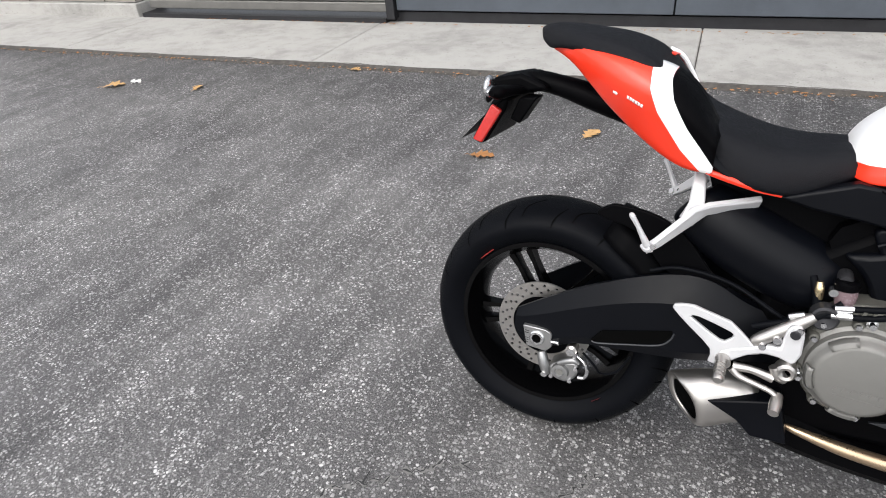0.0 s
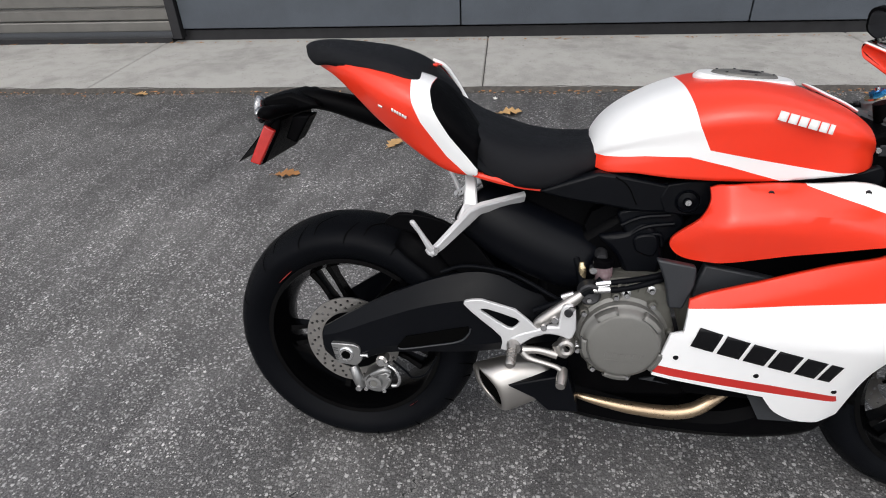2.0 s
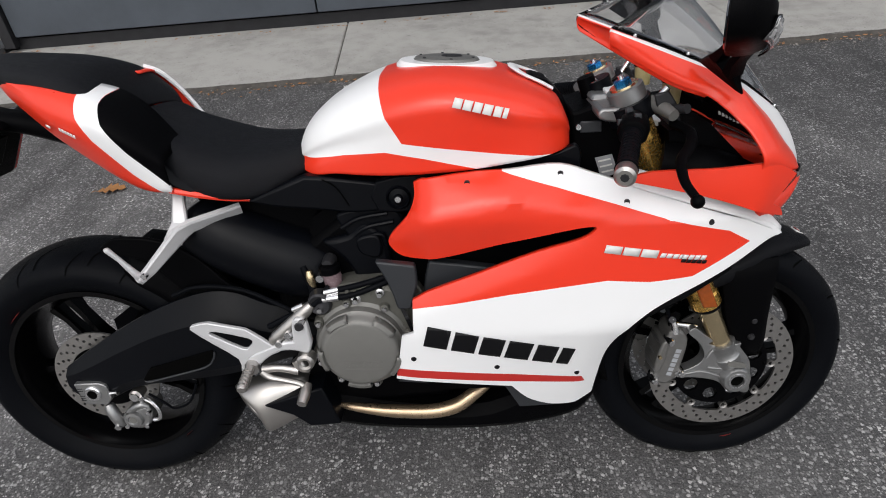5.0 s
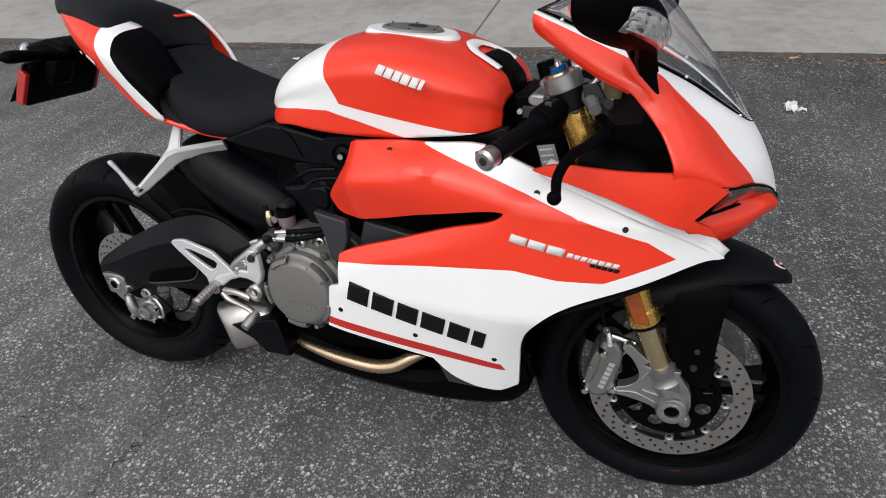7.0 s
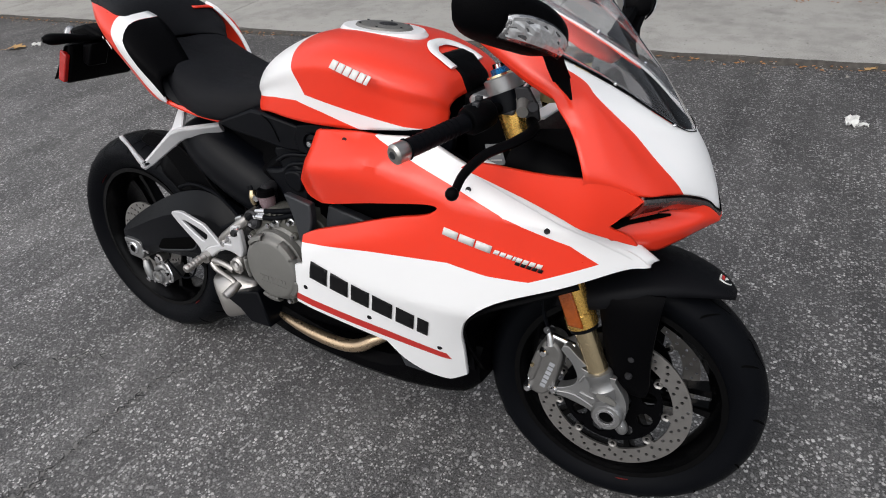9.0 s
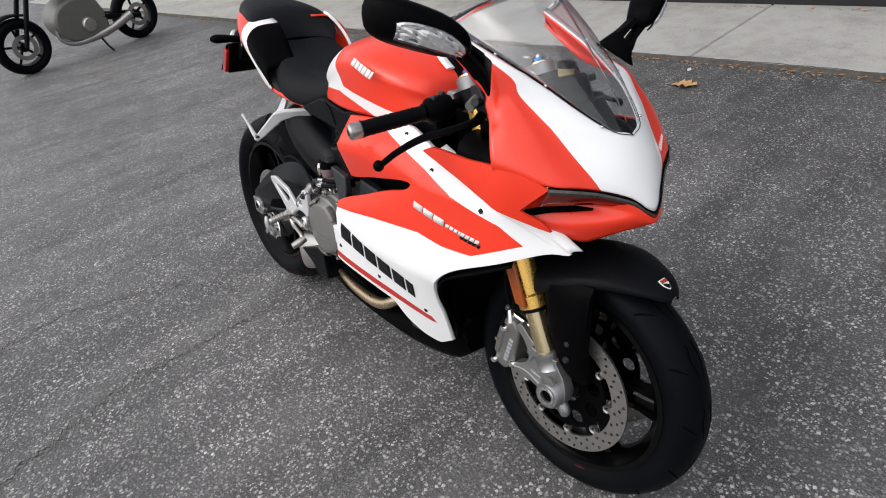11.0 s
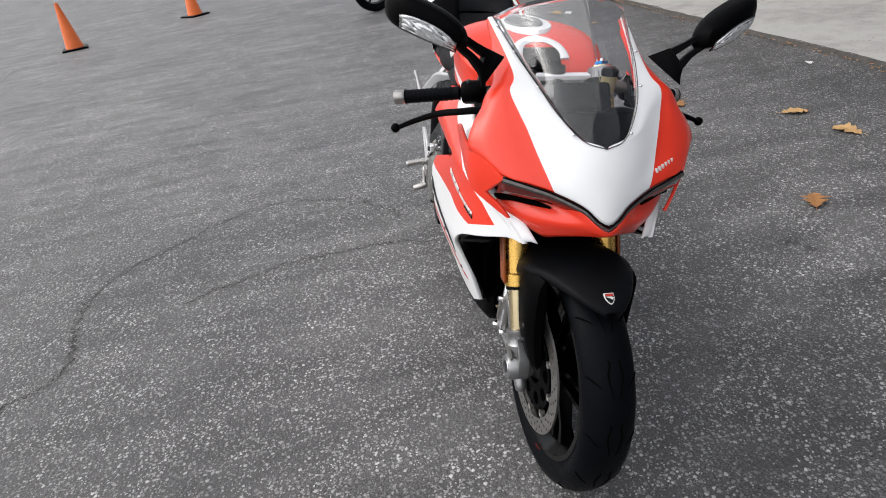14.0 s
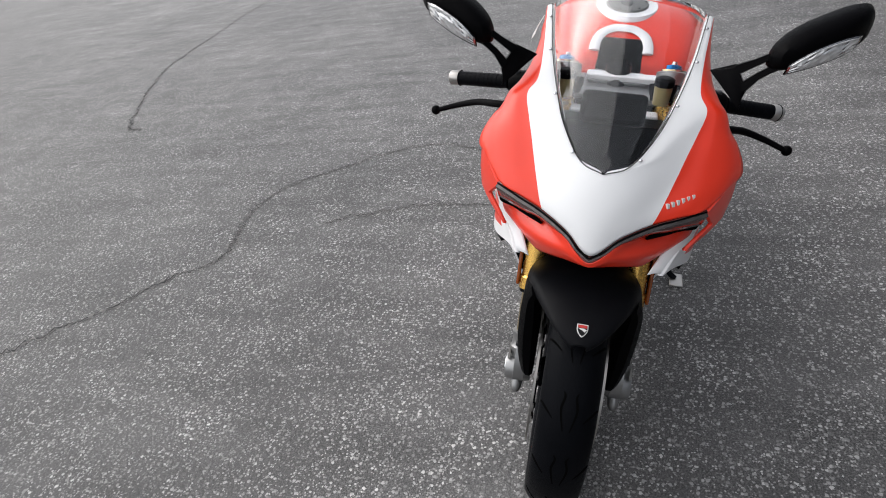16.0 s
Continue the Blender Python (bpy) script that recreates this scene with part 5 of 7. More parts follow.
def mirror(s):
    """Mirror on a slotted stalk: black shell with a clear signal lens in its front face."""
    def bar(stations):
        """A flattened bar: each station has its middle, its half width vector and its half thickness vector."""
        rings = []
        for c, w, h in stations:
            c, w, h = Vector(c), Vector(w), Vector(h)
            rings.append([c - w - h * 0.5, c - w * 0.8 - h, c + w * 0.8 - h, c + w - h * 0.5, c + w + h * 0.5, c + w * 0.8 + h, c - w * 0.8 + h, c - w + h * 0.5])
        rings = [[Vector((p.x, s * p.y, p.z)) for p in r] for r in rings]
        bm = bmesh.new()
        vs = grid_faces(bm, rings, closed=True)
        bm.faces.new(vs[0])
        bm.faces.new(vs[-1])
        bmesh.ops.recalc_face_normals(bm, faces=bm.faces)
        return bm

    thick = Vector((0.0125, -0.0030, 0.0035))
    root = [((1.290, 0.207, 0.978), (0.015, 0.011, -0.019)), ((1.290, 0.229, 0.996), (0.010, 0.006, -0.015)), ((1.292, 0.258, 1.017), (0.010, 0.004, -0.013))]
    # two arms with a slot between them
    arms = [[(Vector(c) + k * 0.63 * Vector(w), 0.36 * Vector(w), thick) for c, w in root] for k in (-1, 1)]
    foot = part("mirror", bar(arms[0]), BLACK, bike, "black mirror with a clear turn signal lens")
    part("stalk_brace", bar(arms[1]), BLACK, foot)
    part("mirror_foot", bar([((1.293, 0.185, 0.956), (0.027, 0.028, -0.024), thick * 0.25), ((1.291, 0.198, 0.970), (0.019, 0.017, -0.021), thick * 0.7), ((1.290, 0.209, 0.980), (0.0145, 0.0105, -0.0187), thick * 0.98)]), BLACK, foot)
    part("stalk_root", bar([((1.291, 0.248, 1.009), (0.0102, 0.0044, -0.0136), thick), ((1.292, 0.272, 1.026), (0.011, 0.004, -0.013), thick)]), BLACK, foot)
    at = lambda u, v, d: Vector((1.266 + d - 0.42 * u, s * (0.318 + u), 1.046 + v + 0.36 * u))
    shell = []
    for d, k in ((-0.026, 0.80), (-0.024, 0.93), (-0.010, 1.0), (0.012, 0.95), (0.028, 0.80), (0.037, 0.55), (0.041, 0.0)):
        ring = []
        for q in range(28):
            a = 2 * math.pi * q / 28
            u = 0.079 * math.copysign(abs(math.cos(a)) ** 0.68, math.cos(a)) * k
            v = (0.041 if math.sin(a) > 0 else 0.034) * math.copysign(abs(math.sin(a)) ** (0.80 if math.sin(a) > 0 else 0.55), math.sin(a)) * (1.0 + 0.16 * math.cos(a)) * k
            ring.append(at(u, v, d))
        shell.append(ring)
    bm = bmesh.new()
    grid_faces(bm, shell, closed=True)
    tidy(bm, 1e-4)
    part("mirror_shell", bm, BLACK, foot)
    bm = bmesh.new()
    bm.faces.new([bm.verts.new(p) for p in shell[0]])
    part("mirror_glass", bm, MIRROR, foot, smooth=False, solid=0.004)
    # lens with a rim and two rows of small reflector cells
    front = lambda u, v: 0.0445 - 0.026 * math.hypot(u / 0.081, v / 0.042) ** 2.6
    rows = []
    for i in range(9):
        u = -0.050 + 0.104 * i / 8
        top_v = 0.006 - 0.016 * (abs(i - 4.6) / 4.6) ** 2.5
        rows.append([at(u, v, front(u, v) + 0.001) for v in [-0.029 + (top_v + 0.029) * j / 4 for j in range(5)]])
    lens = part("signal_lens", sheet(rows), CLEAR_LENS, foot, "clear ribbed turn signal lens", solid=0.003)
    ring = [rows[i][0] for i in range(9)] + [rows[8][j] for j in (2, 4)] + [rows[i][4] for i in range(7, -1, -1)] + [rows[0][2], rows[0][0]]
    part("lens_rim", tube([tuple(p) for p in ring], 0.0016, 6, smooth=1), BLACK, lens)
    # crumpled bright reflector behind a clear cover
    rnd = random.Random(7)
    facets = []
    for i in range(15):
        u = -0.046 + 0.096 * i / 14
        top_v = 0.003 - 0.014 * (abs(i - 8) / 8) ** 2.5
        facets.append([at(u, v, front(u, v) + 0.0030 + (rnd.uniform(-0.0032, 0.0030) if j % 2 else rnd.uniform(0.0, 0.0012))) for j, v in enumerate([-0.026 + (top_v + 0.026) * j / 6 for j in range(7)])])
    part("reflector", sheet(facets), REFLECTOR, lens, "bright faceted reflector", smooth=False, solid=0.0015)
    return foot


mirror(-1)
mirror(1)

# ---- front wheel, fork and brakes ----
front, front_tyre, fprof = wheel("front_wheel", FRONT, 0.291, 0.0565, 0.219, 78, "black front wheel with five split spokes")
for k in range(14):
    a = 360 / 14 * k
    for s in (-1, 1):
        groove_part(FRONT, fprof, [(s * 0.06, a), (s * 0.14, a + 8), (s * 0.10, a + 13), (s * 0.13, a + 15)], 0.0045, front_tyre)
        groove_part(FRONT, fprof, [(s * 0.26, a + 4), (s * 0.42, a + 8), (s * 0.50, a + 9)], 0.0045, front_tyre)
groove_part(FRONT, fprof, [(-0.80, -74), (-0.80, -78), (-0.80, -81)], 0.008, front_tyre, "tyre_mark", RUBBER_RED, "faded red sidewall marking")
holes = [(0.1315, 26, 0.0, 0.0036), (0.1425, 26, 0.35, 0.0036), (0.1520, 26, 0.7, 0.0036)]
for s in (-1, 1):
    fd = part("brake_disc", disc_plate(FRONT, s * 0.070, 0.124, 0.160, holes, 0.005, lugs=9), DISC, front, "drilled floating steel front brake disc")
    part("disc_carrier", disc_plate(FRONT, s * 0.066, 0.042, 0.104, [(0.078, 9, 0.5, 0.017)], 0.006), BLACK, fd)
    for k in range(9):
        a = 2 * math.pi * k / 9
        c = (FRONT.x + 0.112 * math.cos(a), 0, FRONT.z + 0.112 * math.sin(a))
        part("disc_bobbin", lathe([(0.0045, s * 0.072), (0.009, s * 0.074), (0.009, s * 0.064), (0.0045, s * 0.064)], c, 12, closed=True), DISC, fd)
        arm_bm = rod((FRONT.x + 0.098 * math.cos(a), s * 0.066, FRONT.z + 0.098 * math.sin(a)), (c[0], s * 0.066, c[2]), 0.006, 0.005, 8)
        part("carrier_arm", arm_bm, BLACK, fd)


def fork_at(z):
    """x of the fork's axis at height z."""
    return 1.150 + (0.940 - z) * 0.435


def fork_leg(s):
    y = s * 0.108
    p = lambda z, dx=0.0, dy=0.0: (fork_at(z) + dx, y + s * dy, z)
    leg = part("fork_leg", tube([p(0.915), p(0.62), p(0.506), p(0.502), p(0.478), p(0.474)], [0.027, 0.0275, 0.0275, 0.031, 0.031, 0.026], 24, smooth=1), GOLD, bike, "gold anodised upside-down fork leg")
    part("fork_slider", rod(p(0.48), p(0.345), 0.0215, seg=20), GOLD_PALE, leg, "pale gold fork slider")
    part("fork_seal", rod(p(0.476), p(0.470), 0.0285, seg=20), RUBBER, leg)
    foot = part("axle_clamp", tube([p(0.384), p(0.382), p(0.374), p(0.370), p(0.352), p(0.348), p(0.325)], [0.025, 0.0295, 0.0295, 0.027, 0.027, 0.030, 0.026], 22, smooth=1), ALLOY, leg, "cast silver fork foot and axle clamp")
    web = smooth_loop([(fork_at(0.372) - 0.034, 0.384), (fork_at(0.372), 0.376), (fork_at(0.372) + 0.034, 0.382), (fork_at(0.372) + 0.034, 0.372), (1.456, 0.335), (1.460, 0.292), (1.440, 0.266), (1.412, 0.272), (1.385, 0.290), (1.340, 0.300), (1.306, 0.302), (1.300, 0.314), (1.330, 0.324), (1.352, 0.340), (1.356, 0.362), (1.340, 0.392), (1.318, 0.414), (1.330, 0.426), (1.352, 0.408), (1.372, 0.392)], 3)
    part("caliper_web", prism(web, y - s * 0.012, y + s * 0.014), ALLOY, foot, bevel=0.006)
    for q in (((1.312, 0.310), (1.352, 0.316), (1.392, 0.302), (1.412, 0.290)), ((1.362, 0.350), (1.372, 0.368), (1.392, 0.378)), ((1.366, 0.326), (1.386, 0.322), (1.402, 0.320))):
        part("web_rib", tube([(x, y + s * 0.0145, z) for x, z in q], 0.0032, 8), ALLOY, foot)
    part("foot_badge", prism(smooth_loop([(1.402, 0.348), (1.436, 0.342), (1.440, 0.330), (1.406, 0.336)], 2), y + s * 0.026, y + s * 0.0305), MAGNESIUM, foot)
    part("clamp_lug", tube([(1.446, y + s * 0.004, 0.276), (1.456, y + s * 0.004, 0.262), (1.458, y + s * 0.004, 0.252)], [0.014, 0.013, 0.010], 12), ALLOY, foot)
    part("axle_boss", lathe([(0.0145, s * 0.142), (0.027, s * 0.142), (0.031, s * 0.136), (0.033, s * 0.10), (0.028, s * 0.082), (0.0145, s * 0.082)], (FRONT.x + 0.006, 0, 0.298), 28, closed=True), ALLOY, foot)
    part("axle_ring", lathe([(0.0150, s * 0.1435), (0.0195, s * 0.1435), (0.0205, s * 0.141), (0.0150, s * 0.141)], (FRONT.x + 0.006, 0, 0.298), 24, closed=True), CHROME, foot)
    # shade of the hollow axle, put in as a near-black disc
    part("axle_bore", lathe([(0.0, s * 0.136), (0.015, s * 0.136)], (FRONT.x + 0.006, 0, 0.298), 20), HOLLOW_SHADE, foot)
    for dz in (0.0, 0.03):
        part("clamp_bolt", rod((FRONT.x - 0.005, y + s * 0.010, 0.262 - dz * 0.1), (FRONT.x + 0.008 + dz, y + s * 0.010, 0.272), 0.006), CHROME, foot)
    # radial caliper behind the leg
    cal = part("front_caliper", prism(smooth_loop([(1.281, 0.420), (1.305, 0.418), (1.319, 0.400), (1.320, 0.377), (1.314, 0.341), (1.307, 0.305), (1.287, 0.284), (1.266, 0.286), (1.252, 0.296), (1.261, 0.340), (1.272, 0.385)], 3), s * 0.055, s * 0.118), CALIPER, bike, "cast grey radial brake caliper", bevel=0.007)
    part("caliper_bridge", prism(smooth_loop([(1.266, 0.392), (1.282, 0.388), (1.268, 0.318), (1.252, 0.324)], 2), s * 0.048, s * 0.121), CALIPER, cal, bevel=0.005)
    for q in ((1.283, 0.395), (1.256, 0.297), (1.312, 0.312)):
        part("caliper_stud", lathe([(0.0, s * 0.129), (0.006, s * 0.129), (0.0085, s * 0.125), (0.0105, s * 0.118), (0.0105, s * 0.10)], (q[0], 0, q[1]), 14), CHROME, cal)
    part("caliper_neck", tube([(1.293, s * 0.112, 0.412), (1.290, s * 0.112, 0.428), (1.284, s * 0.110, 0.446)], [0.010, 0.007, 0.005], 10), CHROME, cal)
    for z, x in ((0.425, 1.305), (0.30, 1.272)):
        part("caliper_bolt", rod((x - 0.022, s * 0.101, z + 0.004), (x + 0.035, s * 0.101, z - 0.008), 0.007), CHROME, cal)
    for k in range(6):
        x, z = 1.280 + 0.0030 * k, 0.308 + 0.0115 * k
        part("caliper_marking", prism([(x, z), (x + 0.011, z - 0.003), (x + 0.0135, z + 0.0055), (x + 0.0025, z + 0.0085)], s * 0.1182, s * 0.1190), LABEL, cal, "pale lettering bar")
    part("brake_line", tube([(1.285, s * 0.10, 0.435), (1.270, s * 0.105, 0.48), (1.262, s * 0.10, 0.55), (1.25, s * 0.09, 0.64)], 0.0042, 8), RUBBER, cal)
    part("banjo_bolt", rod((1.287, s * 0.09, 0.432), (1.283, s * 0.115, 0.445), 0.007), DARK_METAL, cal)
    for k in range(3):
        z0 = 0.322 + 0.03 * k
        part("caliper_rib", tube([(1.256 + 0.0065 * k, s * 0.060, z0), (1.2545 + 0.0065 * k, s * 0.09, z0 + 0.002), (1.258 + 0.0065 * k, s * 0.118, z0 + 0.002)], 0.006, 8), ALLOY, cal)
    part("pad_pin", rod((1.262, s * 0.05, 0.358), (1.262, s * 0.126, 0.358), 0.004), GOLD_PALE, cal)
    refl = part("fork_reflector", prism([(0, 0.596), (0.030, 0.596), (0.030, 0.488), (0, 0.488)], s * 0.138, s * 0.146), AMBER, leg, "amber rectangular fork reflector", bevel=0.003)
    for v in refl.data.vertices:
        v.co.x += fork_at(v.co.z) - 0.016
    part("reflector_mount", rod((fork_at(0.54), s * 0.12, 0.54), (fork_at(0.54), s * 0.14, 0.54), 0.01), BLACK, leg)
    cap = part("fork_cap", tube([p(0.898), p(0.930), p(0.932)], [0.033, 0.033, 0.029], 24, smooth=1), ALLOY, leg, "silver fork cap with blue adjuster")
    part("cap_ring", tube([p(0.931), p(0.9355)], [0.026, 0.025], 24), GOLD_PALE, cap)
    part("adjuster", tube([p(0.934), p(0.944), p(0.945)], [0.016, 0.0155, 0.012], 6, smooth=1), BLUE, cap, "blue anodised fork adjuster")
    part("adjuster_screw", tube([p(0.944), p(0.951)], [0.006, 0.0055], 10), CHROME, cap)
    return leg


fork_leg(-1)
fork_leg(1)
# mudguard: a ridged beak over the tyre, with a guard hanging down before each fork leg
rows = []
for x, zr, w, ze in ((1.285, 0.560, 0.100, 0.500), (1.330, 0.582, 0.112, 0.512), (1.375, 0.597, 0.118, 0.526), (1.420, 0.606, 0.114, 0.549), (1.460, 0.608, 0.104, 0.565), (1.500, 0.604, 0.088, 0.573),
                     (1.535, 0.595, 0.070, 0.573), (1.568, 0.583, 0.050, 0.570), (1.590, 0.572, 0.030, 0.563), (1.602, 0.562, 0.012, 0.556)):
    h = zr - ze
    half = [(w * 0.985, ze - 0.004), (w, ze + 0.10 * h), (w * 0.93, ze + 0.42 * h), (w * 0.66, ze + 0.76 * h), (w * 0.30, ze + 0.96 * h)]
    rows.append([(x, -y, z) for y, z in half] + [(x, 0, zr)] + [(x, y, z) for y, z in half[::-1]])
fender = part("front_mudguard", sheet(surface(rows, 4, 4)), GUARD, bike, "matte black front mudguard with a small shield badge", solid=0.004)
for s in (-1, 1):
    rings = []
    for z, x0, x1, yo, yi in ((0.572, 1.392, 1.490, 0.106, 0.092), (0.548, 1.376, 1.488, 0.119, 0.086), (0.500, 1.384, 1.486, 0.123, 0.080), (0.430, 1.400, 1.486, 0.121, 0.077), (0.375, 1.420, 1.491, 0.112, 0.077), (0.342, 1.448, 1.490, 0.101, 0.078), (0.334, 1.462, 1.482, 0.094, 0.080)):
        c, d = 0.2 * (x1 - x0), 0.3 * (yo - yi)
        rings.append([(x, s * y, z) for x, y in ((x0, yo - d), (x0 + c, yo), (x1 - c, yo), (x1, yo - d), (x1, yi + d), (x1 - c, yi), (x0 + c, yi), (x0, yi + d))])
    rings = [list(r) for r in zip(*[catmull(c, 3) for c in zip(*rings)])]
    bm = bmesh.new()
    vs = grid_faces(bm, rings, closed=True)
    bm.faces.new(vs[0])
    bm.faces.new(vs[-1])
    bmesh.ops.recalc_face_normals(bm, faces=bm.faces)
    guard_part = part("fork_guard", bm, BLACK, fender, "black guard before the fork leg")
    for z in (0.395, 0.435):
        part("guard_screw", lathe([(0.0, s * 0.1235), (0.005, s * 0.1235), (0.0075, s * 0.119), (0.0075, s * 0.105)], (1.452, 0, z), 12), DARK_METAL, guard_part)
# shield badge on the mudguard's tip
out = Vector((0.50, 0, 0.866))
m = Matrix.Translation(Vector((1.578, 0, 0.5785)) + out * 0.0055) @ out.to_track_quat("Y", "Z").to_matrix().to_4x4()
for nm, k, mt, lift in (("badge", 0.84, PAPER, -0.003), ("badge_face", 0.70, BLACK_INK, -0.0018), ("badge_top", 0.70, RED_STRIPE, -0.0012), ("badge_bend", 0.4, PAPER, -0.0006)):
    loop = smooth_loop([(-0.012 * k, 0.014 * k), (-0.012 * k, 0.014 * k), (0.012 * k, 0.014 * k), (0.012 * k, 0.014 * k), (0.0115 * k, -0.002 * k), (0, -0.016 * k), (-0.0115 * k, -0.002 * k)], 3)
    if nm == "badge_top":
        loop = [(-0.0082, 0.0042), (0.0082, 0.0042), (0.0082, 0.0095), (-0.0082, 0.0095)]
    if nm == "badge_bend":
        loop = [(-0.0082, 0.0005), (-0.003, 0.0028), (0.0082, 0.0028), (0.0040, 0.0008), (0.0, -0.0008), (-0.004, -0.004)]
    bm = prism(loop, -0.0015 + lift, 0.0015 + lift)
    bmesh.ops.transform(bm, matrix=m, verts=bm.verts)
    part(nm, bm, mt, fender, smooth=False)
# the steering is turned a little to the left
axis, pivot = Vector((-0.435, 0, 1)).normalized(), Matrix.Translation((1.12, 0, 0.94))
STEER = pivot @ Matrix.Rotation(radians(2.2), 4, axis) @ pivot.inverted()
for ob in [c for c in bike.children if c.name.split(".")[0] in ("front_wheel", "fork_leg", "front_caliper", "front_mudguard")]:
    ob.matrix_basis = STEER @ ob.matrix_basis

# ---- steering: clamp, bars, levers ----
clamp = part("triple_clamp", prism(smooth_loop([(1.115, 0.902), (1.165, 0.898), (1.192, 0.890), (1.195, 0.872), (1.14, 0.876), (1.11, 0.884)], 2), -0.135, 0.135), ALLOY, bike, "machined silver top fork clamp", bevel=0.008)
part("clamp_bridge", box(1.11, 1.165, -0.06, 0.06, 0.895, 0.912), ALLOY, clamp, bevel=0.01)
part("stem_nut", rod((1.128, 0, 0.905), (1.122, 0, 0.928), 0.018, seg=6), CHROME, clamp)
part("lower_clamp", box(fork_at(0.72) - 0.035, fork_at(0.72) + 0.035, -0.14, 0.14, 0.70, 0.74), SATIN, clamp, bevel=0.01)
part("stem", rod((1.13, 0, 0.93), (1.225, 0, 0.70), 0.026), SATIN, clamp)
for s in (-1, 1):
    inner, end = Vector((1.178, s * 0.125, 0.890)), Vector((1.108 if s < 0 else 1.098, s * (0.350 if s < 0 else 0.326), 0.858 if s < 0 else 0.850))
    d = (end - inner).normalized()
    bar = part("handlebar", rod(inner - d * 0.02, end, 0.011, seg=14), BLACK, clamp, "black clip-on handlebar")
    grip_pts = [inner + d * k for k in (0.105, 0.110, 0.17, 0.225, 0.232)]
    grip = tube(grip_pts, [0.0185, 0.0150, 0.0150, 0.0155, 0.0180], 18, smooth=3)
    part("grip", grip, RUBBER, bar, "ribbed black rubber grip")
    for k in range(9):
        q = inner + d * (0.122 + 0.011 * k)
        part("grip_rib", tube([q, q + d * 0.006], 0.0158, 16), RUBBER, bar)
    part("bar_end", tube([end - d * 0.006, end - d * 0.002, end + d * 0.018, end + d * 0.022], [0.014, 0.0165, 0.0165, 0.012], 18, smooth=1), STEEL, bar, "grey metal bar end weight")
    part("bar_end_screw", tube([end + d * 0.0215, end + d * 0.0235], [0.007, 0.006], 8), DARK_METAL, bar)
    sw = part("switch_housing", tube([inner + d * 0.045, inner + d * 0.05, inner + d * 0.092, inner + d * 0.10], [0.018, 0.025, 0.026, 0.019], 10, smooth=2), BLACK, bar)
    for k, (dx, dz) in enumerate(((-0.010, 0.026), (-0.022, 0.012), (0.006, 0.026))):
        q = inner + d * (0.058 + 0.014 * k)
        part("switch_button", box(q.x + dx - 0.006, q.x + dx + 0.006, q.y - 0.005, q.y + 0.005, q.z + dz - 0.006, q.z + dz + 0.004), PLATE, sw, bevel=0.002)
    part("clip_on_ring", lathe([(0.030, -0.017), (0.042, -0.017), (0.042, 0.017), (0.030, 0.017)], (fork_at(0.892), s * 0.108, 0.892), 24, closed=True, turn=Matrix.Rotation(radians(-23), 3, "Y") @ Matrix.Rotation(radians(90), 3, "X")), SATIN, bar)
    # lever: pivot by the master cylinder, outward sweep, ball end
    k = s if s < 0 else 0.92
    lev = part("brake_lever" if s < 0 else "clutch_lever", tube([(1.236, k * 0.150, 0.874), (1.252, k * 0.185, 0.868), (1.240, k * 0.235, 0.860), (1.212, k * 0.280, 0.848), (1.202, k * 0.330, 0.831), (1.208, k * 0.370, 0.818)], [0.011, 0.0105, 0.0098, 0.0092, 0.008, 0.007], 10, squash=0.75), BLACK, clamp, "black lever with a ball end")
    part("lever_ball", ellipsoid((1.207, k * 0.377, 0.816), (0.0105, 0.0105, 0.0105), u=12, v=8), BLACK, lev)
    mc = part("master_cylinder", tube([(1.205, s * 0.118, 0.905), (1.218, s * 0.145, 0.900), (1.228, s * 0.175, 0.893)], [0.014, 0.0125, 0.010], 12), MAGNESIUM, clamp, "grey master cylinder")
    part("lever_bracket", prism([(1.20, 0.925), (1.225, 0.93), (1.245, 0.90), (1.25, 0.875), (1.23, 0.870), (1.21, 0.89)], s * 0.142, s * 0.150), DARK_METAL, mc, bevel=0.003)
    part("clamp_screw", rod((1.21, s * 0.135, 0.915), (1.225, s * 0.14, 0.935), 0.006), CHROME, mc)
    part("adjuster_knob", rod((1.235, s * 0.155, 0.90), (1.248, s * 0.18, 0.905), 0.008), DARK_METAL, mc)
for y, x in ((-0.098, 1.245), (0.088, 1.243)):
    part("fluid_reservoir", tube([(x, y, 0.898), (x, y, 0.928), (x, y, 0.936)], [0.015, 0.017, 0.017], 16, smooth=1), TAN, clamp, "tan fluid reservoir")
    part("reservoir_cap", tube([(x, y, 0.935), (x, y, 0.946), (x, y, 0.949)], [0.019, 0.019, 0.015], 16, smooth=1), BLACK, clamp)
head_block = part("steering_head", prism(smooth_loop([(1.085, 0.735), (1.085, 0.735), (1.070, 0.872), (1.080, 0.886), (1.150, 0.886), (1.185, 0.735), (1.185, 0.735)], 2), -0.078, 0.078), BLACK, bike, "black steering head block", bevel=0.006)
part("head_ridge", box(1.088, 1.128, -0.0815, -0.076, 0.846, 0.868), PLATE, head_block, bevel=0.002)
part("head_screw", lathe([(0.0, -0.086), (0.005, -0.086), (0.007, -0.083), (0.007, -0.075)], (1.084, 0, 0.858), 12), CHROME, head_block)
dash = part("instrument_panel", box(1.285, 1.31, -0.06, 0.06, 0.875, 0.935, m=Matrix.Translation((1.30, 0, 0.96)) @ Matrix.Rotation(radians(-28), 4, "Y") @ Matrix.Translation((-1.30, 0, -0.96))), BLACK, bike, "black instrument panel", bevel=0.01)
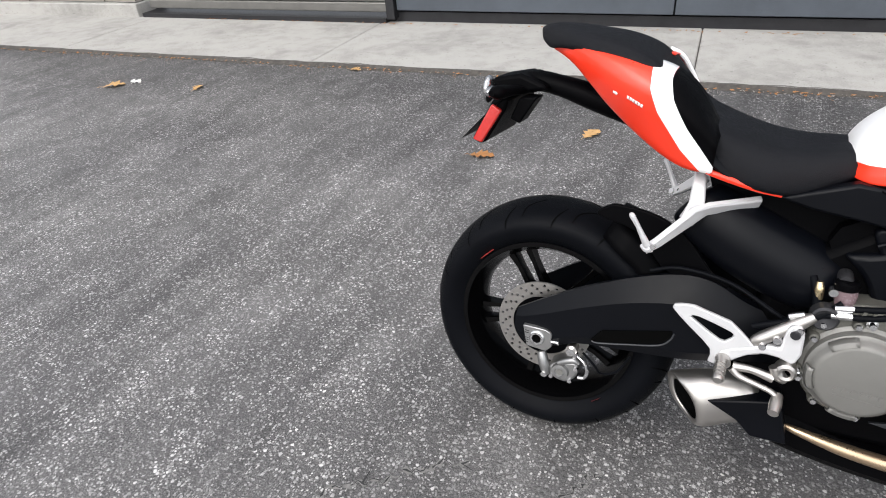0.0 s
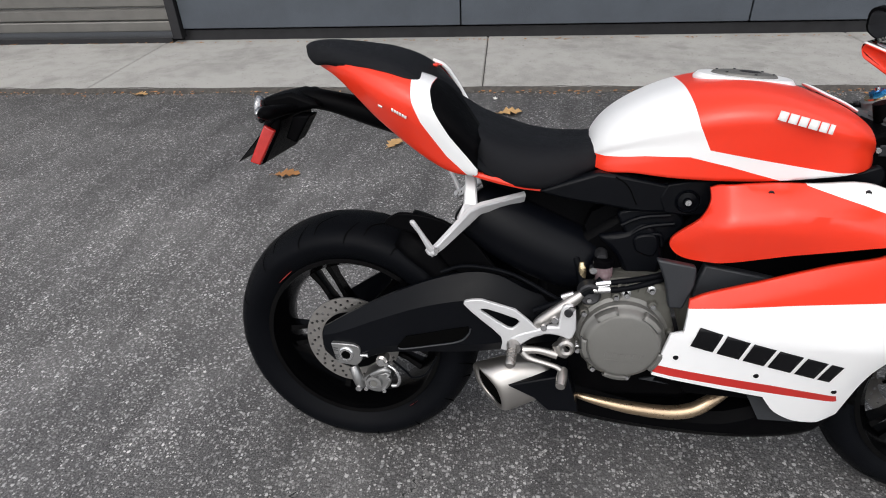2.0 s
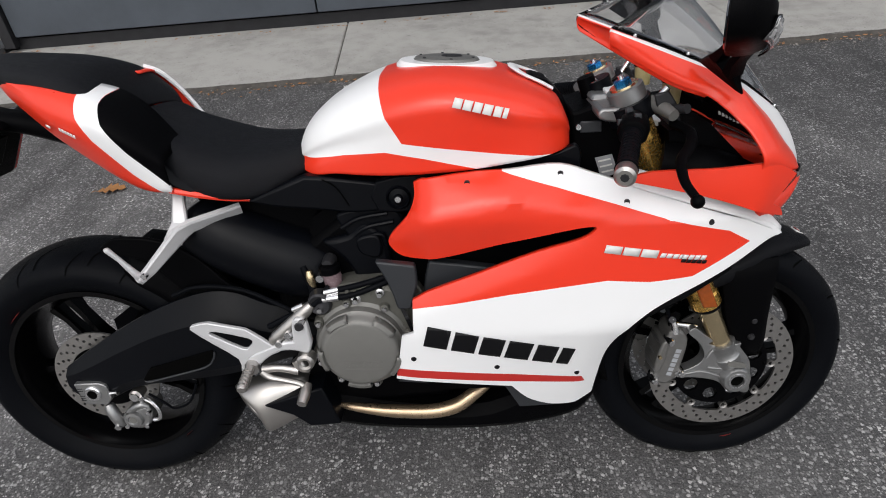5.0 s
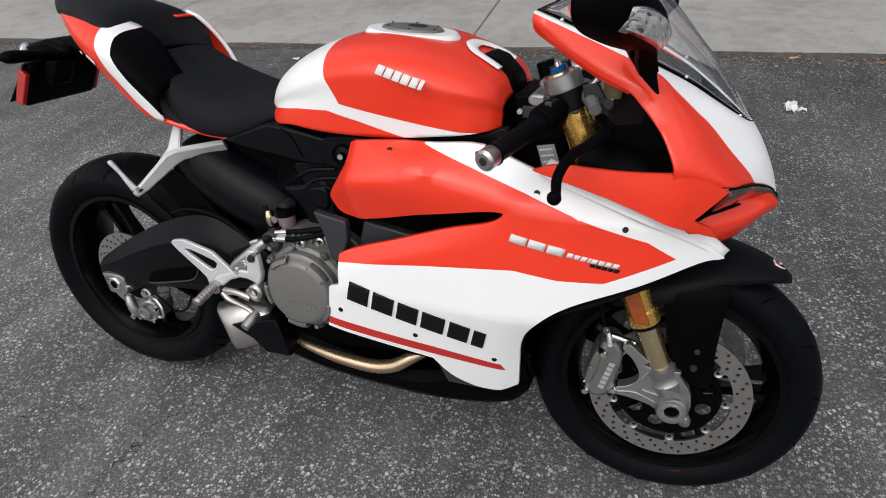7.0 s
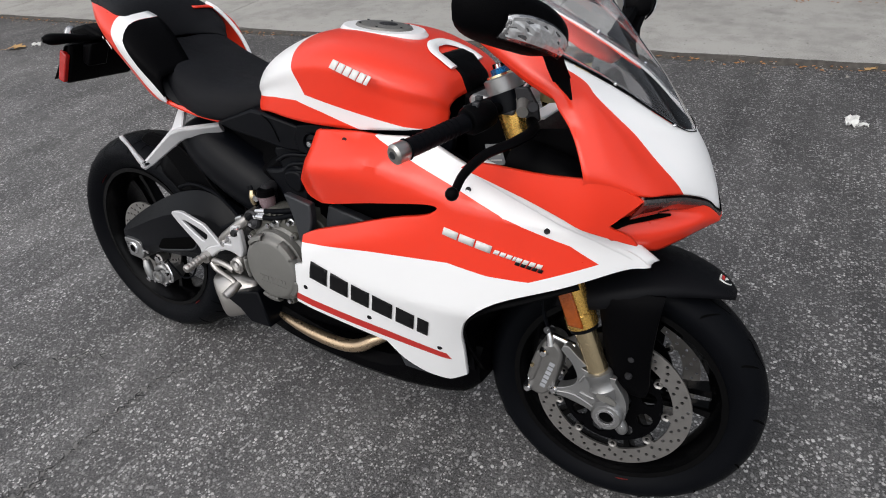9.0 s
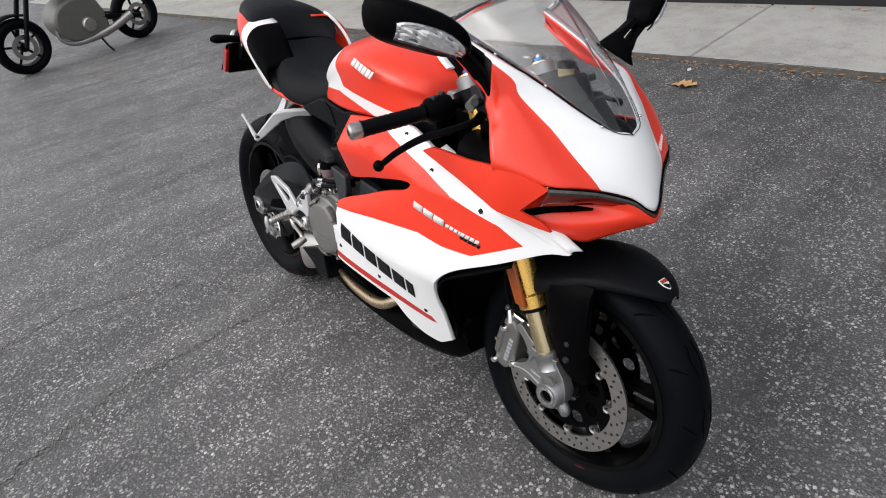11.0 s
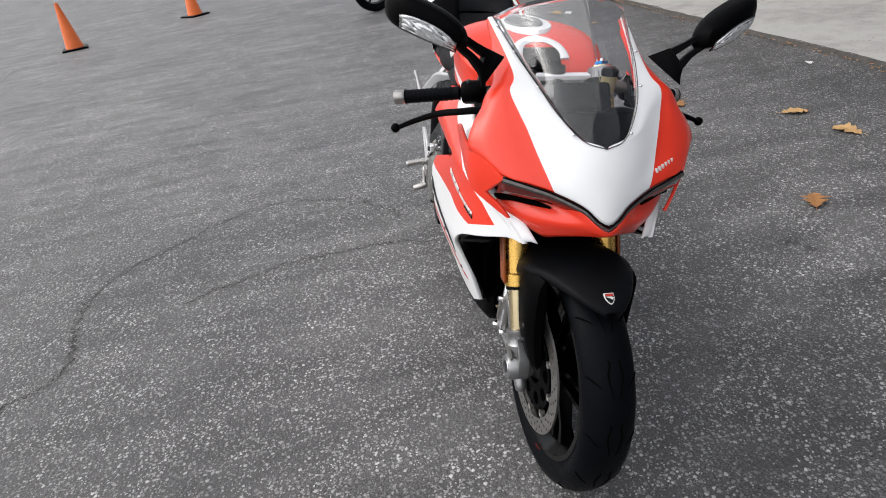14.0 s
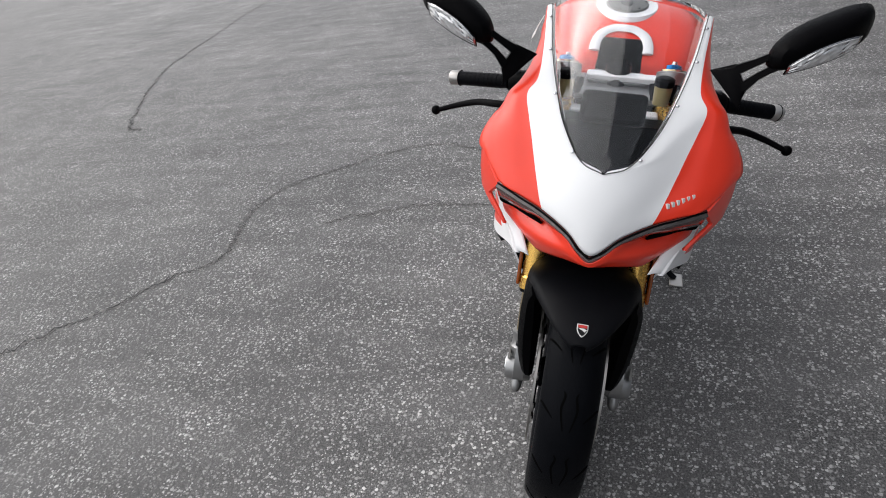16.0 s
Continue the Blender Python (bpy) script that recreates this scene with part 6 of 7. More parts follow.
part("dash_screen", box(1.281, 1.2845, -0.05, 0.05, 0.882, 0.928, m=Matrix.Translation((1.30, 0, 0.96)) @ Matrix.Rotation(radians(-28), 4, "Y") @ Matrix.Translation((-1.30, 0, -0.96))), GLOSS, dash)
stay = part("fairing_stay", prism([(1.23, 0.86), (1.30, 0.87), (1.37, 0.80), (1.415, 0.765), (1.40, 0.735), (1.30, 0.74), (1.24, 0.80)], -0.15, 0.15), BLACK, bike, smooth=False)
for s in (-1, 1):
    part("inlet_duct", tube([(1.22, s * 0.15, 0.80), (1.30, s * 0.17, 0.79), (1.38, s * 0.17, 0.765)], [0.045, 0.042, 0.03], 12), BLACK, stay)
sticker = part("warning_sticker", prism([(1.118, 0.796), (1.150, 0.802), (1.164, 0.764), (1.132, 0.754)], -0.0800, -0.0788), LABEL, head_block, "grey sticker with unreadable fine print")
for k in range(3):
    part("print_bar", prism([(1.1235 + 0.004 * k, 0.790 - 0.011 * k), (1.147 + 0.004 * k, 0.7945 - 0.011 * k), (1.148 + 0.004 * k, 0.7915 - 0.011 * k), (1.1245 + 0.004 * k, 0.787 - 0.011 * k)], -0.0807, -0.0799), PAPER, sticker, smooth=False)
part("frame_side", prism(smooth_loop([(0.70, 0.790), (0.80, 0.802), (0.95, 0.818), (1.04, 0.830), (1.070, 0.842), (1.082, 0.82), (1.065, 0.77), (1.0, 0.74), (0.80, 0.73), (0.70, 0.73)], 2), -0.140, -0.120), SATIN, bike, "black monocoque frame side", bevel=0.004)
part("frame_side", prism(smooth_loop([(0.70, 0.790), (0.80, 0.802), (0.95, 0.818), (1.04, 0.830), (1.070, 0.842), (1.082, 0.82), (1.065, 0.77), (1.0, 0.74), (0.80, 0.73), (0.70, 0.73)], 2), 0.120, 0.140), SATIN, bike, bevel=0.004)

part("clamp_beam", box(1.138, 1.166, -0.062, 0.092, 0.905, 0.918), BEAM, clamp, "bright machined clamp beam", bevel=0.003)
part("clamp_beam", box(1.205, 1.235, -0.085, 0.092, 0.852, 0.866), BEAM, clamp, "bright machined clamp beam", bevel=0.003)
part("key_switch", tube([(1.12, 0, 0.90), (1.108, 0, 0.935)], [0.018, 0.017], 16), BLACK, clamp)

# ---- engine, foot controls, exhaust ----
CASE_LOOP = smooth_loop([(0.548, 0.46), (0.556, 0.53), (0.585, 0.575), (0.63, 0.592), (0.70, 0.590), (0.742, 0.562), (0.755, 0.50), (0.735, 0.41), (0.69, 0.362), (0.62, 0.352), (0.565, 0.39)], 3)
engine = part("engine_case", prism(CASE_LOOP, -0.175, -0.02), CASE, bike, "grey cast engine case with a round clutch cover", bevel=0.012)
part("engine_core", prism([(0.46, 0.30), (0.46, 0.60), (0.62, 0.72), (0.80, 0.70), (0.92, 0.60), (0.95, 0.36), (0.80, 0.26), (0.55, 0.24)], -0.115, 0.14), BLACK, engine, bevel=0.02)
CC = (0.643, 0, 0.458)
clutch = part("clutch_cover", lathe([(0.0, -0.218), (0.066, -0.218), (0.0715, -0.2165), (0.077, -0.212), (0.080, -0.204), (0.0835, -0.200), (0.088, -0.197), (0.0885, -0.18), (0.096, -0.176), (0.097, -0.15)], CC, 64), MAGNESIUM, engine, "round grey clutch cover with embossed bars")
for k in range(5):
    a0 = radians(72 * k + 30)
    rows = []
    for q in range(7):
        a = a0 + radians(34) * q / 6
        rows.append([(CC[0] + r * math.cos(a), y, CC[2] + r * math.sin(a)) for r, y in ((0.0735, -0.214), (0.076, -0.2195), (0.083, -0.2165), (0.0865, -0.2035))])
    part("cover_rib", sheet(rows), MAGNESIUM, clutch, solid=0.003)
for k in range(8):
    a = radians(45 * k + 12)
    c = (CC[0] + 0.0985 * math.cos(a), 0, CC[2] + 0.0985 * math.sin(a))
    part("cover_boss", lathe([(0.0, -0.184), (0.0085, -0.184), (0.0105, -0.178), (0.0115, -0.15)], c, 14), CASE, clutch)
    part("cover_bolt", lathe([(0.0, -0.191), (0.0052, -0.191), (0.006, -0.189), (0.006, -0.182)], c, 10), CHROME, clutch)
for k, w in enumerate((0.012, 0.012, 0.011, 0.012, 0.011, 0.006)):
    x = CC[0] - 0.036 + 0.0145 * k
    part("embossed_bar", prism([(x, 0.430), (x + w, 0.429), (x + w + 0.002, 0.4385), (x + 0.002, 0.4395)], -0.2192, -0.217), MAGNESIUM, clutch)
part("embossed_bar", prism([(CC[0] - 0.034, 0.4215), (CC[0] + 0.044, 0.4185), (CC[0] + 0.0445, 0.421), (CC[0] - 0.0335, 0.424)], -0.219, -0.217), MAGNESIUM, clutch)
part("case_sticker", prism([(0.728, 0.545), (0.738, 0.540), (0.758, 0.478), (0.748, 0.482)], -0.188, -0.1865), GLOSS, engine, "dark sticker with fine print bars")
for x, z, r in ((0.568, 0.545, 0.009), (0.596, 0.522, 0.008), (0.642, 0.562, 0.010), (0.684, 0.528, 0.008), (0.691, 0.575, 0.009), (0.553, 0.42, 0.009), (0.735, 0.402, 0.008)):
    part("case_bolt", lathe([(0.0, -0.192), (r * 0.55, -0.192), (r * 0.62, -0.188), (r * 0.62, -0.181), (r, -0.180), (r * 1.1, -0.165)], (x, 0, z), 14), CHROME if r > 0.0085 else ALLOY, engine)
part("oil_filler", lathe([(0.0, -0.182), (0.014, -0.182), (0.020, -0.186), (0.024, -0.182), (0.026, -0.16)], (0.568, 0, 0.555), 24), DARK_METAL, engine)
part("cylinder_fin_block", prism(smooth_loop([(0.62, 0.578), (0.65, 0.592), (0.72, 0.594), (0.765, 0.575), (0.785, 0.52), (0.76, 0.45), (0.74, 0.50), (0.735, 0.55), (0.70, 0.575)], 2), -0.160, -0.06), CASE, engine, bevel=0.008)
for k in range(5):
    part("case_rib", prism([(0.620 + 0.015 * k, 0.566), (0.626 + 0.015 * k, 0.566), (0.630 + 0.015 * k, 0.584), (0.624 + 0.015 * k, 0.584)], -0.180, -0.160), CASE, engine)
# black cylindrical exhaust shield under the seat
can = part("exhaust_shield", tube([(0.300, -0.058, 0.708), (0.314, -0.062, 0.698), (0.38, -0.068, 0.660), (0.46, -0.072, 0.622), (0.54, -0.074, 0.590), (0.572, -0.072, 0.574), (0.582, -0.070, 0.568)], [0.045, 0.066, 0.076, 0.078, 0.074, 0.058, 0.03], 28, smooth=4), SATIN, bike, "satin black cylinder shield under the seat")
part("shield_bolt", lathe([(0.0, -0.152), (0.010, -0.152), (0.013, -0.146), (0.014, -0.12)], (0.588, 0, 0.625), 16), DARK_METAL, can)
part("side_cover", prism(smooth_loop([(0.448, 0.762), (0.448, 0.762), (0.565, 0.806), (0.565, 0.806), (0.61, 0.802), (0.70, 0.788), (0.745, 0.776), (0.762, 0.752), (0.735, 0.735), (0.66, 0.728), (0.58, 0.738), (0.50, 0.748)], 3), -0.138, -0.105), SATIN, bike, "black side cover under the tank", bevel=0.006)
part("cover_seam", tube([(0.600, -0.1395, 0.800), (0.625, -0.1395, 0.782), (0.645, -0.1395, 0.745)], 0.0012, 6), HOLLOW_SHADE, bike)
piv = part("frame_bolt", lathe([(0.0, -0.150), (0.0075, -0.150), (0.0085, -0.147), (0.0085, -0.143), (0.018, -0.141), (0.021, -0.146), (0.024, -0.141), (0.024, -0.12)], (0.741, 0, 0.757), 24), SATIN, bike, "black frame bolt with a bright head")
part("bolt_head", lathe([(0.0, -0.1525), (0.006, -0.1525), (0.007, -0.148)], (0.741, 0, 0.757), 12), CHROME, piv)
part("rear_head_cover", prism(smooth_loop([(0.615, 0.725), (0.70, 0.735), (0.735, 0.725), (0.745, 0.70), (0.72, 0.665), (0.69, 0.63), (0.655, 0.635), (0.63, 0.68)], 3), -0.128, -0.05), SATIN, engine, bevel=0.012)
head = part("front_head_cover", prism(smooth_loop([(0.575, 0.668), (0.575, 0.668), (0.632, 0.680), (0.662, 0.702), (0.692, 0.690), (0.712, 0.64), (0.710, 0.590), (0.710, 0.590), (0.640, 0.584), (0.640, 0.584), (0.615, 0.630)], 3), -0.134, -0.05), SATIN, engine, "black cylinder head cover", bevel=0.010)
part("head_boss", prism(smooth_loop([(0.652, 0.676), (0.690, 0.682), (0.700, 0.655), (0.690, 0.632), (0.660, 0.640), (0.650, 0.655)], 3), -0.142, -0.13), SATIN, engine, bevel=0.005)
for a in (((0.622, -0.129, 0.695), (0.66, -0.132, 0.715), (0.715, -0.130, 0.722)), ((0.64, -0.129, 0.672), (0.67, -0.133, 0.695), (0.725, -0.130, 0.704)), ((0.655, -0.130, 0.642), (0.672, -0.134, 0.675), (0.70, -0.134, 0.68), (0.708, -0.131, 0.655))):
    part("cover_fold", tube(list(a), 0.0045, 8), SATIN, engine)
part("airbox_side", prism(smooth_loop([(0.60, 0.735), (0.76, 0.735), (0.80, 0.70), (0.76, 0.66), (0.76, 0.62), (0.80, 0.56), (0.72, 0.56), (0.60, 0.62), (0.55, 0.68)], 2), -0.105, 0.10), BLACK, bike)
part("duct_plate", prism(smooth_loop([(0.690, 0.650), (0.690, 0.650), (0.766, 0.640), (0.766, 0.640), (0.768, 0.60), (0.752, 0.545), (0.752, 0.545), (0.725, 0.545), (0.725, 0.545), (0.712, 0.60)], 2), -0.160, -0.140, shear=-0.05), PLATE, bike, "dark grey duct plate behind the slot", bevel=0.004)
part("duct_plate", prism(smooth_loop([(0.790, 0.632), (0.790, 0.632), (0.86, 0.622), (0.93, 0.61), (0.93, 0.61), (0.90, 0.57), (0.80, 0.54), (0.775, 0.56)], 2), -0.150, -0.125, shear=-0.02), PLATE, bike, "dark grey duct plate behind the slot", bevel=0.004)
part("hose", tube([(0.455, -0.176, 0.504), (0.501, -0.180, 0.528), (0.540, -0.180, 0.545), (0.565, -0.178, 0.562), (0.590, -0.170, 0.588)], 0.0065, 10), RUBBER, engine)
part("hose", tube([(0.607, -0.174, 0.582), (0.65, -0.174, 0.591), (0.701, -0.168, 0.603), (0.735, -0.150, 0.612)], 0.0062, 10), RUBBER, engine)
part("hose", tube([(0.535, -0.14, 0.62), (0.548, -0.15, 0.59), (0.553, -0.155, 0.565), (0.56, -0.16, 0.545)], 0.008, 10), RUBBER, engine)
part("hose", tube([(0.510, -0.172, 0.537), (0.545, -0.176, 0.552), (0.575, -0.178, 0.562), (0.640, -0.180, 0.574), (0.698, -0.172, 0.592), (0.735, -0.152, 0.600)], 0.0062, 10), RUBBER, engine)
for a, b in (((0.576, -0.178, 0.564), (0.609, -0.180, 0.569)), ((0.580, -0.174, 0.577), (0.609, -0.174, 0.583)), ((0.512, -0.176, 0.542), (0.536, -0.178, 0.553))):
    part("hose_ferrule", tube([a, tuple((p + q) / 2 for p, q in zip(a, b)), b], [0.0072, 0.0078, 0.0072], 12, smooth=1), CHROME, engine, "bright hose ferrule")
res = part("brake_reservoir", tube([(0.598, -0.150, 0.572), (0.596, -0.150, 0.580), (0.594, -0.150, 0.600), (0.592, -0.150, 0.612)], [0.010, 0.0175, 0.0195, 0.0195], 18, smooth=1), RESERVOIR, engine, "small hazy plastic brake reservoir with a black cap")
part("reservoir_band", tube([(0.592, -0.150, 0.611), (0.591, -0.150, 0.624), (0.591, -0.150, 0.627)], [0.021, 0.021, 0.017], 18, smooth=1), BLACK, res)
part("reservoir_lug", rod((0.572, -0.150, 0.604), (0.572, -0.166, 0.603), 0.008, seg=10), CHROME, res)
part("sensor", tube([(0.548, -0.150, 0.615), (0.55, -0.152, 0.600), (0.553, -0.152, 0.58)], [0.006, 0.009, 0.007], 10), GOLD_PALE, engine)
part("sensor", tube([(0.575, -0.152, 0.622), (0.585, -0.155, 0.607)], [0.007, 0.008], 10), CHROME, engine)

# rear master cylinder, heel guard, footrest, pedal
mcyl = part("rear_master_cylinder", tube([(0.462, -0.190, 0.478), (0.475, -0.190, 0.490), (0.535, -0.182, 0.540), (0.552, -0.180, 0.555)], [0.010, 0.0135, 0.0135, 0.009], 14, smooth=2), STEEL, bike, "silver rear brake master cylinder")
for q in ((0.478, 0.478), (0.500, 0.498), (0.532, 0.528)):
    part("cylinder_bolt", lathe([(0.0, -0.206), (0.007, -0.206), (0.009, -0.200), (0.009, -0.18)], (q[0], 0, q[1]), 12), CHROME, mcyl)
HEEL = smooth_loop([(0.303, 0.520), (0.318, 0.531), (0.343, 0.534), (0.343, 0.534), (0.415, 0.516), (0.415, 0.516), (0.445, 0.492), (0.478, 0.460), (0.478, 0.460), (0.445, 0.448), (0.418, 0.452), (0.404, 0.438), (0.403, 0.412), (0.403, 0.412), (0.388, 0.415), (0.388, 0.415), (0.388, 0.445), (0.345, 0.482)], 2)
heel = part("heel_guard", prism(HEEL, -0.203, -0.193, holes=[smooth_loop([(0.341, 0.509), (0.356, 0.512), (0.418, 0.494), (0.424, 0.484), (0.416, 0.474), (0.402, 0.470), (0.352, 0.500)], 2)]), SILVER, bike, "silver triangular heel guard", bevel=0.003)
hanger_loop = smooth_loop([(0.398, 0.432), (0.420, 0.455), (0.455, 0.470), (0.485, 0.482), (0.508, 0.484), (0.508, 0.484), (0.513, 0.530), (0.528, 0.538), (0.541, 0.528), (0.546, 0.48), (0.546, 0.48), (0.536, 0.455), (0.510, 0.462), (0.480, 0.462), (0.452, 0.448), (0.425, 0.425), (0.408, 0.412)], 3)
rest = part("footrest_bracket", prism(hanger_loop, -0.205, -0.188), SILVER, bike, "silver rearset bracket with footrest and pedal", bevel=0.004)
part("bracket_bolt", lathe([(0.0, -0.212), (0.007, -0.212), (0.0095, -0.206), (0.0095, -0.2)], (0.527, 0, 0.520), 14), DARK_METAL, rest)
part("pedal_pivot", lathe([(0.008, -0.216), (0.014, -0.218), (0.0185, -0.213), (0.020, -0.19)], (0.528, 0, 0.438), 24), STEEL, rest)
part("pivot_clamp", tube([(0.508, -0.203, 0.442), (0.518, -0.204, 0.425), (0.53, -0.2, 0.415)], [0.012, 0.013, 0.010], 12), STEEL, rest)
part("peg_pivot", rod((0.412, -0.185, 0.432), (0.418, -0.218, 0.428), 0.016, 0.014), STEEL, rest)
peg = part("footpeg", tube([(0.414, -0.212, 0.432), (0.414, -0.222, 0.431), (0.412, -0.270, 0.422), (0.412, -0.274, 0.421)], [0.013, 0.0095, 0.0105, 0.008], 14, smooth=1), STEEL, rest, "knurled silver footpeg")
for k in range(5):
    y = -0.228 - 0.009 * k
    part("peg_ring", rod((0.4135, y, 0.4305 - 0.0018 * k), (0.4135, y - 0.004, 0.430 - 0.0018 * k), 0.0112), STEEL, peg)
part("pedal_rod", tube([(0.437, -0.205, 0.420), (0.47, -0.207, 0.424), (0.510, -0.207, 0.416)], [0.010, 0.008, 0.010], 12), STEEL, rest)
part("brake_pedal", tube([(0.435, -0.208, 0.418), (0.450, -0.212, 0.406), (0.480, -0.216, 0.400), (0.510, -0.220, 0.394), (0.523, -0.222, 0.386)], [0.010, 0.0085, 0.007, 0.007, 0.008], 12, squash=0.8), STEEL, rest, "silver brake pedal")
part("pedal_tip", tube([(0.525, -0.215, 0.386), (0.523, -0.235, 0.378), (0.520, -0.258, 0.370)], [0.010, 0.012, 0.010], 10), STEEL, rest)
# passenger footrest bracket
for s in (-1, 1):
    q = lambda x, y, z: (x, s * y, z)
    pas = part("passenger_bracket", blade([q(0.230, 0.199, 0.632), q(0.252, 0.189, 0.650), q(0.312, 0.154, 0.710), q(0.330, 0.142, 0.720), q(0.418, 0.097, 0.736)], [0.016, 0.022, 0.034, 0.036, 0.028], 0.013, n=1), SILVER, bike, "silver passenger footrest bracket", sharp=25)
    part("bracket_stem", blade([q(0.296, 0.160, 0.694), q(0.308, 0.138, 0.724), q(0.303, 0.098, 0.785)], [0.034, 0.030, 0.022], 0.012, n=1), SILVER, pas, sharp=25)
    part("passenger_peg", tube([q(0.238, 0.196, 0.640), q(0.233, 0.204, 0.648), q(0.213, 0.212, 0.686), q(0.200, 0.218, 0.708), q(0.198, 0.219, 0.713)], [0.0085, 0.0075, 0.0048, 0.0058, 0.004], 12, smooth=2), SILVER, pas, "folded silver passenger peg")
    part("peg_bolt", rod(q(0.246, 0.186, 0.645), q(0.246, 0.208, 0.645), 0.006), CHROME, pas)
    part("peg_clevis", tube([q(0.226, 0.192, 0.640), q(0.234, 0.200, 0.636), q(0.244, 0.204, 0.640)], 0.0075, 10), SILVER, pas)
# silencer: flared steel end, black body under the engine, tinted header pipe
def ring_loft(stations, seg=28):
    bm = bmesh.new()
    rings = []
    for x, y, z, ry, rz, lean, skew in stations:
        rings.append([(x + lean * math.sin(2 * math.pi * k / seg) * rz - skew * math.cos(2 * math.pi * k / seg) * ry, y + ry * math.copysign(abs(math.cos(2 * math.pi * k / seg)) ** 0.8, math.cos(2 * math.pi * k / seg)), z + rz * math.copysign(abs(math.sin(2 * math.pi * k / seg)) ** 0.8, math.sin(2 * math.pi * k / seg))) for k in range(seg)])
    rings = [list(r) for r in zip(*[catmull(c, 3) for c in zip(*rings)])]
    vs = grid_faces(bm, rings, closed=True)
    bmesh.ops.recalc_face_normals(bm, faces=bm.faces)
    return bm


sil = part("silencer", ring_loft([(0.362, -0.134, 0.262, 0.030, 0.040, -0.40, 0.9), (0.356, -0.134, 0.263, 0.039, 0.050, -0.40, 0.9), (0.372, -0.133, 0.267, 0.043, 0.056, -0.35, 0.7), (0.405, -0.128, 0.278, 0.043, 0.060, -0.25, 0.4), (0.45, -0.118, 0.290, 0.043, 0.056, -0.2, 0.2), (0.50, -0.110, 0.292, 0.042, 0.05, 0.0, 0.0)]), STEEL, bike, "brushed steel silencer end with a dark mouth", solid=0.003)
part("silencer_mouth", ring_loft([(0.364, -0.134, 0.262, 0.031, 0.041, -0.40, 0.9), (0.39, -0.131, 0.267, 0.030, 0.038, -0.40, 0.9), (0.41, -0.126, 0.272, 0.002, 0.002, -0.40, 0.9)]), HOLLOW_SHADE, sil)
part("silencer_strap", prism([(0.404, 0.300), (0.478, 0.326), (0.54, 0.345), (0.57, 0.245), (0.50, 0.240), (0.466, 0.272)], -0.176, -0.10), SATIN, sil, "black silencer guard", bevel=0.004)
rows = []
for x, w, zt, zb in ((0.44, 0.10, 0.33, 0.235), (0.50, 0.125, 0.30, 0.205), (0.60, 0.135, 0.27, 0.182), (0.75, 0.138, 0.245, 0.170), (0.90, 0.136, 0.245, 0.168), (1.02, 0.128, 0.30, 0.178), (1.10, 0.115, 0.33, 0.195), (1.135, 0.10, 0.33, 0.225)):
    rows.append([(x, -w * 0.4, zb), (x, -w * 0.86, zb + 0.006), (x, -w, zb + 0.03), (x, -w, zt - 0.02), (x, -w * 0.85, zt), (x, w * 0.85, zt), (x, w, zt - 0.02), (x, w, zb + 0.03), (x, w * 0.86, zb + 0.006), (x, w * 0.4, zb)])
rows = [list(r) for r in zip(*[catmull(c, 3) for c in zip(*rows)])]
bm = bmesh.new()
vs = grid_faces(bm, rows, closed=True)
bm.faces.new(vs[0])
bm.faces.new(vs[-1])
bmesh.ops.recalc_face_normals(bm, faces=bm.faces)
belly = part("belly_silencer", bm, BLACK, bike, "black silencer box under the engine")
part("header_pipe", tube([(0.545, -0.126, 0.262), (0.60, -0.137, 0.258), (0.68, -0.143, 0.250), (0.77, -0.144, 0.247), (0.825, -0.140, 0.258), (0.865, -0.130, 0.282), (0.90, -0.112, 0.298)], [0.004, 0.010, 0.0145, 0.016, 0.0165, 0.015, 0.011], 16), PIPE, belly, "tan heat-tinted exhaust pipe")
part("belly_fin", prism([(0.930, 0.318), (0.965, 0.312), (1.04, 0.258), (0.965, 0.255)], -0.146, -0.136), PLATE, belly)
part("belly_bracket", prism([(0.70, 0.325), (0.735, 0.335), (0.73, 0.325), (0.765, 0.318)], -0.135, -0.13), PLATE, belly)
stand = part("side_stand", tube([(0.60, 0.11, 0.29), (0.62, 0.19, 0.20), (0.645, 0.29, 0.085), (0.652, 0.318, 0.062)], [0.014, 0.012, 0.010, 0.010], 12), SATIN, bike, "black side stand folded out to the ground")
part("stand_foot", box(0.625, 0.695, 0.300, 0.345, 0.056, 0.064), STEEL, stand, bevel=0.003)

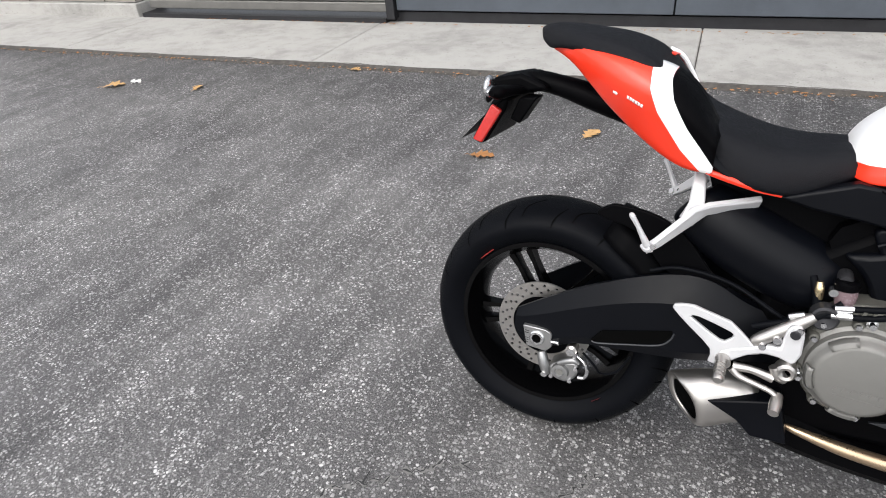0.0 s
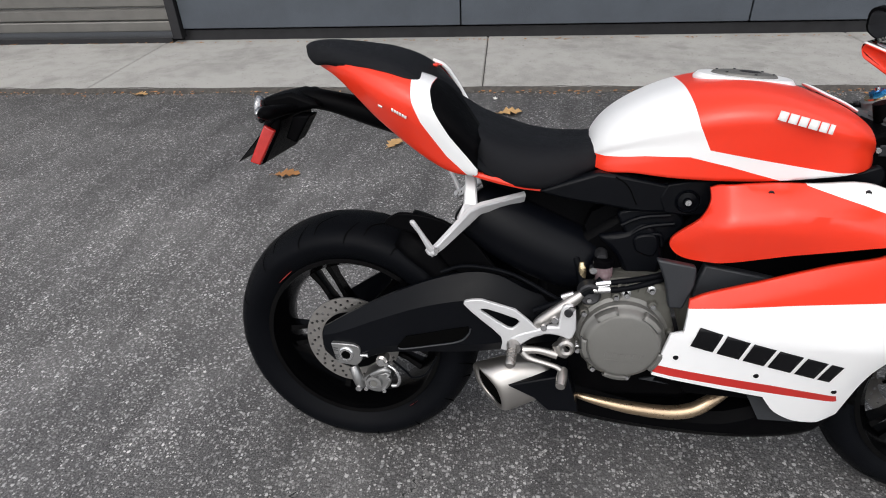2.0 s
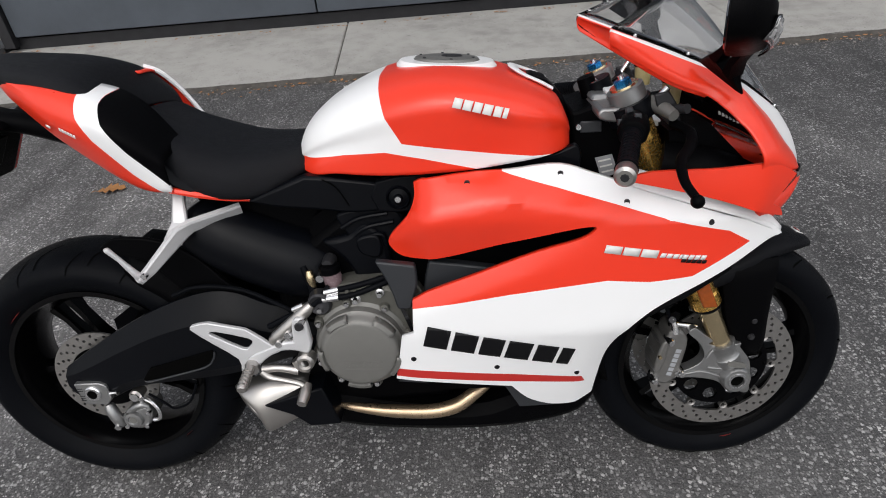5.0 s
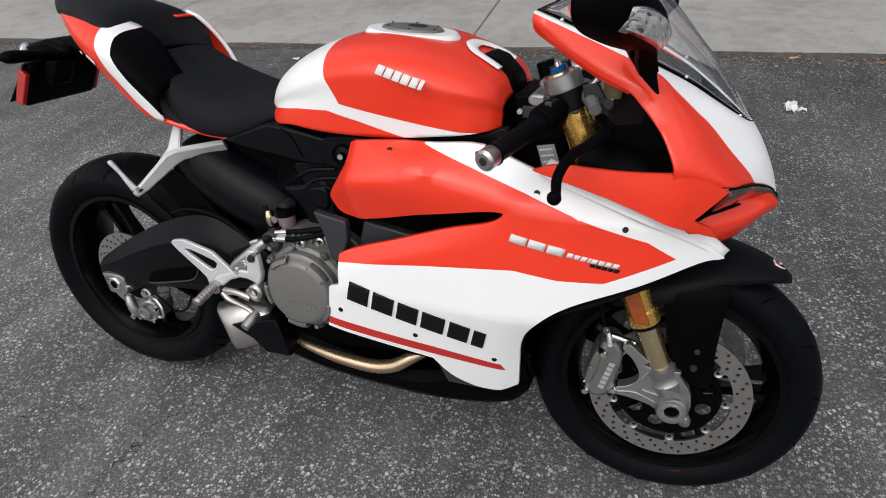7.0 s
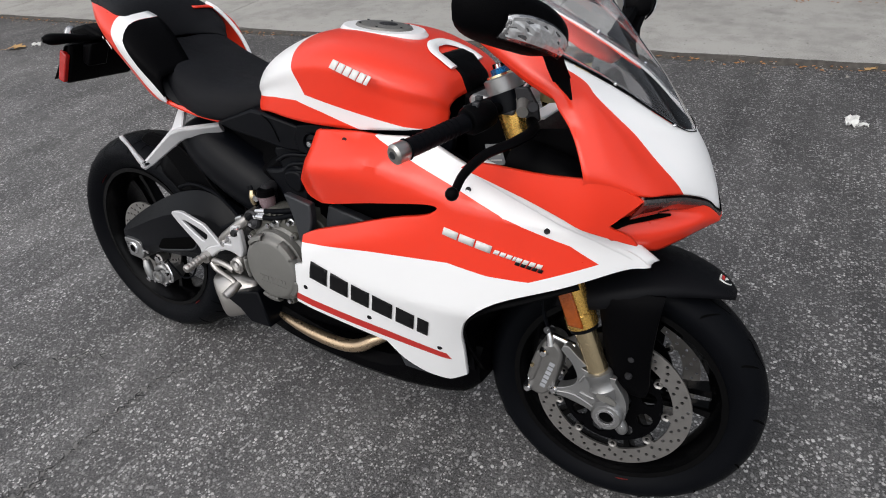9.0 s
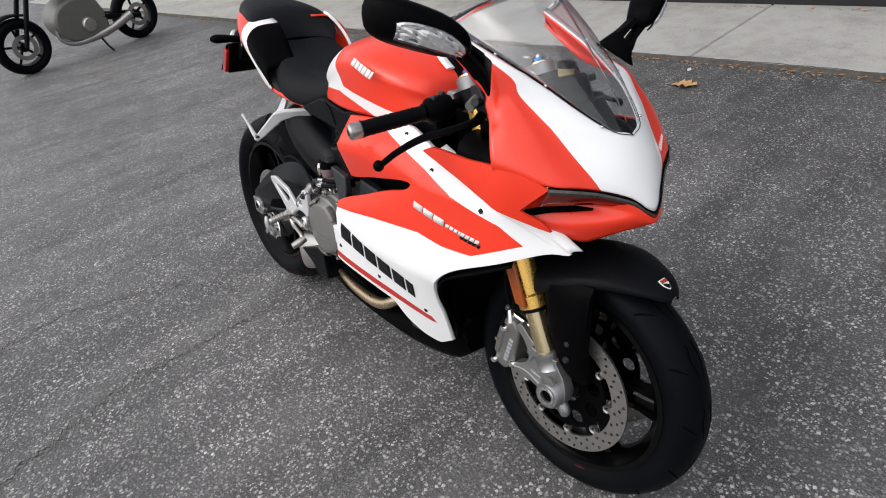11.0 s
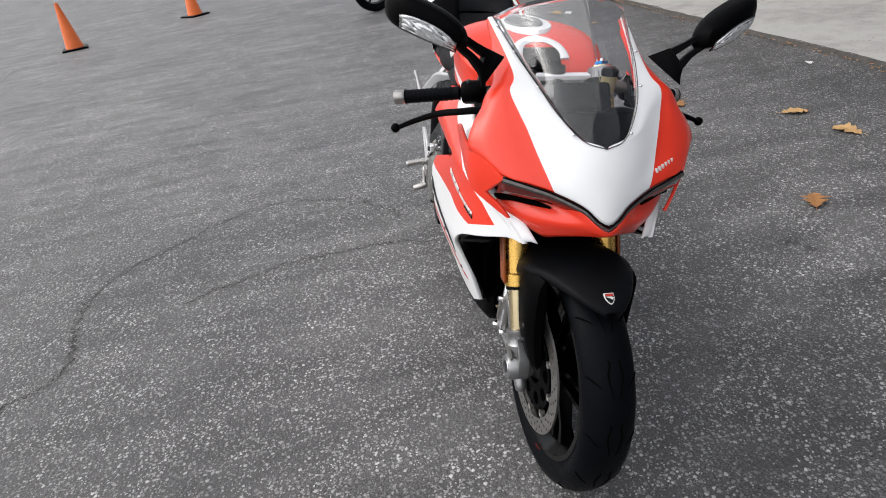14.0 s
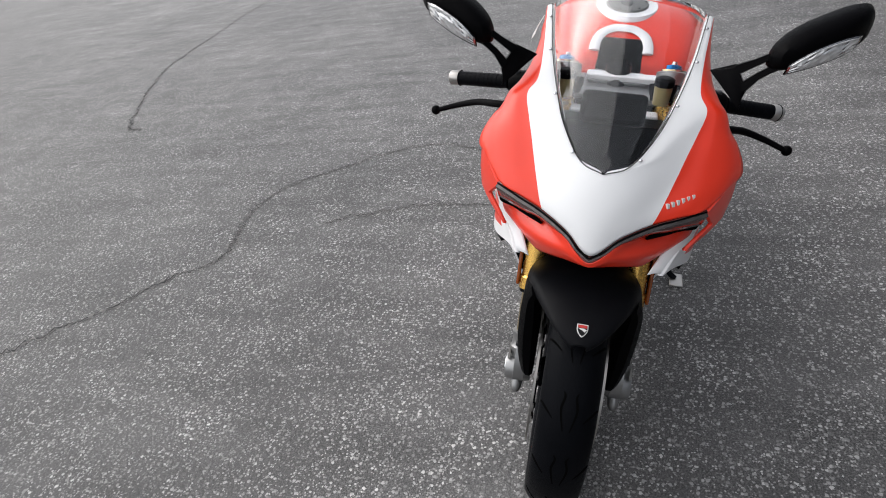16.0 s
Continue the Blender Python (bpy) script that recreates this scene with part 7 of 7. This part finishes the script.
# ---- things round the motorcycle ----
def fallen_leaf(x, y, size, turn, material, seed, curl=0.25, label="curled brown oak leaf on the asphalt"):
    rnd = random.Random(seed)
    bm = bmesh.new()
    left, right = [], []
    lobes = [(0.0, 0.03), (0.12, 0.22), (0.20, 0.10), (0.36, 0.40), (0.46, 0.16), (0.62, 0.42), (0.72, 0.17), (0.86, 0.24), (1.0, 0.0)]
    for t, w in lobes:
        w *= rnd.uniform(0.8, 1.2)
        lift = curl * (w ** 1.4) * 0.5 + 0.06 * math.sin(t * 3.1) + 0.05 * rnd.random()
        left.append((t - 0.5 + 0.12 * w, w, lift))
        right.append((t - 0.5 + 0.12 * w, -w * rnd.uniform(0.8, 1.1), lift + 0.04 * rnd.random()))
    mid = [(t - 0.5, 0, 0.03 + 0.05 * math.sin(t * 3.1)) for t, w in lobes]
    rows = list(zip(left, mid, right))
    grid_faces(bm, [[Vector(p) * size for p in r] for r in rows])
    tidy(bm, 1e-4)
    leaf = part("leaf", bm, material, smooth=False, solid=0.0008)
    st = tube([(-0.5 * size, 0, 0.03 * size), (-0.62 * size, 0.03 * size, 0.05 * size), (-0.75 * size, 0.02 * size, 0.02 * size)], 0.0011, 6)
    part("stalk", st, material, leaf)
    leaf.matrix_world = pose(x, y, 0.004, 0, 0, turn)
    return tagged(leaf, label, "leaf", "fallen leaves")


for x, y, size, turn, m, seed, text in (
        (-0.85, 1.51, 0.13, 10, LEAF, 1, "reddish brown oak leaf lying on the asphalt"), (-0.385, 1.95, 0.13, 70, LEAF_PALE, 2, "tan lobed leaf lying on the asphalt"), (0.22, 2.47, 0.15, 15, LEAF_PALE, 3, "pale brown leaf near the kerb"),
        (-0.05, 1.99, 0.14, 200, LEAF_PALE, 4, "tan curled leaf lying on the asphalt"), (0.515, 1.412, 0.12, 150, LEAF, 5, "brown lobed leaf lying on the asphalt"),
        (-4.12, 1.80, 0.17, 40, LEAF_PALE, 7, "tan leaf on the asphalt near the kerb"), (-3.37, 1.95, 0.11, 100, LEAF_PALE, 8, "small pale leaf on the asphalt"), (-2.40, 2.63, 0.10, 0, LEAF_PALE, 9, "small pale leaf beside the kerb"), (1.98, 3.02, 0.08, 60, LEAF_PALE, 10, "small tan leaf at the kerb")):
    fallen_leaf(x, y, size, turn, m, seed, label=text)


def paper_scrap(x, y, size, seed, label):
    rnd = random.Random(seed)
    bm = bmesh.new()
    n = 6
    grid_faces(bm, [[(size * (i / n - 0.5) * rnd.uniform(0.7, 1.2), size * 0.6 * (j / n - 0.5) * rnd.uniform(0.7, 1.2), size * rnd.uniform(0.0, 0.28)) for j in range(n)] for i in range(n)])
    ob = part("paper_scrap", bm, PAPER, smooth=False, solid=0.001)
    ob.matrix_world = pose(x, y, 0.003, 0, 0, rnd.uniform(0, 180))
    return tagged(ob, label, "litter", "litter")


paper_scrap(1.895, 2.265, 0.11, 1, "crumpled white paper scrap on the asphalt")
paper_scrap(1.955, 2.25, 0.05, 2, "small torn white paper scrap on the asphalt")
paper_scrap(-4.0, 1.92, 0.09, 3, "flat white paper scrap on the asphalt")
paper_scrap(0.10, 2.72, 0.05, 4, "small white paper scrap by the kerb")
paper_scrap(-1.1, 2.55, 0.05, 5, "small white paper scrap by the kerb")


def traffic_cone(x, y, turn):
    cone = thing("traffic_cone", "orange traffic cone with a black rubber base on the asphalt", "traffic cone", pose(x, y, 0, 0, 0, turn), "traffic cones")
    body = lathe([(0.135, 0.028), (0.130, 0.045), (0.030, 0.68), (0.026, 0.70), (0.0, 0.70)], seg=32, turn=Matrix.Rotation(radians(90), 3, "X"))
    part("cone_body", body, CONE_ORANGE, cone)
    part("cone_base", box(-0.19, 0.19, -0.19, 0.19, 0.0, 0.03), RUBBER, cone, smooth=False, bevel=0.01)
    return cone


traffic_cone(-8.25, -4.78, 20)
traffic_cone(-9.9, -3.2, 50)


def parked_motorcycle(m):
    """A dark naked motorcycle some way off, of which the lower half comes into view."""
    b2 = thing("motorcycle", "black naked motorcycle parked on its side stand across the lot", "motorcycle", m)
    for x, nm in ((0.0, "rear_wheel"), (1.46, "front_wheel")):
        c = (x, 0, 0.31)
        rim = part(nm, lathe([(0.222, -0.05), (0.205, -0.05), (0.19, 0), (0.205, 0.05), (0.222, 0.05), (0.20, 0)], c, 40, closed=True), SATIN, b2)
        part("tyre", lathe(tyre_profile(0.31, 0.07, 0.222), c, 48), RUBBER, rim)
        part("hub", lathe([(0.0, -0.06), (0.05, -0.06), (0.055, 0.0), (0.05, 0.06), (0.0, 0.06)], c, 20), SATIN, rim)
        part("brake_disc", disc_plate(Vector(c), 0.075, 0.09, 0.14, [], 0.005), DISC, rim)
        for k in range(5):
            a = radians(72 * k + 10)
            part("spoke", rod((c[0] + 0.04 * math.cos(a), 0, c[2] + 0.04 * math.sin(a)), (c[0] + 0.2 * math.cos(a), 0, c[2] + 0.2 * math.sin(a)), 0.016, 0.013, 8), SATIN, rim)
    for s in (-1, 1):
        part("fork_leg", tube([(1.46, s * 0.11, 0.31), (1.36, s * 0.11, 0.55), (1.20, s * 0.10, 0.92)], [0.024, 0.026, 0.026], 12, smooth=1), SATIN, b2)
        part("swingarm", tube([(0.0, s * 0.12, 0.31), (0.25, s * 0.12, 0.35), (0.52, s * 0.11, 0.42)], [0.03, 0.035, 0.04], 10), SATIN, b2)
        part("handlebar", tube([(1.18, 0, 0.98), (1.15, s * 0.2, 1.02), (1.06, s * 0.38, 1.0)], 0.013, 10), BLACK, b2)
    eng = part("engine", prism(smooth_loop([(0.45, 0.28), (0.50, 0.60), (0.75, 0.70), (1.0, 0.62), (1.08, 0.42), (0.95, 0.24), (0.65, 0.20)], 3), -0.15, 0.15), MAGNESIUM, b2, bevel=0.03)
    part("engine_cover", lathe([(0.0, 0.19), (0.07, 0.19), (0.085, 0.175), (0.09, 0.14)], (0.70, 0, 0.38), 32), STEEL, eng)
    part("engine_cover", lathe([(0.0, -0.19), (0.07, -0.19), (0.085, -0.175), (0.09, -0.14)], (0.70, 0, 0.38), 32), STEEL, eng)
    part("exhaust", tube([(1.02, 0.06, 0.50), (1.06, 0.08, 0.30), (0.90, 0.12, 0.20), (0.5, 0.14, 0.24), (0.15, 0.16, 0.36)], [0.02, 0.022, 0.03, 0.045, 0.05], 14), STEEL, b2)
    part("fuel_tank", ellipsoid((0.86, 0, 0.86), (0.30, 0.17, 0.15)), GLOSS, b2)
    part("seat", ellipsoid((0.30, 0, 0.82), (0.36, 0.13, 0.06)), SEAT, b2)
    part("front_mudguard", tube([(1.72, 0, 0.52), (1.60, 0, 0.62), (1.46, 0, 0.65), (1.30, 0, 0.62)], [0.03, 0.06, 0.065, 0.05], 10, squash=0.25), BLACK, b2)
    part("side_stand", tube([(0.62, 0.10, 0.26), (0.60, 0.20, 0.12), (0.58, 0.29, 0.035)], 0.013, 8), SATIN, b2)
    return b2


parked_motorcycle(pose(-7.0, 1.42, 0.0, -8, 0, -74))
